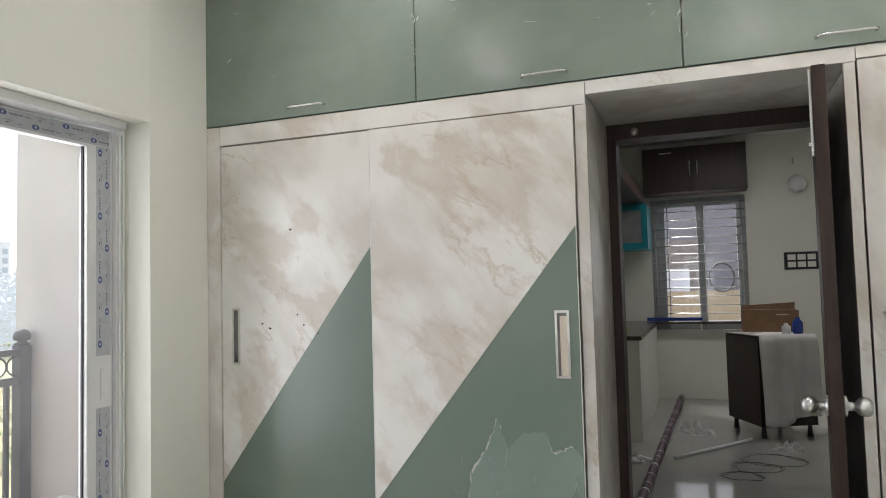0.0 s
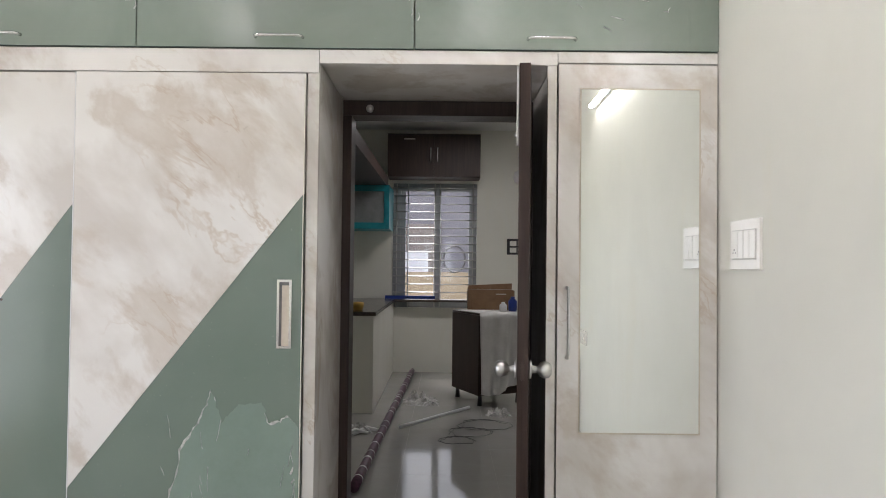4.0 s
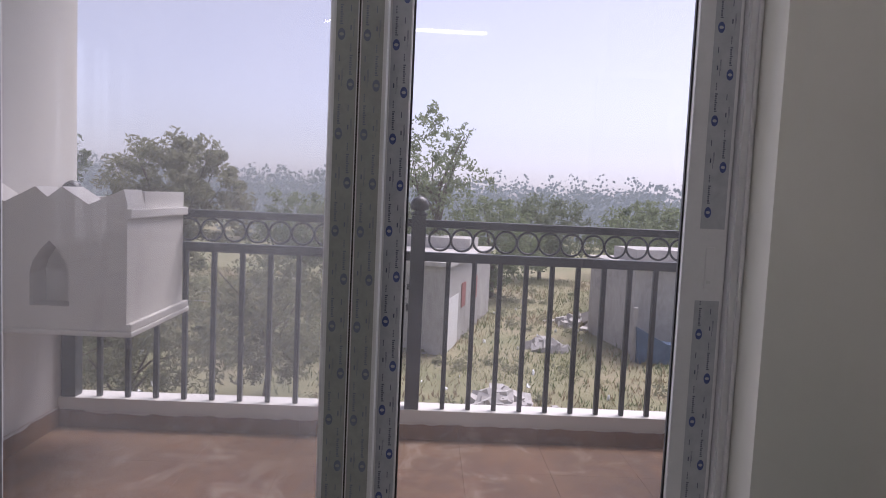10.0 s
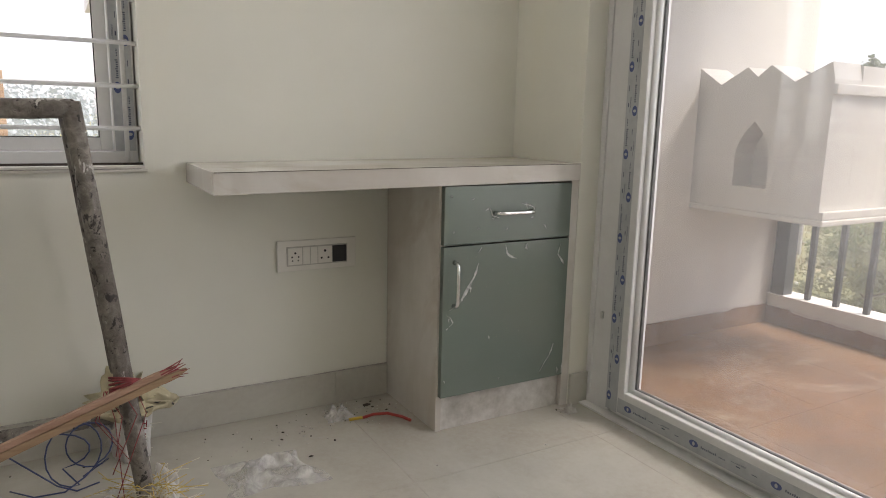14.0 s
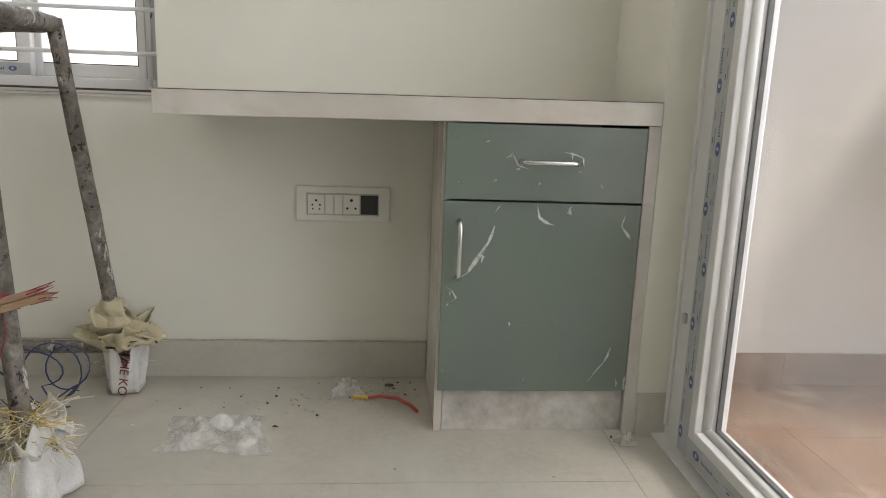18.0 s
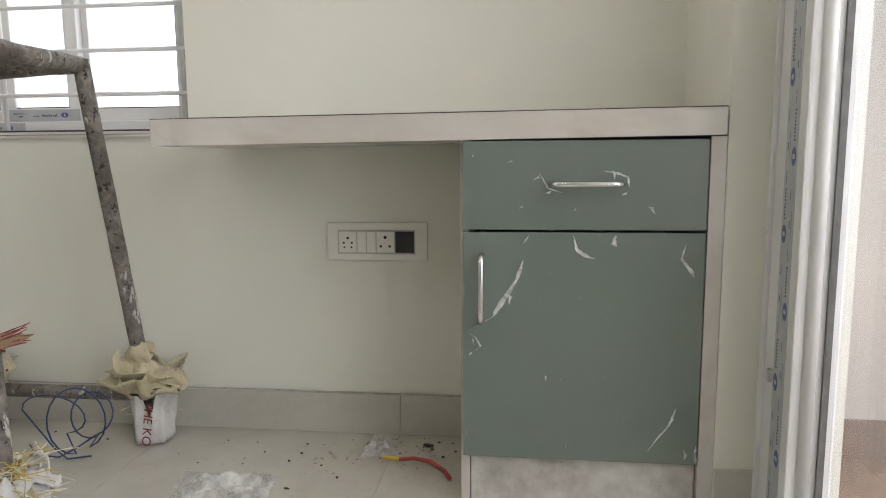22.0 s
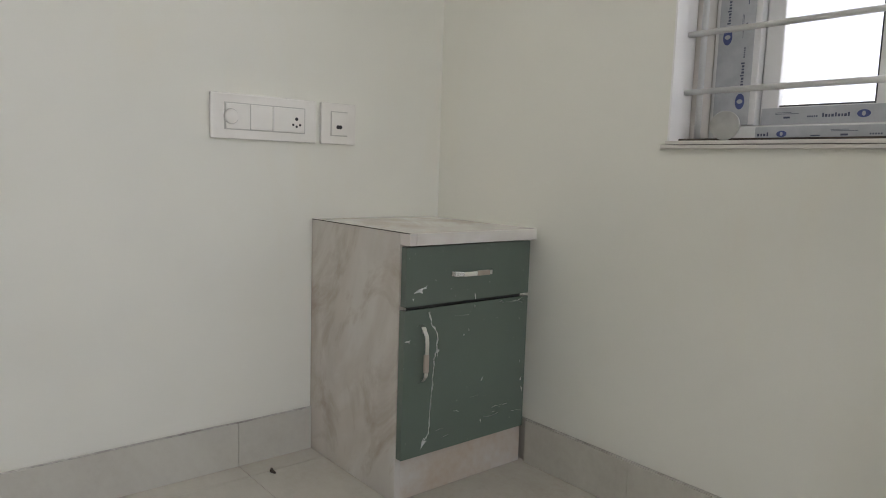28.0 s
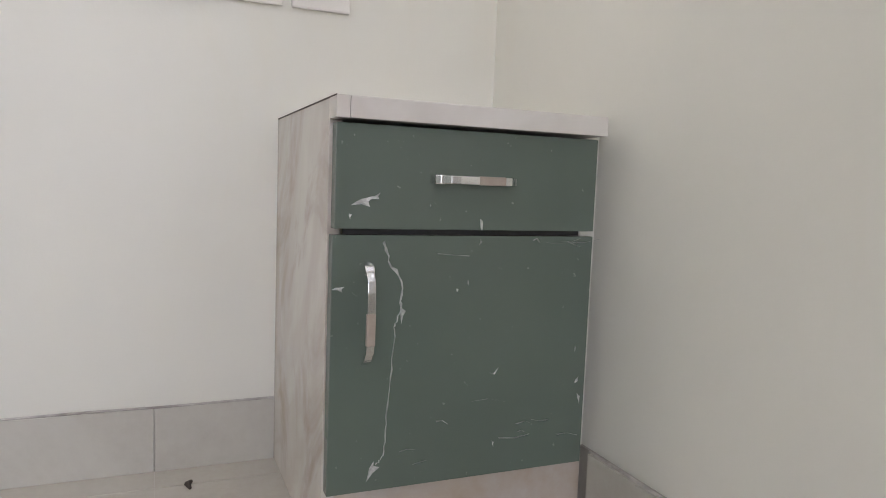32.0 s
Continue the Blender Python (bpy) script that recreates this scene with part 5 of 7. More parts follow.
def rag(x, y, z0, r0, r1, height, material, parent, seed, flare=0.35, label=""):
    """A crumpled cloth collar round a leg: folded, flaring and ragged at the top."""
    g = random.Random(seed)
    sides, levels = 40, 9
    bm = bmesh.new()
    rows = []
    ph = [g.uniform(0, 6.28) for _ in range(4)]
    for j in range(levels):
        f = j / (levels - 1)
        ring = []
        for i in range(sides):
            a = 2 * math.pi * i / sides
            fold = 0.30 * math.sin(5 * a + ph[0] + 2 * f) + 0.22 * math.sin(9 * a + ph[1] - 3 * f) + 0.16 * math.sin(14 * a + ph[2])
            r = (r0 + (r1 - r0) * f) * (1 + fold * (0.25 + flare * 2.0 * f))
            zz = z0 + height * f * (1 + 0.30 * math.sin(3 * a + ph[3]) * f + 0.16 * math.sin(7 * a + ph[1]) * f)
            ring.append(bm.verts.new((x + r * math.cos(a), y + r * math.sin(a), zz)))
        rows.append(ring)
    for a, b in zip(rows, rows[1:]):
        for i in range(sides):
            bm.faces.new((a[i], a[(i + 1) % sides], b[(i + 1) % sides], b[i]))
    ob = part("rag_wrap", bm, material, parent, label, True)
    so = ob.modifiers.new("thickness", "SOLIDIFY")
    so.thickness = 0.0025
    return ob


def scrap(x, y, z, size, material, parent, seed, tilt=60, label=""):
    """One loose flap of cloth, curled and torn."""
    g = random.Random(seed)
    bm = bmesh.new()
    n = 12
    turn = Matrix.Rotation(radians(g.uniform(0, 360)), 4, "Z") @ Matrix.Rotation(radians(tilt), 4, "X")
    grid = []
    for j in range(n):
        row = []
        for i in range(n):
            u, v = (i / (n - 1) - 0.5) * (1 - 0.80 * (j / n) ** 1.6), j / (n - 1)
            p = Vector((u * size, v * size * 1.1, 0.22 * size * math.sin(3.2 * v + seed) + 0.25 * size * math.sin(5 * u + 2 * v + seed * 2)))
            q = Vector((u * 3.1 + seed, v * 3.1, seed * 0.7))
            p.z += size * (0.26 * noise.noise(q) + 0.10 * noise.noise(q * 2.7))
            p.x += size * 0.18 * noise.noise(q + Vector((9, 0, 0)))
            p += Vector((g.uniform(-1, 1), g.uniform(-1, 1), g.uniform(-1, 1))) * size * 0.02
            row.append(bm.verts.new(Vector((x, y, z)) + turn @ p))
        grid.append(row)
    for j in range(n - 1):
        for i in range(n - 1):
            bm.faces.new((grid[j][i], grid[j][i + 1], grid[j + 1][i + 1], grid[j + 1][i]))
    ob = part("cloth_flap", bm, material, parent, label, True)
    so = ob.modifiers.new("thickness", "SOLIDIFY")
    so.thickness = 0.002
    return ob


def fibres(x, y, z, reach, count, material, parent, seed):
    g = random.Random(seed)
    bm = bmesh.new()
    for _ in range(count):
        a, l = g.uniform(0, 6.28), reach * g.uniform(0.4, 1)
        p = Vector((x + g.uniform(-0.03, 0.03), y + g.uniform(-0.03, 0.03), z + g.uniform(-0.03, 0.04)))
        d = Vector((math.cos(a), math.sin(a), g.uniform(-0.6, 0.4)))
        pts = [p + d * l * f + Vector((g.uniform(-1, 1), g.uniform(-1, 1), g.uniform(-1, 0.6))) * 0.012 * f for f in (0, 0.35, 0.7, 1)]
        for q in pts:
            q.z = max(q.z, 0.003)
        tube(bm, pts, 0.0009, 3)
    tagged(part("fibre_tuft", bm, material, parent), "frayed loose sack fibres", "", "", "stuff")


def binding(x, y, z, r, parent, seed):
    """A few turns of dark cord round a rag."""
    g = random.Random(seed)
    bm = bmesh.new()
    for n in range(3):
        pts = [(x + (r + g.uniform(-0.003, 0.003)) * math.cos(a * math.pi / 9), y + (r + g.uniform(-0.003, 0.003)) * math.sin(a * math.pi / 9), z + n * 0.005 + 0.006 * math.sin(a * math.pi / 9 + n)) for a in range(18)]
        tube(bm, pts, 0.0016, 5, 0, True)
    part("binding_cord", bm, BLACKP, parent, "dark binding cord", True)


for k, seed in (("a", 11), ("b", 12), ("c", 13), ("d", 14)):
    x, y, _ = FEET[k]
    up = Vector(FEET[k]).lerp(Vector(TOPS[k]), 0.12)
    g = random.Random(seed)
    if k in "cd":
        rag(x, y, 0.004, 0.044, 0.048, 0.125, WOVEN if k == "c" else STRIPED, stand, seed, 0.10, "white woven sack tied round the foot" if k == "c" else "black and white striped sack tied round the foot")
        rag(up.x, up.y, 0.118, 0.040, 0.075, 0.055, SACK, stand, seed + 20, 0.42, "crumpled yellow sack cloth collar")
        for n in range(8):
            scrap(up.x + g.uniform(-0.02, 0.02), up.y + g.uniform(-0.02, 0.02), 0.120 + g.uniform(-0.01, 0.03), g.uniform(0.075, 0.112), SACK, stand, seed * 3 + n, g.uniform(20, 85))
        binding(up.x, up.y, 0.125, 0.047, stand, seed)
    elif k == "a":
        rag(x, y, 0.004, 0.060, 0.050, 0.12, WOVEN, stand, seed, 0.22, "white woven sack bunched round the foot")
        rag(up.x, up.y, 0.10, 0.046, 0.066, 0.06, SACK, stand, seed + 20, 0.45, "crumpled yellow sack cloth collar")
        for n in range(10):
            scrap(up.x + g.uniform(-0.02, 0.02), up.y + g.uniform(-0.02, 0.02), 0.115 + g.uniform(-0.015, 0.02), g.uniform(0.06, 0.105), SACK, stand, seed * 3 + n, g.uniform(-10, 85))
        binding(up.x, up.y, 0.115, 0.052, stand, seed)
        fibres(x, y, 0.10, 0.11, 90, FIBRE, stand, seed)
    else:
        rag(x, y, 0.004, 0.088, 0.062, 0.105, WOVEN, stand, seed, 0.10, "white woven sack bunched round the foot")
        for n in range(9):
            scrap(x + g.uniform(-0.025, 0.025), y + g.uniform(-0.025, 0.025), 0.10 + g.uniform(-0.02, 0.02), g.uniform(0.06, 0.10), WOVEN if n % 3 else SACK, stand, seed * 3 + n, g.uniform(-40, 35))
        fibres(x, y, 0.12, 0.12, 130, FIBRE, stand, seed)
        fibres(x, y, 0.13, 0.10, 110, YELLOWF, stand, seed + 5)
    fibres(x, y, 0.07, 0.06, 40, FIBRE, stand, seed + 9)
# print on the sack round the far foot
for tx, size, at, txt in ((0.0, 0.032, (-0.66, -2.892, 0.086), "THE KO"),):
    cu = bpy.data.curves.new("sack_print", "FONT")
    cu.body, cu.size, cu.extrude = txt, size, 0.0004
    ob = new("sack_print", cu)
    ob.matrix_world = pose(-0.652, -2.868, 0.122, 90, 98, 180)
    dg = bpy.context.evaluated_depsgraph_get()
    me = bpy.data.meshes.new_from_object(ob.evaluated_get(dg))
    mw = ob.matrix_world.copy()
    bpy.data.objects.remove(ob)
    me.transform(Matrix.Translation(-stand.location) @ mw)
    me.materials.append(REDCORD)
    pr = new("sack_print", me)
    pr.parent = stand

brace = part("brace", prism(bmesh.new(), [(0, -0.013), (0.575, -0.012), (0.60, -0.006), (0.570, 0.001), (0.01, 0.002), (-0.006, -0.004)], "z", -0.004, 0.011), RAWWOOD, stand, "split raw timber lath tied across the legs")
p, q = Vector((-0.140, -2.375, 0.230)), Vector((-0.690, -2.438, 0.398))
d = (q - p).normalized()
up = Vector((0, 0, 1))
nrm = d.cross(up).normalized()
rot = Matrix((d, nrm.cross(d), nrm)).transposed().to_4x4()
brace2 = part("brace", prism(bmesh.new(), [(0.006, 0.003), (0.55, 0.0025), (0.582, 0.008), (0.545, 0.013), (0.02, 0.015), (0.0, 0.010)], "z", -0.003, 0.008), PINKWOOD, stand, "second split lath, pinkish and worn")
ends = bmesh.new()
for n in range(10):
    f = rng.uniform(-0.012, 0.014)
    tube(ends, [(0.55, f, rng.uniform(0, 0.01)), (0.58, f * 1.2, rng.uniform(0, 0.014)), (0.583 + rng.uniform(0, 0.022), f * 1.4 + rng.uniform(-0.006, 0.006), rng.uniform(-0.004, 0.016))], [0.002, 0.0015, 0.0006], 4)
splinters = part("splinters", ends, REDCORD, stand, "red-stained splintered end")
for ob in (brace, brace2, splinters):
    ob.data.transform(Matrix.Translation(p - stand.location) @ rot @ Matrix.Translation(stand.location))
bm = bmesh.new()
kx, ky, kz = Vector(TOPS["b"]).lerp(Vector(FEET["b"]), 0.61)
for n in range(7):
    pts = []
    t0 = rng.uniform(-0.5, 0.5)
    for s in range(14):
        a = 2 * math.pi * s / 14
        pts.append((kx + 0.028 * math.cos(a), ky + 0.012 + 0.034 * math.sin(a), kz - 0.014 + n * 0.004 + 0.014 * math.sin(a + t0)))
    tube(bm, pts, 0.0022, 5, 0, True)
for n in range(6):
    x, y = kx + rng.uniform(-0.02, 0.05), ky + 0.04
    tube(bm, [(x, y, kz), (x + rng.uniform(-0.03, 0.03), y + 0.02, kz - 0.05), (x + rng.uniform(-0.03, 0.05), y + 0.01, kz - rng.uniform(0.10, 0.24))], 0.0011, 4)
part("cord_lashing", bm, REDCORD, stand, "red cord lashing", True)
bm = prism(bmesh.new(), [(-0.288, -2.640), (-0.350, -2.420), (-0.405, -2.395), (-0.388, -2.560)], "z", 0.9285, 0.9430)
wedge = tagged(part("wood_offcut", rounded(bm, 0.0012), OLDWOOD), "thin raw timber offcut lying on the stand", "wood")
wedge.data.transform(Matrix.Translation((-0.36, -2.52, 0.9285)) @ Matrix.Rotation(radians(2.5), 4, "X") @ Matrix.Translation((0.36, 2.52, -0.9285)))

# ---- debris on the floor ----


def crumpled(name, x, y, size, height, material, seed, label, category="plastic"):
    """A crumpled sheet lying on the floor."""
    g = random.Random(seed)
    n = 26
    bm = bmesh.new()
    grid = []
    for j in range(n):
        row = []
        for i in range(n):
            u, v = i / (n - 1) * 2 - 1, j / (n - 1) * 2 - 1
            a = math.atan2(v, u)
            stretch_ = 0.72 + 0.28 * noise.noise(Vector((math.cos(a) * 1.3 + seed, math.sin(a) * 1.3, 0.3)))
            h = abs(noise.noise(Vector((u * 1.5 + v * 0.9 + seed, v * 2.6 - u, 0)))) + 0.5 * (0.35 - abs(noise.noise(Vector((u * 3.2 + seed, v * 1.6 + u, 2)))))
            fall = max(0.0, 1 - max(abs(u), abs(v)) ** 2)
            row.append(bm.verts.new((x + u * size * stretch_, y + v * size * 0.75 * stretch_, 0.0025 + height * h * fall * 1.6)))
        grid.append(row)
    for j in range(n - 1):
        for i in range(n - 1):
            bm.faces.new((grid[j][i], grid[j][i + 1], grid[j + 1][i + 1], grid[j + 1][i]))
    return tagged(part(name, bm, material, None, "", True), label, category)


crumpled("plastic_film", -0.925, -2.67, 0.165, 0.040, FILM, 3, "crumpled clear plastic film on the floor")
crumpled("plastic_film", -1.215, -2.905, 0.060, 0.040, FILM, 7, "small ball of clear plastic film on the floor")
crumpled("plastic_film", 0.42, -2.55, 0.10, 0.04, FILM, 22, "crumpled clear plastic film on the floor")

wire = thing("cable_offcut", (-1.33, -2.83, 0), "short offcut of red and yellow cable on the floor", "cable")
part("red_sheath", tube(bmesh.new(), [(-1.275, -2.855, 0.008), (-1.31, -2.852, 0.014), (-1.35, -2.835, 0.016), (-1.385, -2.805, 0.010), (-1.40, -2.775, 0.007)], 0.0048, 8), REDWIRE, wire, "", True)
part("yellow_end", tube(bmesh.new(), [(-1.235, -2.862, 0.007), (-1.255, -2.860, 0.008), (-1.275, -2.855, 0.009)], 0.0050, 8), YELWIRE, wire, "", True)
loop = [(-0.36, -2.843, 0.010), (-0.41, -2.80, 0.004), (-0.475, -2.79, 0.006), (-0.52, -2.80, 0.03)]
for cx, cz, rx, rz, turns in ((-0.535, 0.098, 0.052, 0.050, 20), (-0.500, 0.085, 0.062, 0.078, 18), (-0.450, 0.100, 0.085, 0.052, 13)):
    for n in range(turns):
        a = -1.3 + n * 0.36
        loop.append((cx - rx * math.cos(a), -2.825 + 0.022 * math.sin(a * 0.7 + cx * 40), cz + rz * math.sin(a)))
loop += [(-0.46, -2.80, 0.02), (-0.50, -2.785, 0.005), (-0.55, -2.80, 0.008)]
bw = part("blue_cable", tube(bmesh.new(), loop, 0.0020, 6), BLUEWIRE, None, "", True)
tagged(bw, "tangled dark blue wire loops by the stand", "cable")

bm, dk = bmesh.new(), bmesh.new()
g = random.Random(21)
for n in range(320):
    x, y = g.choice(((g.gauss(-1.05, 0.12), g.gauss(-2.86, 0.06)), (g.gauss(-1.30, 0.07), g.gauss(-2.93, 0.05)), (-1.90 + abs(g.gauss(0, 0.02)), -2.655 + abs(g.gauss(0, 0.02))), (g.uniform(-1.8, 1.1), g.uniform(-2.95, -1.2))))
    if y < SOUTH + 0.02 or x > EAST - 0.03 or x < WEST + 0.03 or (x > 0.82 and y < -2.62) or (x < -1.42 and y < -2.65):
        continue
    r = g.uniform(0.0012, 0.0042)
    target = bm if n % 5 else dk
    m = Matrix.Translation((x, y, r * 0.6)) @ Matrix.Rotation(g.uniform(0, 6), 4, "Z") @ Matrix.Diagonal((1.3, 0.8, 0.6, 1))
    bmesh.ops.create_icosphere(target, subdivisions=1, radius=r, matrix=m)
tagged(part("mortar_crumbs", bm, CRUMB), "pale mortar crumbs scattered on the floor", "debris", "", "stuff")
tagged(part("dark_crumbs", dk, DARKCRUMB), "dark sawdust crumbs scattered on the floor", "debris", "", "stuff")
for x, y, s in ((0.98, -2.38, 0.010), (0.86, -2.52, 0.012), (1.14, -2.50, 0.012), (-1.06, -2.70, 0.006), (-1.33, -2.95, 0.012)):
    bm = bmesh.new()
    tube(bm, [(x - s, y, 0.003), (x, y + s * 0.3, 0.005), (x + s, y - s * 0.2, 0.0035)], [s * 0.2, s * 0.4, s * 0.25], 6)
    tagged(part("wood_chip", bm, DARKCRUMB), "small dark chip on the floor tiles", "debris", "chips")
# torn plaster lump at the wall corner by the sliding door
lump = crumpled("plaster_lump", -1.885, -2.615, 0.03, 0.03, CRUMB, 31, "dusty plaster crumbs at the wall foot", "debris")

# ---- kitchen beyond the passage ----
TEAL = mottled("teal_film", (0.0, 0.16, 0.20), (0.01, 0.24, 0.28), 10, 0.35)
GREYPANEL = mottled("grey_panel", (0.16, 0.17, 0.17), (0.24, 0.25, 0.25), 8, 0.3)
PURPLE = mottled("purple_wrap", (0.05, 0.015, 0.035), (0.14, 0.05, 0.09), 30, 0.4)
CARD = mottled("cardboard", (0.20, 0.115, 0.06), (0.30, 0.18, 0.10), 12, 0.85)
GRANITE = mottled("dark_granite", (0.03, 0.022, 0.018), (0.10, 0.075, 0.06), 40, 0.2)
CLOTH = mottled("white_dust_sheet", (0.62, 0.61, 0.59), (0.76, 0.75, 0.73), 6, 0.85, 0, 0.3)
BLUEP = mottled("blue_plastic", (0.01, 0.03, 0.20), (0.02, 0.06, 0.32), 20, 0.4)
OCHRE = mottled("ochre_plastic", (0.40, 0.24, 0.03), (0.55, 0.34, 0.06), 20, 0.5)
WHITEP = mottled("white_plastic", (0.68, 0.68, 0.67), (0.78, 0.78, 0.77), 12, 0.4)

counter = thing("kitchen_counter", (-0.82, 4.6, 0), "white tiled kitchen counter with a dark granite top", "counter")
slab("counter_body", -1.198, -0.405, 3.47, 5.796, 0.0, 0.85, WALL, counter, "", 0.004)
slab("counter_top", -1.198, -0.385, 3.45, 5.796, 0.853, 0.888, GRANITE, counter, "dark granite worktop", 0.004)
for x, y, r, h, m, lab in ((-0.57, 3.66, 0.055, 0.07, OCHRE, "small ochre plastic tub on the worktop"), (-0.66, 3.60, 0.04, 0.05, BLACKP, "small dark tin on the worktop")):
    jar = thing("tub", (x, y, 0.888), lab, "container")
    part("bowl", lathe(bmesh.new(), [(r * 0.8, 0.8885), (r, 0.888 + h * 0.6), (r * 1.05, 0.888 + h), (r * 0.6, 0.888 + h * 1.1)], x, y, 16), m, jar, "", True)
level = thing("spirit_level", (-0.40, 5.68, 0.735), "long blue tool lying on the window ledge", "tool")
slab("beam", -0.50, 0.10, 5.66, 5.70, 0.892, 0.932, BLUEP, level, "", 0.003)
slab("window_ledge", -0.383, 0.70, 5.62, 5.796, 0.86, 0.888, GRANITE, counter, "", 0.003)

loft = thing("overhead_cabinet", (-0.08, 5.62, 2.17), "dark brown overhead kitchen cabinet with chrome handles", "cabinet")
slab("body", -0.47, 0.618, 5.47, 5.796, 2.332, 2.842, BROWNLAM, loft)
for x0, x1, hx in ((-0.468, 0.072, 0.035), (0.076, 0.616, 0.115)):
    d = slab("cabinet_door", x0, x1, 5.452, 5.468, 2.336, 2.838, BROWNLAM, loft, "dark brown laminate door", 0.002)
    bow_handle(d, (hx, 5.452, 2.52), (hx, 5.452, 2.67), (0, -0.025, 0), STEEL)
part("tape_strip", box(bmesh.new(), -0.28, -0.15, 5.4505, 5.4515, 2.77, 2.785), MASKING, loft)
wallcab = thing("wall_cabinet", (-0.9, 5.0, 1.85), "dark wall cabinets along the kitchen side wall", "cabinet")
slab("body", -1.198, -0.478, 2.3, 5.44, 2.205, 2.318, BROWNLAM, wallcab, "", 0.004)
slab("flap", -0.476, -0.456, 2.3, 5.44, 2.203, 2.320, BROWNLAM, wallcab, "dark brown flap door", 0.002)
teal = thing("plate_cabinet", (-0.73, 5.2, 1.6), "teal-framed glazed wall cabinet under dark cabinets", "cabinet")
bm = bmesh.new()
X0, X1, Z0, Z1 = -0.90, -0.421, 1.705, 2.200
for a, b, c, d in ((X0, X0 + 0.06, Z0, Z1), (X1 - 0.06, X1, Z0, Z1), (X0 + 0.06, X1 - 0.06, Z0, Z0 + 0.07), (X0 + 0.06, X1 - 0.06, Z1 - 0.07, Z1)):
    box(bm, a, b, 5.18, 5.21, c, d)
part("frame", bm, TEAL, teal, "teal film-covered frame")
slab("panel", X0 + 0.06, X1 - 0.06, 5.195, 5.205, Z0 + 0.07, Z1 - 0.07, GREYPANEL, teal, "grey glass panel", 0)
slab("box", X0, X1, 5.21, 5.796, Z0, Z1, TEAL, teal, "", 0.002)

island = thing("base_cabinet", (0.535, 3.80, 0), "dark brown loose base cabinet carcass on short legs, standing askew", "cabinet")
slab("side_panel", 0.535, 0.553, 3.80, 4.355, 0.10, 0.842, BROWNLAM, island, "", 0.002)
slab("side_panel", 1.017, 1.035, 3.80, 4.355, 0.10, 0.842, BROWNLAM, island, "", 0.002)
slab("front_panel", 0.555, 1.015, 3.80, 3.818, 0.10, 0.842, BROWNLAM, island, "", 0.002)
slab("top_panel", 0.535, 1.035, 3.80, 4.355, 0.844, 0.860, BROWNLAM, island, "", 0.002)
slab("bottom_panel", 0.555, 1.015, 3.82, 4.355, 0.10, 0.118, BROWNLAM, island, "", 0.002)
for x, y in ((0.58, 3.85), (0.99, 3.85), (0.58, 4.31), (0.99, 4.31)):
    part("leg", tube(bmesh.new(), [(x, y, 0.0), (x, y, 0.10)], [0.024, 0.017], 10), BLACKP, island, "", True)
island.rotation_euler = (0, 0, radians(25.6))

# white dust sheet over the cabinet end
bm = bmesh.new()
rows = [[bm.verts.new((-0.006 + 0.515 * i / 24, 0.42, 0.866)) for i in range(25)]]
for j in range(14):
    f = j / 13
    row = []
    for i in range(25):
        u = i / 24
        ripple = 0.020 * math.sin(u * 15 + 1.5 * f) + 0.010 * math.sin(u * 33 + 3 * f)
        z = 0.866 - 0.72 * f * (1 + 0.06 * math.sin(u * 5 + 0.5))
        row.append(bm.verts.new((-0.006 + 0.515 * u + 0.02 * f * math.sin(u * 7), -0.028 - 0.02 * f - ripple * f ** 0.5, z)))
    rows.append(row)
for a, b in zip(rows, rows[1:]):
    for i in range(24):
        bm.faces.new((a[i], a[i + 1], b[i + 1], b[i]))
sheet = part("dust_sheet", bm, CLOTH, None, "", True)
sheet.data.transform(Matrix.Translation((0.535, 3.80, 0)) @ Matrix.Rotation(radians(25.6), 4, "Z"))
sheet.modifiers.new("thickness", "SOLIDIFY").thickness = 0.004
tagged(sheet, "white cloth dust sheet hanging over the cabinet", "cloth")
carton = thing("carton", (0.67, 4.34, 0.87), "open brown cardboard carton on the cabinet", "box")
for w in ((0.445, 0.453, 4.20, 4.48, 0.872, 1.06), (0.895, 0.903, 4.20, 4.48, 0.872, 1.06), (0.455, 0.893, 4.20, 4.208, 0.872, 1.06), (0.455, 0.893, 4.472, 4.48, 0.872, 1.06), (0.455, 0.893, 4.21, 4.47, 0.872, 0.88)):
    slab("box_wall", *w, CARD, carton, "", 0)
part("flap", prism(bmesh.new(), [(0.447, 1.062), (0.901, 1.062), (0.905, 1.125), (0.455, 1.10)], "y", 4.474, 4.479), CARD, carton)
carton_tape = part("tape_strip", box(bmesh.new(), 0.72, 0.82, 4.1985, 4.1995, 1.02, 1.03), MASKING, carton)
for x, y, r, h, m, nm, lab in ((0.87, 4.04, 0.042, 0.14, BLUEP, "bottle", "blue plastic bottle on the dust sheet"), (0.775, 3.99, 0.036, 0.09, WHITEP, "jar", "small white plastic jar on the dust sheet")):
    b = thing(nm, (x, y, 0.87), lab, "container")
    part("body", lathe(bmesh.new(), [(r * 0.9, 0.869), (r, 0.89), (r, 0.87 + h * 0.7), (r * 0.5, 0.87 + h * 0.85), (r * 0.45, 0.87 + h)], x, y, 16), m, b, "", True)

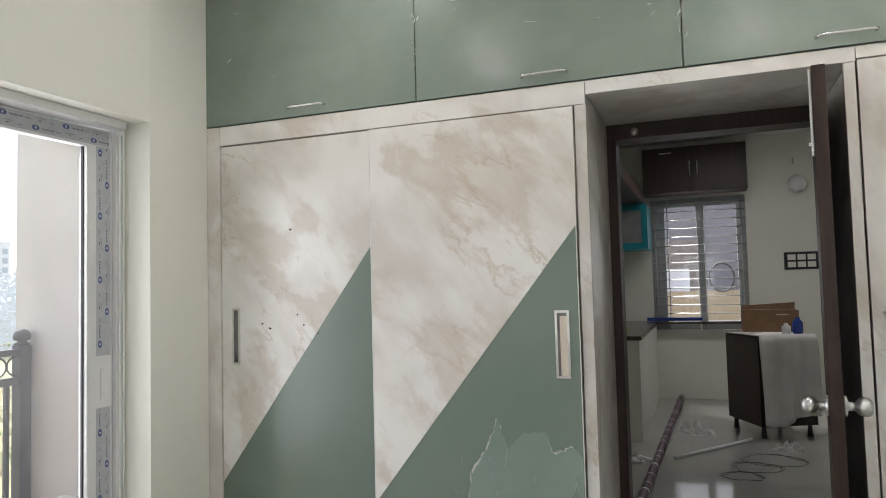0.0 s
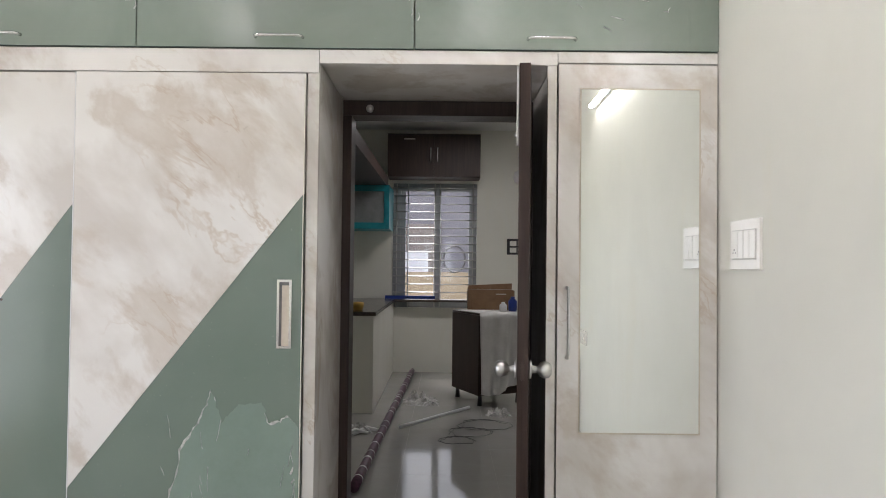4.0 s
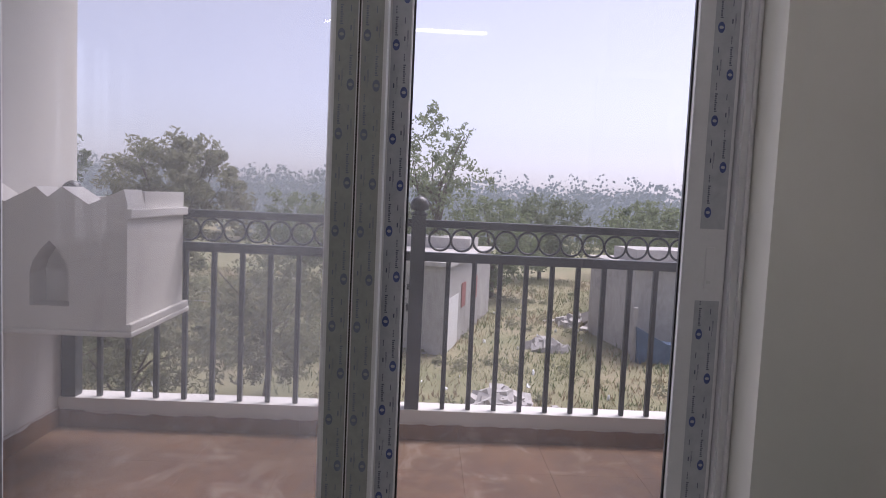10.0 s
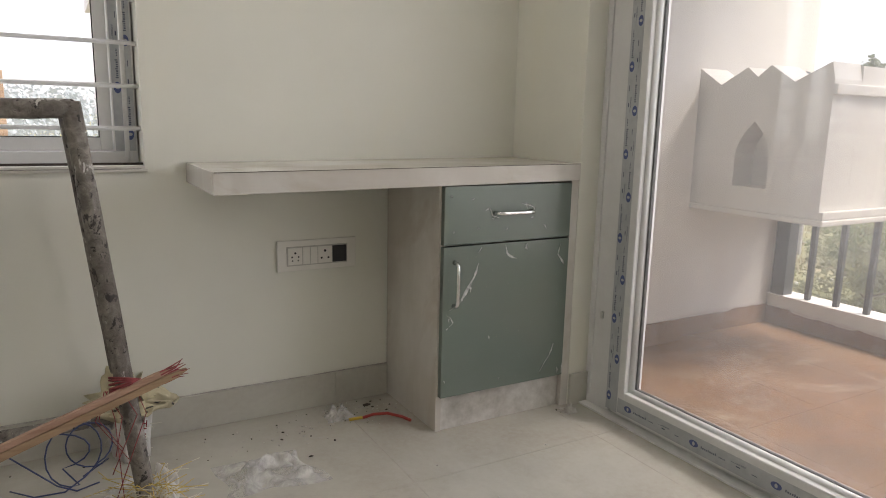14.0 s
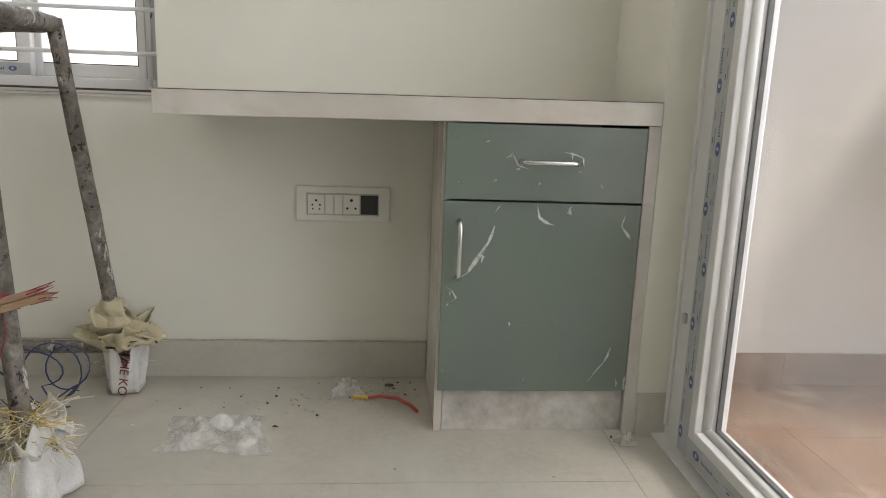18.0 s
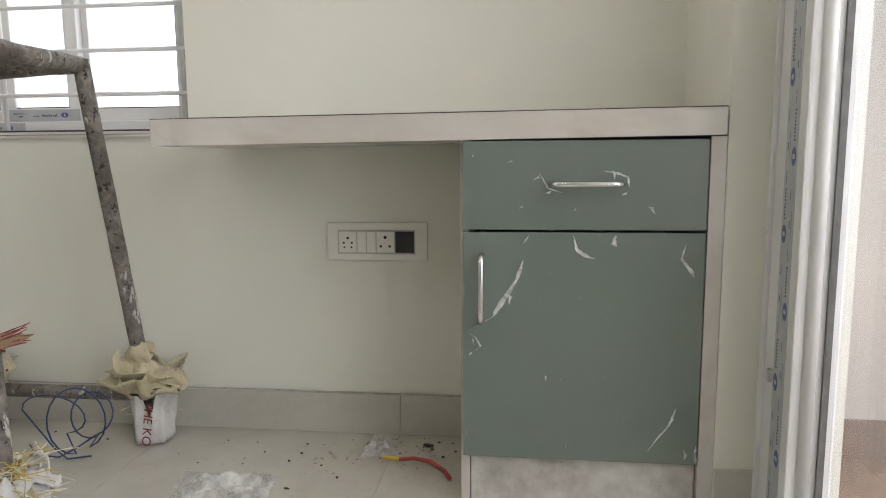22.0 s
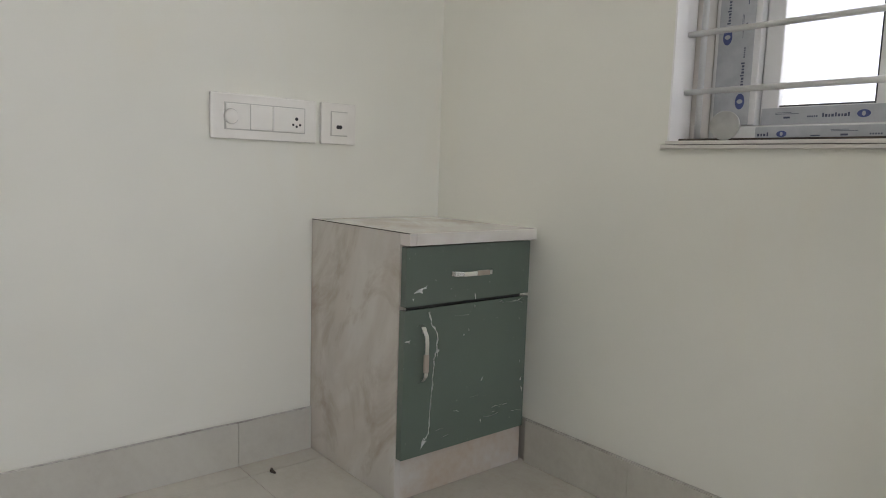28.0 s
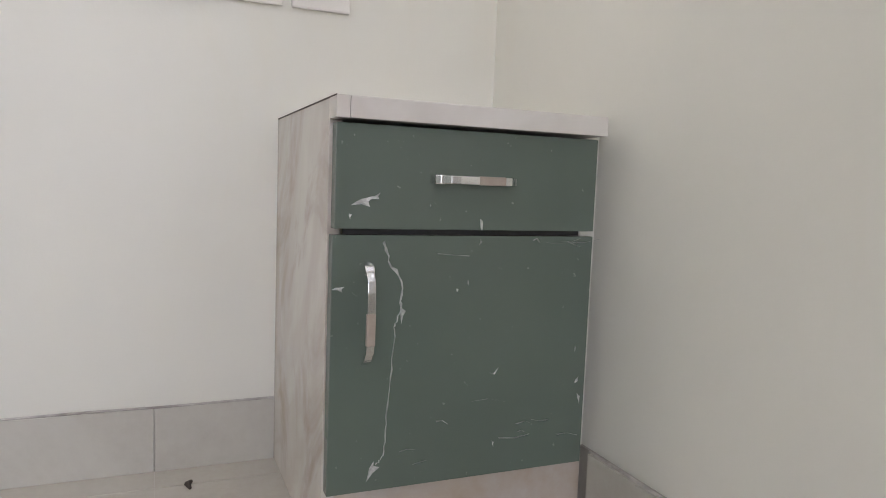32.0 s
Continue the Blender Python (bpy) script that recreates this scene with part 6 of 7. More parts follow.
pole = thing("wrapped_pole", (-0.3, 3.4, 0), "long metal pole wrapped in purple and white film", "pole")
part("pole_body", tube(bmesh.new(), lines((-0.29, 1.38, 0.032), (-0.165, 5.70, 0.032), 20), 0.030, 10), PURPLE, pole, "", True)
for n in range(20):
    f = (n + 0.5) / 20 + rng.uniform(-0.02, 0.02)
    p = Vector((-0.29, 1.38, 0.032)).lerp(Vector((-0.165, 5.70, 0.032)), f)
    part("white_band", tube(bmesh.new(), [p, p + Vector((0.0003, 0.012 + 0.006 * (n % 3), 0))], 0.0315, 10), WHITEP, pole, "", True)
rod = tagged(part("white_rod", tube(bmesh.new(), lines((-0.13, 2.94, 0.014), (0.45, 3.72, 0.014), 4), 0.014, 8), WHITEP, None, "", True), "white plastic rod lying on the kitchen floor", "rod")
crumpled("plastic_film", -0.02, 3.95, 0.26, 0.10, FILM, 51, "crumpled clear plastic sheet on the kitchen floor")
crumpled("plastic_film", -0.45, 2.85, 0.16, 0.09, FILM, 57, "crumpled plastic packing on the kitchen floor")
crumpled("plastic_film", 0.70, 3.45, 0.15, 0.10, FILM, 58, "crumpled plastic packing beside the cabinet")
for n, (x, y, r) in enumerate(((0.42, 2.8, 0.16), (0.55, 3.05, 0.2), (0.32, 2.55, 0.12))):
    pts = [(x + r * (1 + 0.2 * math.sin(s * 1.3 + n)) * math.cos(s * 0.4), y + r * 0.9 * math.sin(s * 0.4), 0.006 + 0.01 * abs(math.sin(s * 0.9))) for s in range(26)]
    tagged(part("loose_cable", tube(bmesh.new(), pts, 0.0024, 6), BLACKP, None, "", True), "loose thin cable loop on the kitchen floor", "cable", "loose cables")
for x, y in ((-0.56, 2.62), (-0.48, 2.70), (-0.62, 2.75)):
    pts = [(x, y, 0.006), (x + 0.10, y + 0.12, 0.03), (x + 0.2, y + 0.14, 0.008)]
    tagged(part("paper_strip", tube(bmesh.new(), pts, [0.012, 0.02, 0.01], 5), WHITEP, None, "", False), "white packing strip on the kitchen floor", "paper", "packing strips")

kw = thing("window_3", (-0.06, 5.87, KZ0), "grey-framed kitchen window behind a steel grille", "window", "", "structure")
GREYF = mottled("grey_upvc", (0.30, 0.32, 0.33), (0.40, 0.42, 0.43), 8, 0.4)
ring_frame(KX0 + 0.003, KX1 - 0.003, KZ0 + 0.003, KZ1 - 0.003, 5.84, 5.90, 0.095, GREYF, kw, "window_frame")
slab("side_light", KX0 + 0.099, -0.272, 5.845, 5.895, KZ0 + 0.099, KZ1 - 0.099, GREYF, kw, "", 0.002)
slab("mullion", 0.076, 0.162, 5.845, 5.895, KZ0 + 0.099, KZ1 - 0.099, GREYF, kw, "", 0.002)
for x0, x1 in ((-0.271, 0.075), (0.163, KX1 - 0.097)):
    pane = slab("pane", x0, x1, 5.868, 5.872, KZ0 + 0.10, KZ1 - 0.10, GLASS, kw, "window glass", 0)
    pane.visible_shadow = False
kg = thing("kitchen_grille", (-0.06, 5.81, KZ0), "steel bar grille across the kitchen window", "window grille")
z = KZ0 + 0.09
while z < KZ1:
    part("bar", tube(bmesh.new(), [(KX0, 5.815, z), (KX1, 5.815, z)], 0.006, 6), STEEL, kg, "", True)
    z += 0.098
for x in (KX0 + 0.05, -0.24, 0.085, 0.15, KX1 - 0.05):
    part("upright", tube(bmesh.new(), [(x, 5.825, KZ0), (x, 5.825, KZ1)], 0.007, 6), STEEL, kg, "", True)
board = thing("switch_board", (1.14, 5.79, 1.48), "black modular switch board on the kitchen wall", "switch")
slab("plate", 0.965, 1.31, 5.788, 5.799, 1.438, 1.63, BLACKP, board, "", 0.004)
for i in range(3):
    for j in range(2):
        slab("switch", 1.00 + i * 0.098, 1.08 + i * 0.098, 5.783, 5.788, 1.463 + j * 0.08, 1.523 + j * 0.08, SOCKET, board, "", 0.003)
fan = thing("wall_lamp", (1.12, 5.75, 2.4), "white round wall lamp fitting on the kitchen wall", "lamp")
part("globe", lathe(bmesh.new(), [(0.02, 2.28), (0.08, 2.31), (0.095, 2.37), (0.08, 2.43), (0.03, 2.46)], 1.12, 5.70, 18), WHITEP, fan, "", True)
part("arm", tube(bmesh.new(), [(1.12, 5.796, 2.46), (1.12, 5.72, 2.47), (1.12, 5.70, 2.45)], 0.014, 8), WHITEP, fan, "", True)
part("hook", tube(bmesh.new(), [(1.10, 5.796, 2.66), (1.10, 5.77, 2.67), (1.10, 5.765, 2.60)], 0.009, 6), STEEL, fan, "", True)
# yard wall seen through the kitchen window
YARD = wall_paint("yard_wall_paint", (0.30, 0.235, 0.15))
block("wall_yard", -3.5, 3.5, 8.6, 8.75, GROUND, 1.18, YARD, "ochre painted yard wall outside the kitchen", "wall")
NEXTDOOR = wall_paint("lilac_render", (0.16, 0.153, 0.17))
next_house = thing("neighbour_house", (0.0, 10.6, GROUND), "pale lilac rendered house close behind the kitchen yard", "house")
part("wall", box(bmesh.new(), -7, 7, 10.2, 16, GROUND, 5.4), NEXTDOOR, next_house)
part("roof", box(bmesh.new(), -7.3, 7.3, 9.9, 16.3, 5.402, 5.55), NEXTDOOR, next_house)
SHUTTER = mottled("weathered_brown_metal", (0.16, 0.13, 0.11), (0.27, 0.23, 0.20), 6, 0.6)
z = 1.02
shutter = part("shutter", box(bmesh.new(), -1.4, 0.14, 10.17, 10.198, 1.0, 2.05), SHUTTER, next_house, "weathered brown slatted shutter")
while z < 2.0:
    part("slat", box(bmesh.new(), -1.36, 0.10, 10.158, 10.168, z, z + 0.07), SHUTTER, shutter)
    z += 0.085
part("window_panel", box(bmesh.new(), -0.62, -0.10, 10.10, 10.138, 1.08, 1.55), WHITEP, next_house, "pale gridded panel")
kp = thing("kitchen_ceiling_light", (0.55, 3.9, 2.81), "long white led panel on the kitchen ceiling", "lamp")
slab("rim", -0.03, 1.17, 3.72, 4.08, CEILING - 0.02, CEILING - 0.001, UPVC, kp, "", 0.003)
slab("diffuser", 0.0, 1.14, 3.75, 4.05, CEILING - 0.024, CEILING - 0.0205, LEDSOFT, kp, "glowing white diffuser", 0)
hoop = thing("cable_coil", (0.2, 7.2, 1.1), "black coil of pipe hanging outside the kitchen window", "coil")
part("coil", tube(bmesh.new(), [(0.33 + 0.135 * math.cos(a * 0.21), 6.05, 1.376 + 0.165 * math.sin(a * 0.21)) for a in range(30)], 0.011, 6, 0, True), BLACKP, hoop, "", True)

# ---- balcony ----
BGROUT = mottled("terracotta_grout", (0.23, 0.115, 0.060), (0.29, 0.155, 0.085), 20, 0.8)
BFLOOR, RAILX, BS, BN = -0.05, -3.63, -3.14, 0.37
block("floor_balcony", -3.74, -2.0765, BS, BN, -0.20, BFLOOR - 0.006, BGROUT, "terracotta tiled balcony floor", "floor")
block("wall_kerb", -3.72, -3.585, BS, BN, BFLOOR - 0.15, 0.096, PLASTER, "low white plastered balcony kerb", "kerb")
block("wall_balcony_south", -3.76, -2.15, BS - 0.12, BS, -0.2, 2.9, PLASTER, "cream plastered balcony end wall", "wall")
block("trim_pilaster", -2.925, -2.15, BS, BS + 0.035, BFLOOR, 2.9, PLASTER, "plastered balcony pilaster", "pilaster")
block("wall_balcony_north", -3.76, -2.15, BN, BN + 0.12, -0.2, 2.9, PLASTER, "white plastered balcony end wall", "wall")
# roof slab added out of view to block sun from the room
block("ceiling_balcony", -3.90, -2.151, BS - 0.12, BN + 0.12, 2.901, 3.03, PLASTER, "unseen balcony roof slab added to keep the sun out", "ceiling")
# house storey below
block("wall_lower_storey", -3.74, 2.05, -3.3, 5.95, GROUND, -0.201, PLASTER, "plain plastered lower storey of the house", "wall")

planter = thing("balcony_shrine", (-3.38, -2.86, 0.58), "white plastered box with zigzag top and arched niche on the balcony", "planter")
PX = -2.957
outline = [(-3.135, 0.575), (-2.537, 0.575), (-2.537, 1.085), (-2.552, 1.146), (-2.69, 1.080), (-2.795, 1.147), (-2.850, 1.104), (-2.900, 1.143), (-3.020, 1.078), (-3.135, 1.152)]
arch = [(-2.922, 0.668), (-2.766, 0.668), (-2.766, 0.80), (-2.778, 0.845), (-2.806, 0.89), (-2.844, 0.931), (-2.882, 0.89), (-2.910, 0.845), (-2.922, 0.80)]
# east face with the niche cut through
face = bmesh.new()
prism(face, outline, "x", PX - 0.17, PX)
face_ob = part("niche_face", face, PLASTER, planter, "white face with an arched niche")
cut = part("niche_cutter", prism(bmesh.new(), arch, "x", PX - 0.12, PX + 0.02), PLASTER, planter)
bo = face_ob.modifiers.new("niche", "BOOLEAN")
bo.object, bo.operation, bo.solver = cut, "DIFFERENCE", "EXACT"
dg = bpy.context.evaluated_depsgraph_get()
done = bpy.data.meshes.new_from_object(face_ob.evaluated_get(dg))
face_ob.modifiers.clear()
face_ob.data = done
bpy.data.objects.remove(cut)
slab("front_wall", -3.585, PX - 0.1705, -2.582, -2.537, 0.575, 1.138, PLASTER, planter, "", 0)
slab("west_wall", -3.585, -3.535, -3.135, -2.584, 0.575, 1.10, PLASTER, planter, "", 0.003)
slab("base_slab", -3.533, PX - 0.172, -3.135, -2.584, 0.575, 0.66, PLASTER, planter, "", 0.003)
slab("top_moulding", -3.600, PX + 0.006, -2.536, -2.518, 1.030, 1.068, PLASTER, planter, "", 0.004)
slab("ledge", -3.615, PX + 0.014, -3.135, -2.510, 0.552, 0.574, PLASTER, planter, "", 0.006)
slab("ledge_front", -3.610, PX + 0.010, -2.536, -2.514, 0.5745, 0.606, PLASTER, planter, "", 0.005)

rail = thing("balcony_railing", (RAILX, -1.0, 0.108), "black iron balcony railing with a band of rings", "railing")
slab("top_rail", RAILX - 0.024, RAILX + 0.024, BS + 0.01, BN - 0.01, 1.018, 1.056, IRON, rail, "", 0.004)
slab("middle_rail", RAILX - 0.018, RAILX + 0.018, BS + 0.01, BN - 0.01, 0.848, 0.894, IRON, rail, "", 0.003)
for y in [-1.277 + 0.1105 * k for k in range(15)] + [-1.510 - 0.1125 * k for k in range(14)]:
    part("ring", tube(bmesh.new(), [(RAILX, y + 0.054 * math.cos(a * math.pi / 12), 0.958 + 0.054 * math.sin(a * math.pi / 12)) for a in range(24)], 0.0058, 6, 0, True), IRON, rail, "", True)
for y in [-1.229 + 0.1313 * k for k in range(12)] + [-1.555 - 0.1400 * k for k in range(11)]:
    slab("baluster", RAILX - 0.0115, RAILX + 0.0115, y - 0.0115, y + 0.0115, 0.094, 0.848, IRON, rail, "", 0)
for y in (-3.095, -1.385, 0.31):
    post = slab("post", RAILX - 0.036, RAILX + 0.036, y - 0.036, y + 0.036, 0.094, 1.075, IRON, rail, "", 0.004)
    part("finial", lathe(bmesh.new(), [(0.040, 1.0755), (0.046, 1.085), (0.026, 1.093), (0.026, 1.100), (0.044, 1.106), (0.048, 1.120), (0.046, 1.138), (0.036, 1.156), (0.018, 1.168), (0.004, 1.172)], RAILX, y, 18), IRON, post, "round black finial", True)

# ---- land outside ----
GRASS = Mat("dry_grassland", 0.95)
_a = GRASS.noise(0.20, 6, 0.6, 0.5)
_b = GRASS.noise(1.6, 6, 0.7, 0.4)
_c = GRASS.noise(14.0, 4, 0.7)
_col = GRASS.ramp(_a, (0.35, (0.13, 0.155, 0.065)), (0.52, (0.23, 0.215, 0.11)), (0.68, (0.34, 0.27, 0.18)))
_col = GRASS.mix(GRASS.ramp(_b, (0.45, 0.0), (0.7, 0.6)), _col, (0.15, 0.165, 0.075))
GRASS.color(GRASS.mix(0.3, _col, GRASS.ramp(_c, (0.3, (0.13, 0.14, 0.06)), (0.7, (0.42, 0.37, 0.24)))))
GRASS.bump(_c, 0.6, 0.1)
n = 90
bm = bmesh.new()
grid = []
for j in range(n + 1):
    row = []
    for i in range(n + 1):
        u, v = i / n * 2 - 1, j / n * 2 - 1
        x, y = 1500 * u * abs(u) ** 2.2, 1500 * v * abs(v) ** 2.2
        h = noise.noise(Vector((x * 0.05, y * 0.05, 0))) * 0.35 if math.hypot(x, y) > 9 else 0
        row.append(bm.verts.new((x, y, GROUND + h)))
    grid.append(row)
for j in range(n):
    for i in range(n):
        bm.faces.new((grid[j][i], grid[j][i + 1], grid[j + 1][i + 1], grid[j + 1][i]))
structure("ground", bm, GRASS.m, "dry scrubby grassland with bare earth", "ground")

# pale leaf tones, raised to stand in for haze over the field
LEAF_A = foliage("leaf_green", (0.15, 0.19, 0.10), (0.25, 0.285, 0.165))
LEAF_B = foliage("leaf_olive", (0.19, 0.20, 0.12), (0.30, 0.295, 0.195))
LEAF_C = foliage("leaf_dark", (0.13, 0.16, 0.095), (0.215, 0.24, 0.155))
BARK = mottled("bark", (0.07, 0.055, 0.04), (0.16, 0.13, 0.10), 12, 0.9, 0, 0.4)


def tree(x, y, height, spread, material, seed, leaves=1500, leaf=0.16, trunk=0.3, label="leafy green tree beyond the field", group="field trees", open_crown=False):
    g = random.Random(seed)
    z0 = GROUND
    t = thing("tree", (x, y, z0), label, "tree", group)
    bm = bmesh.new()
    top = Vector((x + g.uniform(-0.3, 0.3), y + g.uniform(-0.3, 0.3), z0 + height * 0.62))
    tube(bm, [(x, y, z0 - 0.1), Vector((x, y, z0)).lerp(top, 0.5) + Vector((g.uniform(-0.15, 0.15), 0.1, 0)), top], [height * 0.026, height * 0.019, height * 0.008], 7)
    ends = []
    for k in range(9):
        a = k * 2.4 + g.uniform(-0.4, 0.4)
        s = Vector((x, y, z0)).lerp(top, g.uniform(trunk, 0.95))
        e = Vector((x + math.cos(a) * spread * g.uniform(0.45, 0.85), y + math.sin(a) * spread * g.uniform(0.45, 0.85), z0 + height * g.uniform(0.45, 0.98)))
        tube(bm, [s, s.lerp(e, 0.5) + Vector((0, 0, 0.15)), e], [height * 0.009, height * 0.006, height * 0.002], 5)
        ends.append(e)
    part("trunk", bm, BARK, t)
    clumps = []
    base = z0 + height * max(trunk, 0.08)
    mid = (base + z0 + height) / 2
    while len(clumps) < 240:
        d = Vector((g.uniform(-1, 1), g.uniform(-1, 1), g.uniform(-1, 1)))
        if d.length > 1 or (open_crown and g.random() < 0.35 and d.z > 0.1):
            continue
        taper = 1.0 if not open_crown else 1.0 - 0.55 * max(d.z, 0)
        lump = 1 + 0.22 * math.sin(3 * math.atan2(d.y, d.x) + seed)
        clumps.append((Vector((x + d.x * spread * taper * lump, y + d.y * spread * taper * lump, mid + d.z * (z0 + height - base) / 2)), spread * g.uniform(0.07, 0.16)))
    clumps += [(e, spread * 0.16) for e in ends]
    verts, faces = [], []
    for _ in range(leaves):
        c, r = g.choice(clumps)
        d = Vector((g.gauss(0, 1), g.gauss(0, 1), g.gauss(0, 0.8))).normalized() * r * g.random() ** 0.4
        p = c + d
        if p.z < z0 + 0.2:
            continue
        n1 = Vector((g.gauss(0, 1), g.gauss(0, 1), g.gauss(0, 1))).normalized()
        n2 = n1.orthogonal().normalized()
        s = leaf * g.uniform(0.6, 1.4)
        i = len(verts)
        verts += [tuple(p - n1 * s), tuple(p + n2 * s * 0.5), tuple(p + n1 * s), tuple(p - n2 * s * 0.5)]
        faces.append((i, i + 1, i + 2, i + 3))
    me = bpy.data.meshes.new("crown")
    me.from_pydata([(a - x, b - y, c - z0) for a, b, c in verts], [], faces)
    me.materials.append(material)
    crown = new("crown", me)
    crown.parent = t
    return t


tree(-27, -11.4, 6.3, 2.9, LEAF_B, 1, 17000, 0.105, 0.15, "broad domed olive tree beyond the field")
tree(-27, -1.2, 8.1, 2.2, LEAF_A, 2, 4800, 0.08, 0.25, "tall feathery tree behind the field house", "field trees", True)
tree(-29, -3.6, 4.9, 2.2, LEAF_B, 14, 7000, 0.085, 0.1)
tree(-30, 1.6, 4.6, 2.2, LEAF_A, 15, 7000, 0.085, 0.1)
tree(-38, 5.0, 4.7, 2.8, LEAF_C, 4, 7000, 0.10, 0.1)
tree(-30, 8.0, 4.0, 1.9, LEAF_A, 16, 6000, 0.085, 0.1)
tree(-42, 12.0, 4.6, 3.0, LEAF_A, 5, 7000, 0.11, 0.1)
tree(-33, 17.0, 4.6, 2.6, LEAF_C, 6, 7000, 0.10, 0.1)
tree(-42, 24.0, 5.2, 3.0, LEAF_B, 7, 7000, 0.11, 0.1)
tree(-36, 33.0, 5.0, 3.0, LEAF_A, 8, 7000, 0.11, 0.1)
tree(-33, -7.2, 4.4, 2.4, LEAF_A, 17, 7000, 0.10, 0.1)
tree(-22, -13.1, 6.4, 0.95, LEAF_C, 9, 2600, 0.085, 0.62, "slim dark tree beyond the field")
tree(-12.5, -6.6, 3.0, 1.7, LEAF_B, 10, 9000, 0.055, 0.04, "tangled olive shrub below the balcony", "field shrubs")
tree(-14.5, -4.6, 3.1, 1.5, LEAF_B, 11, 8000, 0.055, 0.04, "tangled olive shrub below the balcony", "field shrubs")
tree(-17.5, -9.5, 2.6, 1.8, LEAF_A, 13, 7000, 0.065, 0.04, "tangled green shrub in the field", "field shrubs")

# far woods on the horizon; a pale glow puts distance haze into their colour
HAZE = glowing("haze_glow_foliage", (0.20, 0.222, 0.230), 0.56)
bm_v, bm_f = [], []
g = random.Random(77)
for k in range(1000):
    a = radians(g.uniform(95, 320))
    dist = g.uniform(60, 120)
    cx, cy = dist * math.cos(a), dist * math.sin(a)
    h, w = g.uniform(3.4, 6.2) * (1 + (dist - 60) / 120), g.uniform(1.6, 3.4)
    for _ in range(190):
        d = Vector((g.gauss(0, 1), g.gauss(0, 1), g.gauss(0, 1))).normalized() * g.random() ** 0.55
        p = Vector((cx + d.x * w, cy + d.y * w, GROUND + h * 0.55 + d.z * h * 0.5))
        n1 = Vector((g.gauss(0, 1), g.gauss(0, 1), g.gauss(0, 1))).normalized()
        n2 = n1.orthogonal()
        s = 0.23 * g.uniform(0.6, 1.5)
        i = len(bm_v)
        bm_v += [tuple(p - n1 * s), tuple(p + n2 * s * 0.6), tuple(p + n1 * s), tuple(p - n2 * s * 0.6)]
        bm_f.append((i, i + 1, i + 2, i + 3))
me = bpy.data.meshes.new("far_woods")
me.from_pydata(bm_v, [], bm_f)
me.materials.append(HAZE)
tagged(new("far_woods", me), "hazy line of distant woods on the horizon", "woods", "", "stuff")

STRAW = foliage("dry_straw", (0.24, 0.25, 0.125), (0.46, 0.42, 0.26))
DRYSTALK = foliage("brown_stalks", (0.20, 0.15, 0.085), (0.36, 0.28, 0.17))
GREENSTALK = foliage("green_stalks", (0.09, 0.12, 0.05), (0.19, 0.22, 0.095))
# grass tufts and weeds in the field, three kinds in drifts
for name, label, mat, count, at, tall in (("scrub", "dry straw tufts in the field", STRAW, 26000, 0.0, 0.16), ("scrub", "brown dead stalks in the field", DRYSTALK, 20000, 9.0, 0.20), ("scrub", "green weeds in the field", GREENSTALK, 24000, 17.0, 0.17)):
    bm_v, bm_f = [], []
    for k in range(count):
        x, y = -6 - 32 * g.random() ** 1.15, g.uniform(-26, 26)
        if noise.noise(Vector((x * 0.30, y * 0.30, 4 + at))) < 0.02 + g.uniform(-0.25, 0.25):
            continue
        ground = GROUND + noise.noise(Vector((x * 0.05, y * 0.05, 0))) * 0.35 - 0.03
        for _ in range(3):
            s = tall * g.uniform(0.35, 1.0) * (1 + 0.6 * g.random())
            a = g.uniform(0, 6.28)
            p = Vector((x + g.uniform(-0.15, 0.15), y + g.uniform(-0.15, 0.15), ground))
            i = len(bm_v)
            w = Vector((math.cos(a), math.sin(a), 0)) * g.uniform(0.012, 0.030)
            bm_v += [tuple(p - w), tuple(p + w), tuple(p + Vector((g.uniform(-0.6, 0.6) * s, g.uniform(-0.6, 0.6) * s, s)))]
            bm_f.append((i, i + 1, i + 2))
    me = bpy.data.meshes.new(name)
    me.from_pydata(bm_v, [], bm_f)
    me.materials.append(mat)
    tagged(new(name, me), label, "grass", "", "stuff")

# low bushes and litter in the field
bm_v, bm_f = [], []
for k in range(420):
    x, y = -8 - 26 * g.random(), g.uniform(-24, 24)
    r = g.uniform(0.15, 0.5)
    z = GROUND + noise.noise(Vector((x * 0.05, y * 0.05, 0))) * 0.35
    for _ in range(70):
        d = Vector((g.gauss(0, 0.5), g.gauss(0, 0.5), abs(g.gauss(0, 0.32)))) * r
        p = Vector((x, y, z)) + d
        n1 = Vector((g.gauss(0, 1), g.gauss(0, 1), g.gauss(0, 0.6))).normalized()
        n2 = n1.orthogonal()
        s = 0.05 * g.uniform(0.6, 1.5)
        i = len(bm_v)
        bm_v += [tuple(p - n1 * s), tuple(p + n2 * s * 0.45), tuple(p + n1 * s), tuple(p - n2 * s * 0.45)]
        bm_f.append((i, i + 1, i + 2, i + 3))
me = bpy.data.meshes.new("low_bushes")
me.from_pydata(bm_v, [], bm_f)
me.materials.append(LEAF_B)
tagged(new("low_bushes", me), "low olive weeds and bushes in the field", "bushes", "", "stuff")
litter = bmesh.new()
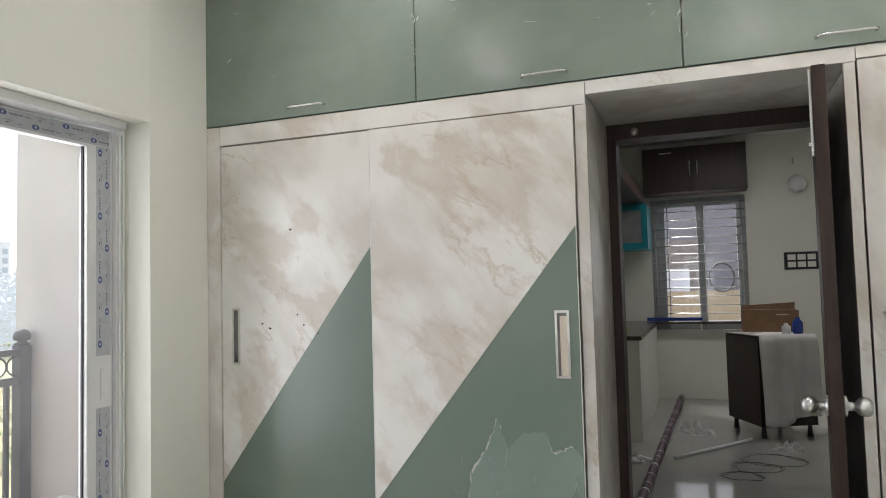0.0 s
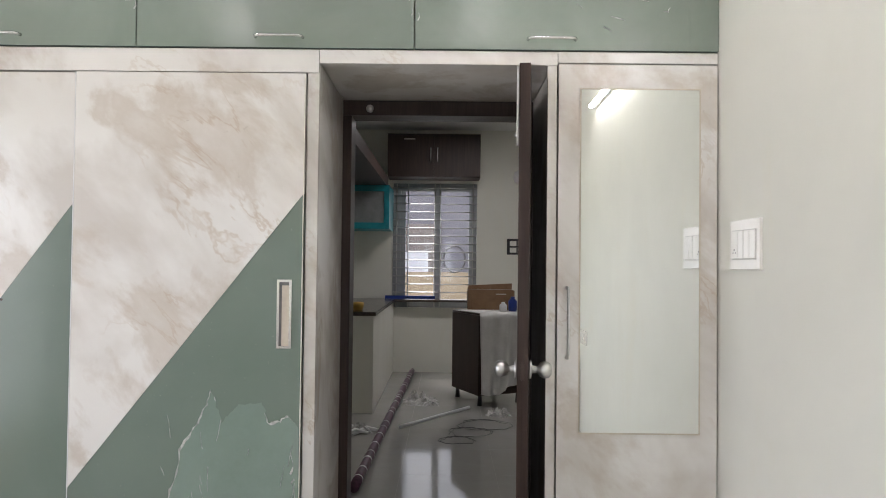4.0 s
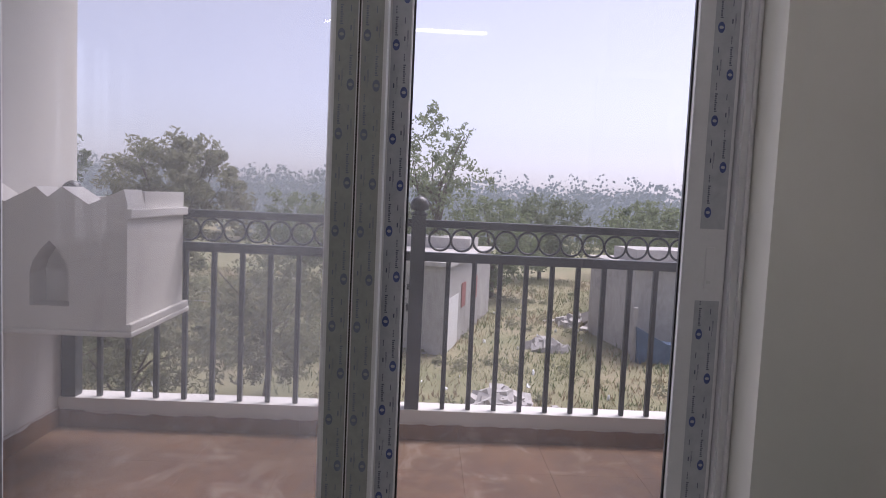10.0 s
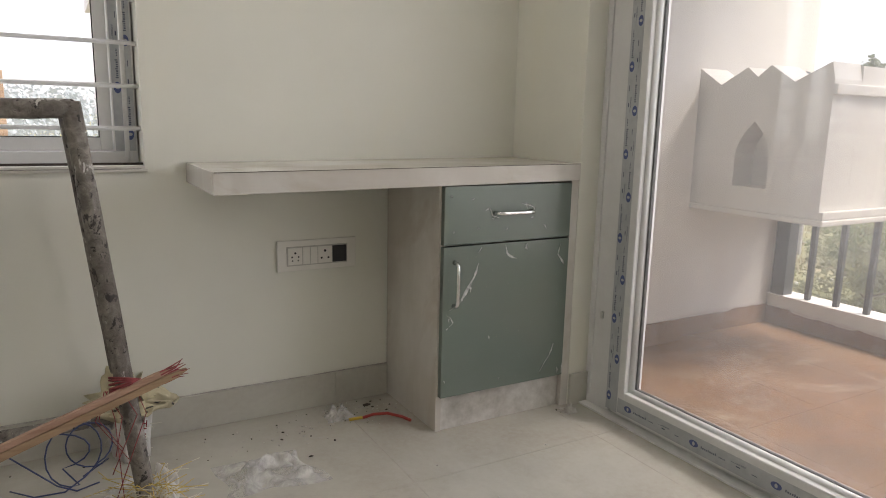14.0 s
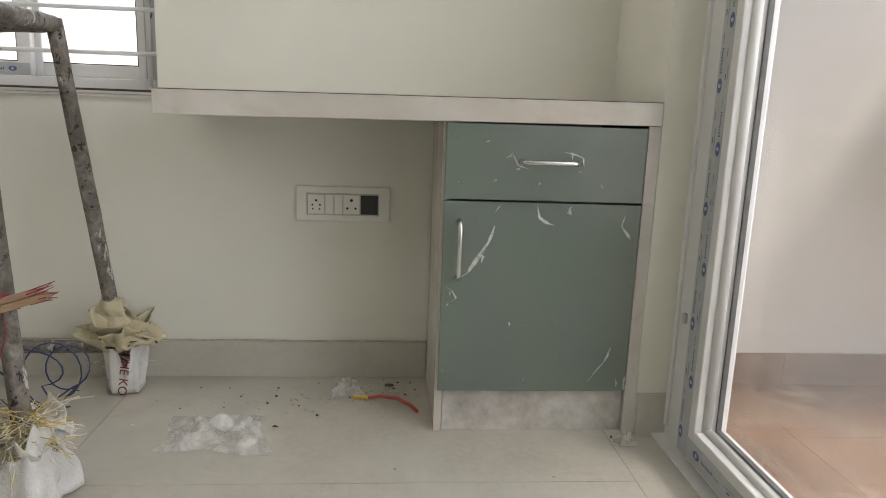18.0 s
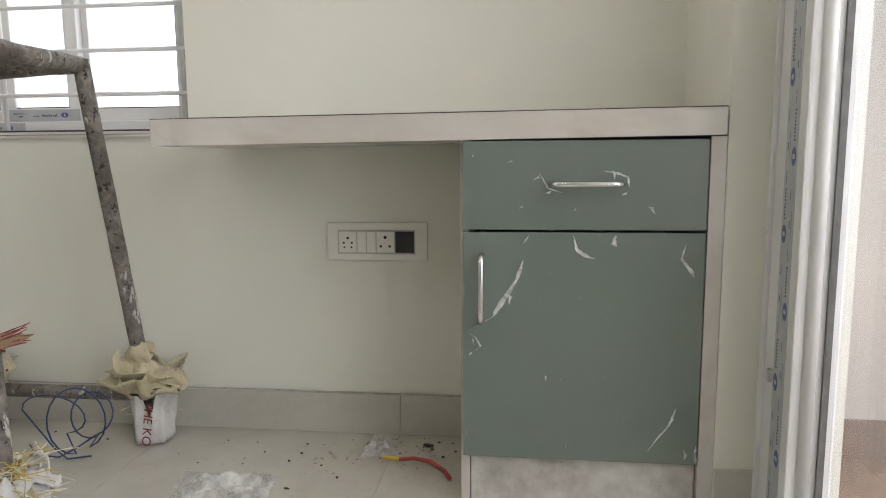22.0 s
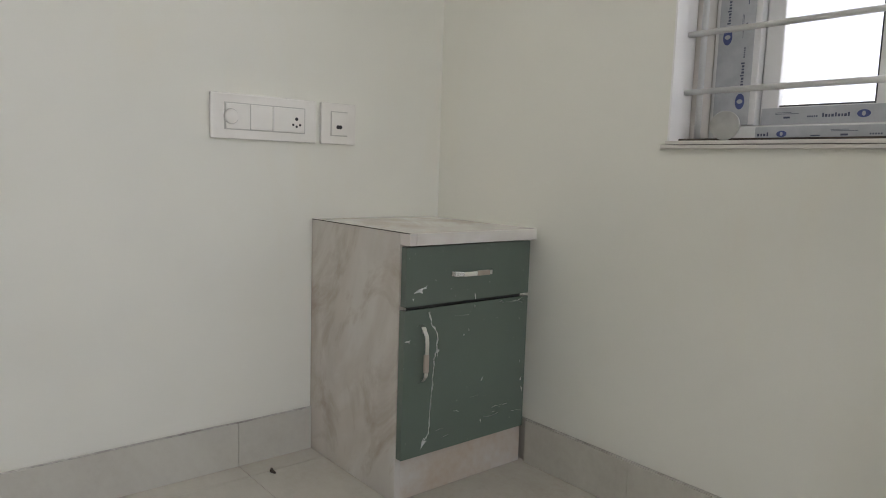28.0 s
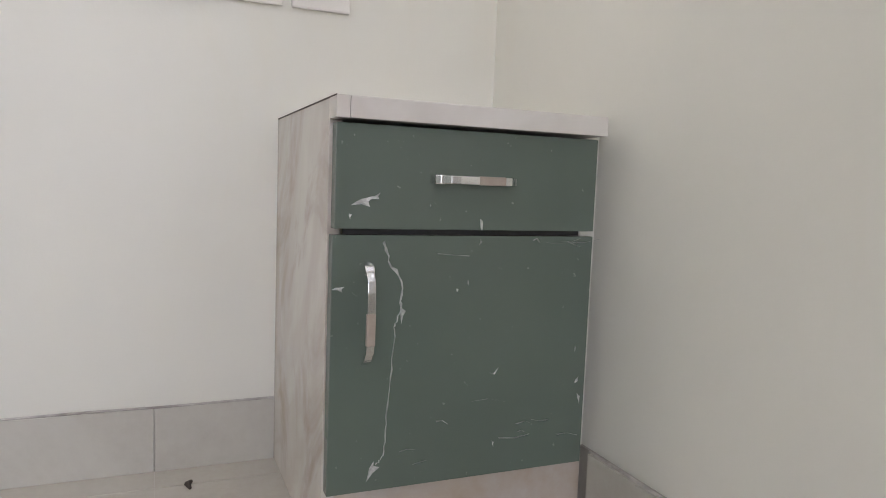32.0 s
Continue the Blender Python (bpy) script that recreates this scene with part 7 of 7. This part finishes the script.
for k in range(240):
    x, y = -7 - 20 * g.random() ** 1.5, g.uniform(-16, 10)
    s = g.uniform(0.03, 0.10)
    z = GROUND + noise.noise(Vector((x * 0.05, y * 0.05, 0))) * 0.35 + s * 0.3
    bmesh.ops.create_icosphere(litter, subdivisions=1, radius=s, matrix=Matrix.Translation((x, y, z)) @ Euler((g.random() * 3, g.random() * 3, 0)).to_matrix().to_4x4() @ Matrix.Diagonal((1.4, 0.8, 0.5, 1)))
tagged(part("field_litter", litter, WHITEP), "pale stones and litter scattered in the field", "litter", "", "stuff")
RUIN = mottled("weathered_render", (0.27, 0.255, 0.235), (0.52, 0.50, 0.465), 1.1, 0.9, 0, 0.3, 9, (1, 1, 0.6), 0.3, 0.4)
BRICKY = mottled("bare_concrete", (0.36, 0.34, 0.32), (0.55, 0.52, 0.48), 3, 0.9, 0, 0.4)
TARP = mottled("teal_tarpaulin", (0.0, 0.16, 0.14), (0.02, 0.25, 0.21), 3, 0.5, 0, 0.3)
TANK = mottled("blue_tarpaulin", (0.03, 0.06, 0.12), (0.10, 0.17, 0.27), 3, 0.5, 0, 0.3)


def house(x, y, w, d, h, turn, material, seed, label, openings=3):
    g = random.Random(seed)
    hs = thing("house", (x, y, GROUND), label, "house", "field houses")
    hs.rotation_euler = (0, 0, radians(turn))
    def put(name, bm, m, parent=hs, lab=""):
        me = bpy.data.meshes.new(name)
        finish(bm)
        bm.to_mesh(me)
        bm.free()
        me.materials.append(m)
        ob = new(name, me)
        ob.parent = parent
        return tagged(ob, lab)
    put("wall", box(bmesh.new(), -w / 2, w / 2, -d / 2, d / 2, -0.4, h), material)
    put("roof", box(bmesh.new(), -w / 2 - 0.12, w / 2 + 0.12, -d / 2 - 0.12, d / 2 + 0.12, h + 0.002, h + 0.12), BRICKY)
    for k in range(openings):
        put("window", box(bmesh.new(), w / 2 - 0.02, w / 2 + 0.03, d / 2 - 1.15, d / 2 - 0.70, h - 1.35 + 0.62 * k, h - 1.12 + 0.56 * k), BLACKP)
        put("window", box(bmesh.new(), w / 2 - 2.6 - 1.9 * k, w / 2 - 2.05 - 1.9 * k, d / 2 - 0.02, d / 2 + 0.03, h * 0.42, h * 0.42 + 0.75), RUSTY)
    put("whitewash", box(bmesh.new(), w / 2 - 1.6, w / 2 - 0.05, d / 2 + 0.001, d / 2 + 0.02, 0.0, h * 0.62), WHITEB, hs, "patch of fresh whitewash")
    put("roof_box", box(bmesh.new(), -w / 2 + 0.6, -w / 2 + 2.2, -d / 2 + 0.5, d / 2 - 0.4, h + 0.123, h + 0.5), BRICKY)
    return hs


RUSTY = mottled("faded_red_shutter", (0.25, 0.08, 0.07), (0.36, 0.14, 0.12), 8, 0.7)
WHITEB = wall_paint("white_render", (0.80, 0.79, 0.77))
house(-23.3, -1.43, 7.2, 3.4, 2.5, -15, RUIN, 3, "weathered pale field house with a flat roof", 2)
house(-21.9, 6.3, 3.2, 3.6, 2.6, 10, RUIN, 4, "grey rendered shed with a tarpaulin lean-to", 1)
for k in range(2):
    post = slab("shed_post", -19.25, -19.13, 4.55 + 2.3 * k, 4.67 + 2.3 * k, GROUND - 0.1, GROUND + 1.6, RUIN, None, "", 0.01)
    tagged(post, "rough concrete post beside the shed", "post", "shed posts")
bm = bmesh.new()
prism(bm, [(4.7, GROUND), (6.7, GROUND), (6.75, GROUND + 0.75), (6.2, GROUND + 0.55), (5.5, GROUND + 0.62), (4.62, GROUND + 1.08)], "x", -19.5, -19.0)
tagged(part("tarpaulin", bm, TANK), "sagging blue tarpaulin trough by the shed", "tarpaulin")
bm = bmesh.new()
prism(bm, [(6.9, GROUND), (8.3, GROUND), (8.2, GROUND + 1.45), (7.6, GROUND + 1.36), (7.0, GROUND + 1.5)], "x", -19.2, -19.1)
tagged(part("tarpaulin", bm, TARP), "teal tarpaulin screen by the shed", "tarpaulin")
for k, (x, y, r) in enumerate(((-24.2, 4.2, 0.75), (-20.5, 2.4, 0.4), (-14.8, 0.4, 0.4))):
    bm = bmesh.new()
    for _ in range(46):
        a, rr = g.uniform(0, 6.28), r * g.random() ** 0.5 * 1.5
        s = g.uniform(0.08, 0.22)
        m = Matrix.Translation((x + rr * math.cos(a), y + rr * math.sin(a), GROUND + max(0.0, (r * 1.2 - rr)) * 0.7)) @ Euler((g.random() * 3, g.random() * 3, g.random() * 3)).to_matrix().to_4x4()
        bmesh.ops.create_cube(bm, size=s * 1.6, matrix=m)
    tagged(part("rubble_heap", bm, BRICKY), "heap of broken stone rubble in the field", "rubble", "rubble heaps", "stuff")
# fence of white posts with wires
for line, (p0, p1, count) in enumerate((((-10.5, -16.0), (-11.0, 12.0), 11), ((-22.5, -16.5), (-22.0, -5.0), 9))):
    fence = thing("field_fence", (p0[0], p0[1], GROUND), "field fence of pale stone posts with wire strands", "fence", "field fences")
    for k in range(count):
        f = k / (count - 1)
        x, y = p0[0] + (p1[0] - p0[0]) * f, p0[1] + (p1[1] - p0[1]) * f
        slab("fence_post", x - 0.05, x + 0.05, y - 0.05, y + 0.05, GROUND - 0.3, GROUND + 1.25, RUIN, fence, "", 0.01)
    for z in (0.45, 0.8, 1.1):
        part("wire", tube(bmesh.new(), [(p0[0] + 0.055, p0[1], GROUND + z), (p1[0] + 0.055, p1[1], GROUND + z)], 0.008, 4), STEEL, fence)

# buildings to the south, beyond the barred window
PINK = wall_paint("pale_pink_render", (0.80, 0.755, 0.73))


def block_house(x0, x1, y0, y1, h, material, label, floors):
    hs = thing("apartment_house", ((x0 + x1) / 2, (y0 + y1) / 2, GROUND), label, "house", "street houses")
    part("wall", box(bmesh.new(), x0, x1, y0, y1, GROUND - 0.2, GROUND + h), material, hs)
    part("parapet", box(bmesh.new(), x0 - 0.1, x1 + 0.1, y0 - 0.1, y1 + 0.1, GROUND + h + 0.002, GROUND + h + 0.3), material, hs)
    for f in range(floors):
        z = GROUND + 1.0 + f * 3.0
        n = max(2, int((x1 - x0) / 2.4))
        for k in range(n):
            x = x0 + (x1 - x0) * (k + 0.5) / n
            w = part("window", box(bmesh.new(), x - 0.5, x + 0.5, y1 - 0.01, y1 + 0.06, z, z + 1.2), BLUEP if k % 2 == 1 else UPVC, hs)
            part("window_pane", box(bmesh.new(), x - 0.42, x + 0.42, y1 + 0.062, y1 + 0.07, z + 0.08, z + 1.12), GREYPANEL, w)
        part("sunshade", box(bmesh.new(), x0 + 0.2, x1 - 0.2, y1, y1 + 0.4, z + 1.45, z + 1.52), material, hs)
    return hs


block_house(-7.0, -1.5, -19, -12.5, 6.4, PINK, "pale pink two-storey house across the lane", 2)
block_house(2.2, 9.0, -13, -7.2, 4.3, WHITEB, "white rendered low house across the lane", 1)
block_house(-16.0, -9.0, -34, -27, 6.2, WHITEB, "distant white house beyond the lane", 2)
tree(-1.0, -24, 3.3, 2.4, LEAF_A, 31, 1200, 0.18, 0.3, "green street tree beyond the lane", "street trees")
tree(-8.2, -22, 3.3, 2.2, LEAF_A, 32, 1200, 0.18, 0.3, "green street tree beyond the lane", "street trees")
for k in range(5):
    x = -0.28 + k * 0.125 + (0.03 if k % 2 else 0)
    sc = tagged(part("scaffold_board", prism(bmesh.new(), [(x, GROUND), (x + 0.075, GROUND), (x + 0.07, GROUND + 4.43 - 0.06 * (k % 3)), (x + 0.005, GROUND + 4.46 - 0.05 * (k % 2))], "y", -6.3, -6.27), RAWWOOD), "upright raw timber board on the building site", "board", "site boards")

# ---- floor tiles and skirting, last ----


def tiles(parent, x0, x1, y0, y1, ox, oy, size, z, material, gap=0.002, thick=0.008):
    share = {}
    ix = math.floor((x0 - ox) / size)
    while ox + ix * size < x1:
        jy = math.floor((y0 - oy) / size)
        while oy + jy * size < y1:
            a0, a1 = max(x0, ox + ix * size) + gap / 2, min(x1, ox + (ix + 1) * size) - gap / 2
            b0, b1 = max(y0, oy + jy * size) + gap / 2, min(y1, oy + (jy + 1) * size) - gap / 2
            if a1 - a0 > 0.01 and b1 - b0 > 0.01:
                key = (round(a1 - a0, 3), round(b1 - b0, 3))
                if key not in share:
                    bm = box(bmesh.new(), 0, a1 - a0, 0, b1 - b0, -thick, 0)
                    me = bpy.data.meshes.new("tile")
                    bm.to_mesh(me)
                    bm.free()
                    me.materials.append(material)
                    share[key] = me
                ob = new("tile", share[key])
                ob.parent = parent
                ob.location = (a0, b0, z)
            jy += 1
        ix += 1


tiles(floor, -1.985, EAST, SOUTH, NORTH + 0.11, -1.25, -2.45, 0.6, 0.0, TILE, 0.0014)
tiles(floor_k, -1.2, 1.9, NORTH + 0.125, 5.8, -1.25, -2.45, 0.6, 0.0, KTILE)
tiles(bpy.data.objects["floor_balcony"], -3.585, -2.0775, BS, BN, -3.585, BS, 0.4, BFLOOR, TERRA, 0.0012)


def skirting(spans, axis, at, sign, material=SKIRT, height=0.104, z0=0.0, parent=skirt, thick=0.010):
    for a, b in spans:
        u0, u1 = at, at + sign * thick
        lo, hi = min(u0, u1), max(u0, u1)
        if axis == "y":
            slab("skirting_tile", a + 0.0004, b - 0.0004, lo, hi, z0, z0 + height, material, parent, "", 0.001)
        else:
            slab("skirting_tile", lo, hi, a + 0.0004, b - 0.0004, z0, z0 + height, material, parent, "", 0.001)


skirting([(-1.432, -1.25), (-1.25, -0.65), (-0.65, -0.05), (-0.05, 0.55), (0.55, 0.846)], "y", SOUTH + 0.0045, 1)
skirting([(-2.638, -2.45), (-2.45, -1.85), (-1.85, -1.25), (-1.25, -0.65), (-0.65, -0.06)], "x", EAST - 0.0005, -1)
skirting([(-1.997, WEST - 0.001)], "y", SL0 + 0.0005, 1)
# uneven mortar bead along the top of the skirting
for axis, lo, hi, at, sign in (("y", -1.43, 0.846, SOUTH, 1), ("x", -2.636, -0.06, EAST, -1)):
    bead, n = [], int((hi - lo) / 0.06)
    for k in range(n + 1):
        u = lo + (hi - lo) * k / n
        d = 0.0105 + 0.0025 * noise.noise(Vector((u * 9, at, 0)))
        bead.append((u, at + sign * d, 0.1062 + 0.0012 * noise.noise(Vector((u * 7, at, 3)))))
    bm = tube(bmesh.new(), [(u, v, z) if axis == "y" else (v, u, z) for u, v, z in bead], 0.0022, 5, 0.3)
    part("mortar_bead", bm, CRUMB, skirt, "rough pale mortar bead")
kerb = bpy.data.objects["wall_kerb"]
skirting([(BS + 0.4 * k, min(BS + 0.4 * (k + 1), BN)) for k in range(11) if BS + 0.4 * k < BN], "x", -3.5845, 1, TERRA, 0.085, BFLOOR, kerb)
sw = bpy.data.objects["wall_balcony_south"]
skirting([(-3.58, -3.2), (-3.2, -2.926)], "y", BS + 0.0005, 1, TERRA, 0.10, BFLOOR, sw)
skirting([(-2.926, -2.55), (-2.55, -2.16)], "y", BS + 0.0355, 1, TERRA, 0.10, BFLOOR, sw)

nw = bpy.data.objects["wall_balcony_north"]
skirting([(-3.58, -3.2), (-3.2, -2.8), (-2.8, -2.4), (-2.4, -2.16)], "y", BN - 0.0005, -1, TERRA, 0.10, BFLOOR, nw)
# white sack slumped in the balcony corner
bm = bmesh.new()
bmesh.ops.create_icosphere(bm, subdivisions=4, radius=1.0)
for v in bm.verts:
    p = v.co.copy()
    k = 1 + 0.16 * noise.noise(p * 1.7) + 0.07 * noise.noise(p * 4.5 + Vector((3, 0, 0)))
    z = p.z * k
    v.co = Vector((-3.10 + p.x * k * 0.15 * (1.25 - 0.3 * z), 0.165 + p.y * k * 0.14 * (1.2 - 0.3 * z), max(BFLOOR + 0.002, BFLOOR + 0.16 + z * 0.18)))
tagged(part("sack", bm, WOVEN, None, "", True), "slumped white woven sack in the balcony corner", "sack")
# far tower block on the horizon, distance haze mixed into its pale colours
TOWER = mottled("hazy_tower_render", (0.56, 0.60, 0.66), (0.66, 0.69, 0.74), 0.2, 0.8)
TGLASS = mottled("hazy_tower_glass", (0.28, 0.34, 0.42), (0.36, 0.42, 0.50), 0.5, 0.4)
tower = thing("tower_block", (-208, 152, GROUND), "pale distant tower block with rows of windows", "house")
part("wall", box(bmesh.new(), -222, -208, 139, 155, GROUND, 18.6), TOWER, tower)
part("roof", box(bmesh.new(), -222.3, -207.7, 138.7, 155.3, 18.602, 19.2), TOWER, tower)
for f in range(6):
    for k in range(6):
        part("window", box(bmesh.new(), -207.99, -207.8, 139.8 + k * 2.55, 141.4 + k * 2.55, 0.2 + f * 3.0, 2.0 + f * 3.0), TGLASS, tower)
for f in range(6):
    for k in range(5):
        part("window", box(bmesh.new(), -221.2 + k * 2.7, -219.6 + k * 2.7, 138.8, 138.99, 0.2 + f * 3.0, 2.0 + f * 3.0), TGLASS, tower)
# ragged cement smears along the balcony skirting
SMEAR = mottled("cement_smear", (0.50, 0.46, 0.42), (0.66, 0.62, 0.58), 20, 0.9, 0, 0.3)
g = random.Random(63)
for axis, lo, hi, at in (("y", -3.57, -2.94, BS + 0.0108), ("x", -3.0, 0.3, -3.5738)):
    u, pts = lo, []
    while u < hi:
        pts.append((u, BFLOOR + (0.100 if axis == "y" else 0.085) + 0.004))
        u += 0.03
    low = [(p[0], BFLOOR + (0.100 if axis == "y" else 0.085) - 0.018 * abs(noise.noise(Vector((p[0] * 6, 1, 0)))) - g.uniform(0.002, 0.010)) for p in pts]
    bm = prism(bmesh.new(), pts + list(reversed(low)), axis, at, at + 0.0012)
    part("cement_smear", bm, SMEAR, sw if axis == "y" else kerb, "dry cement smear")
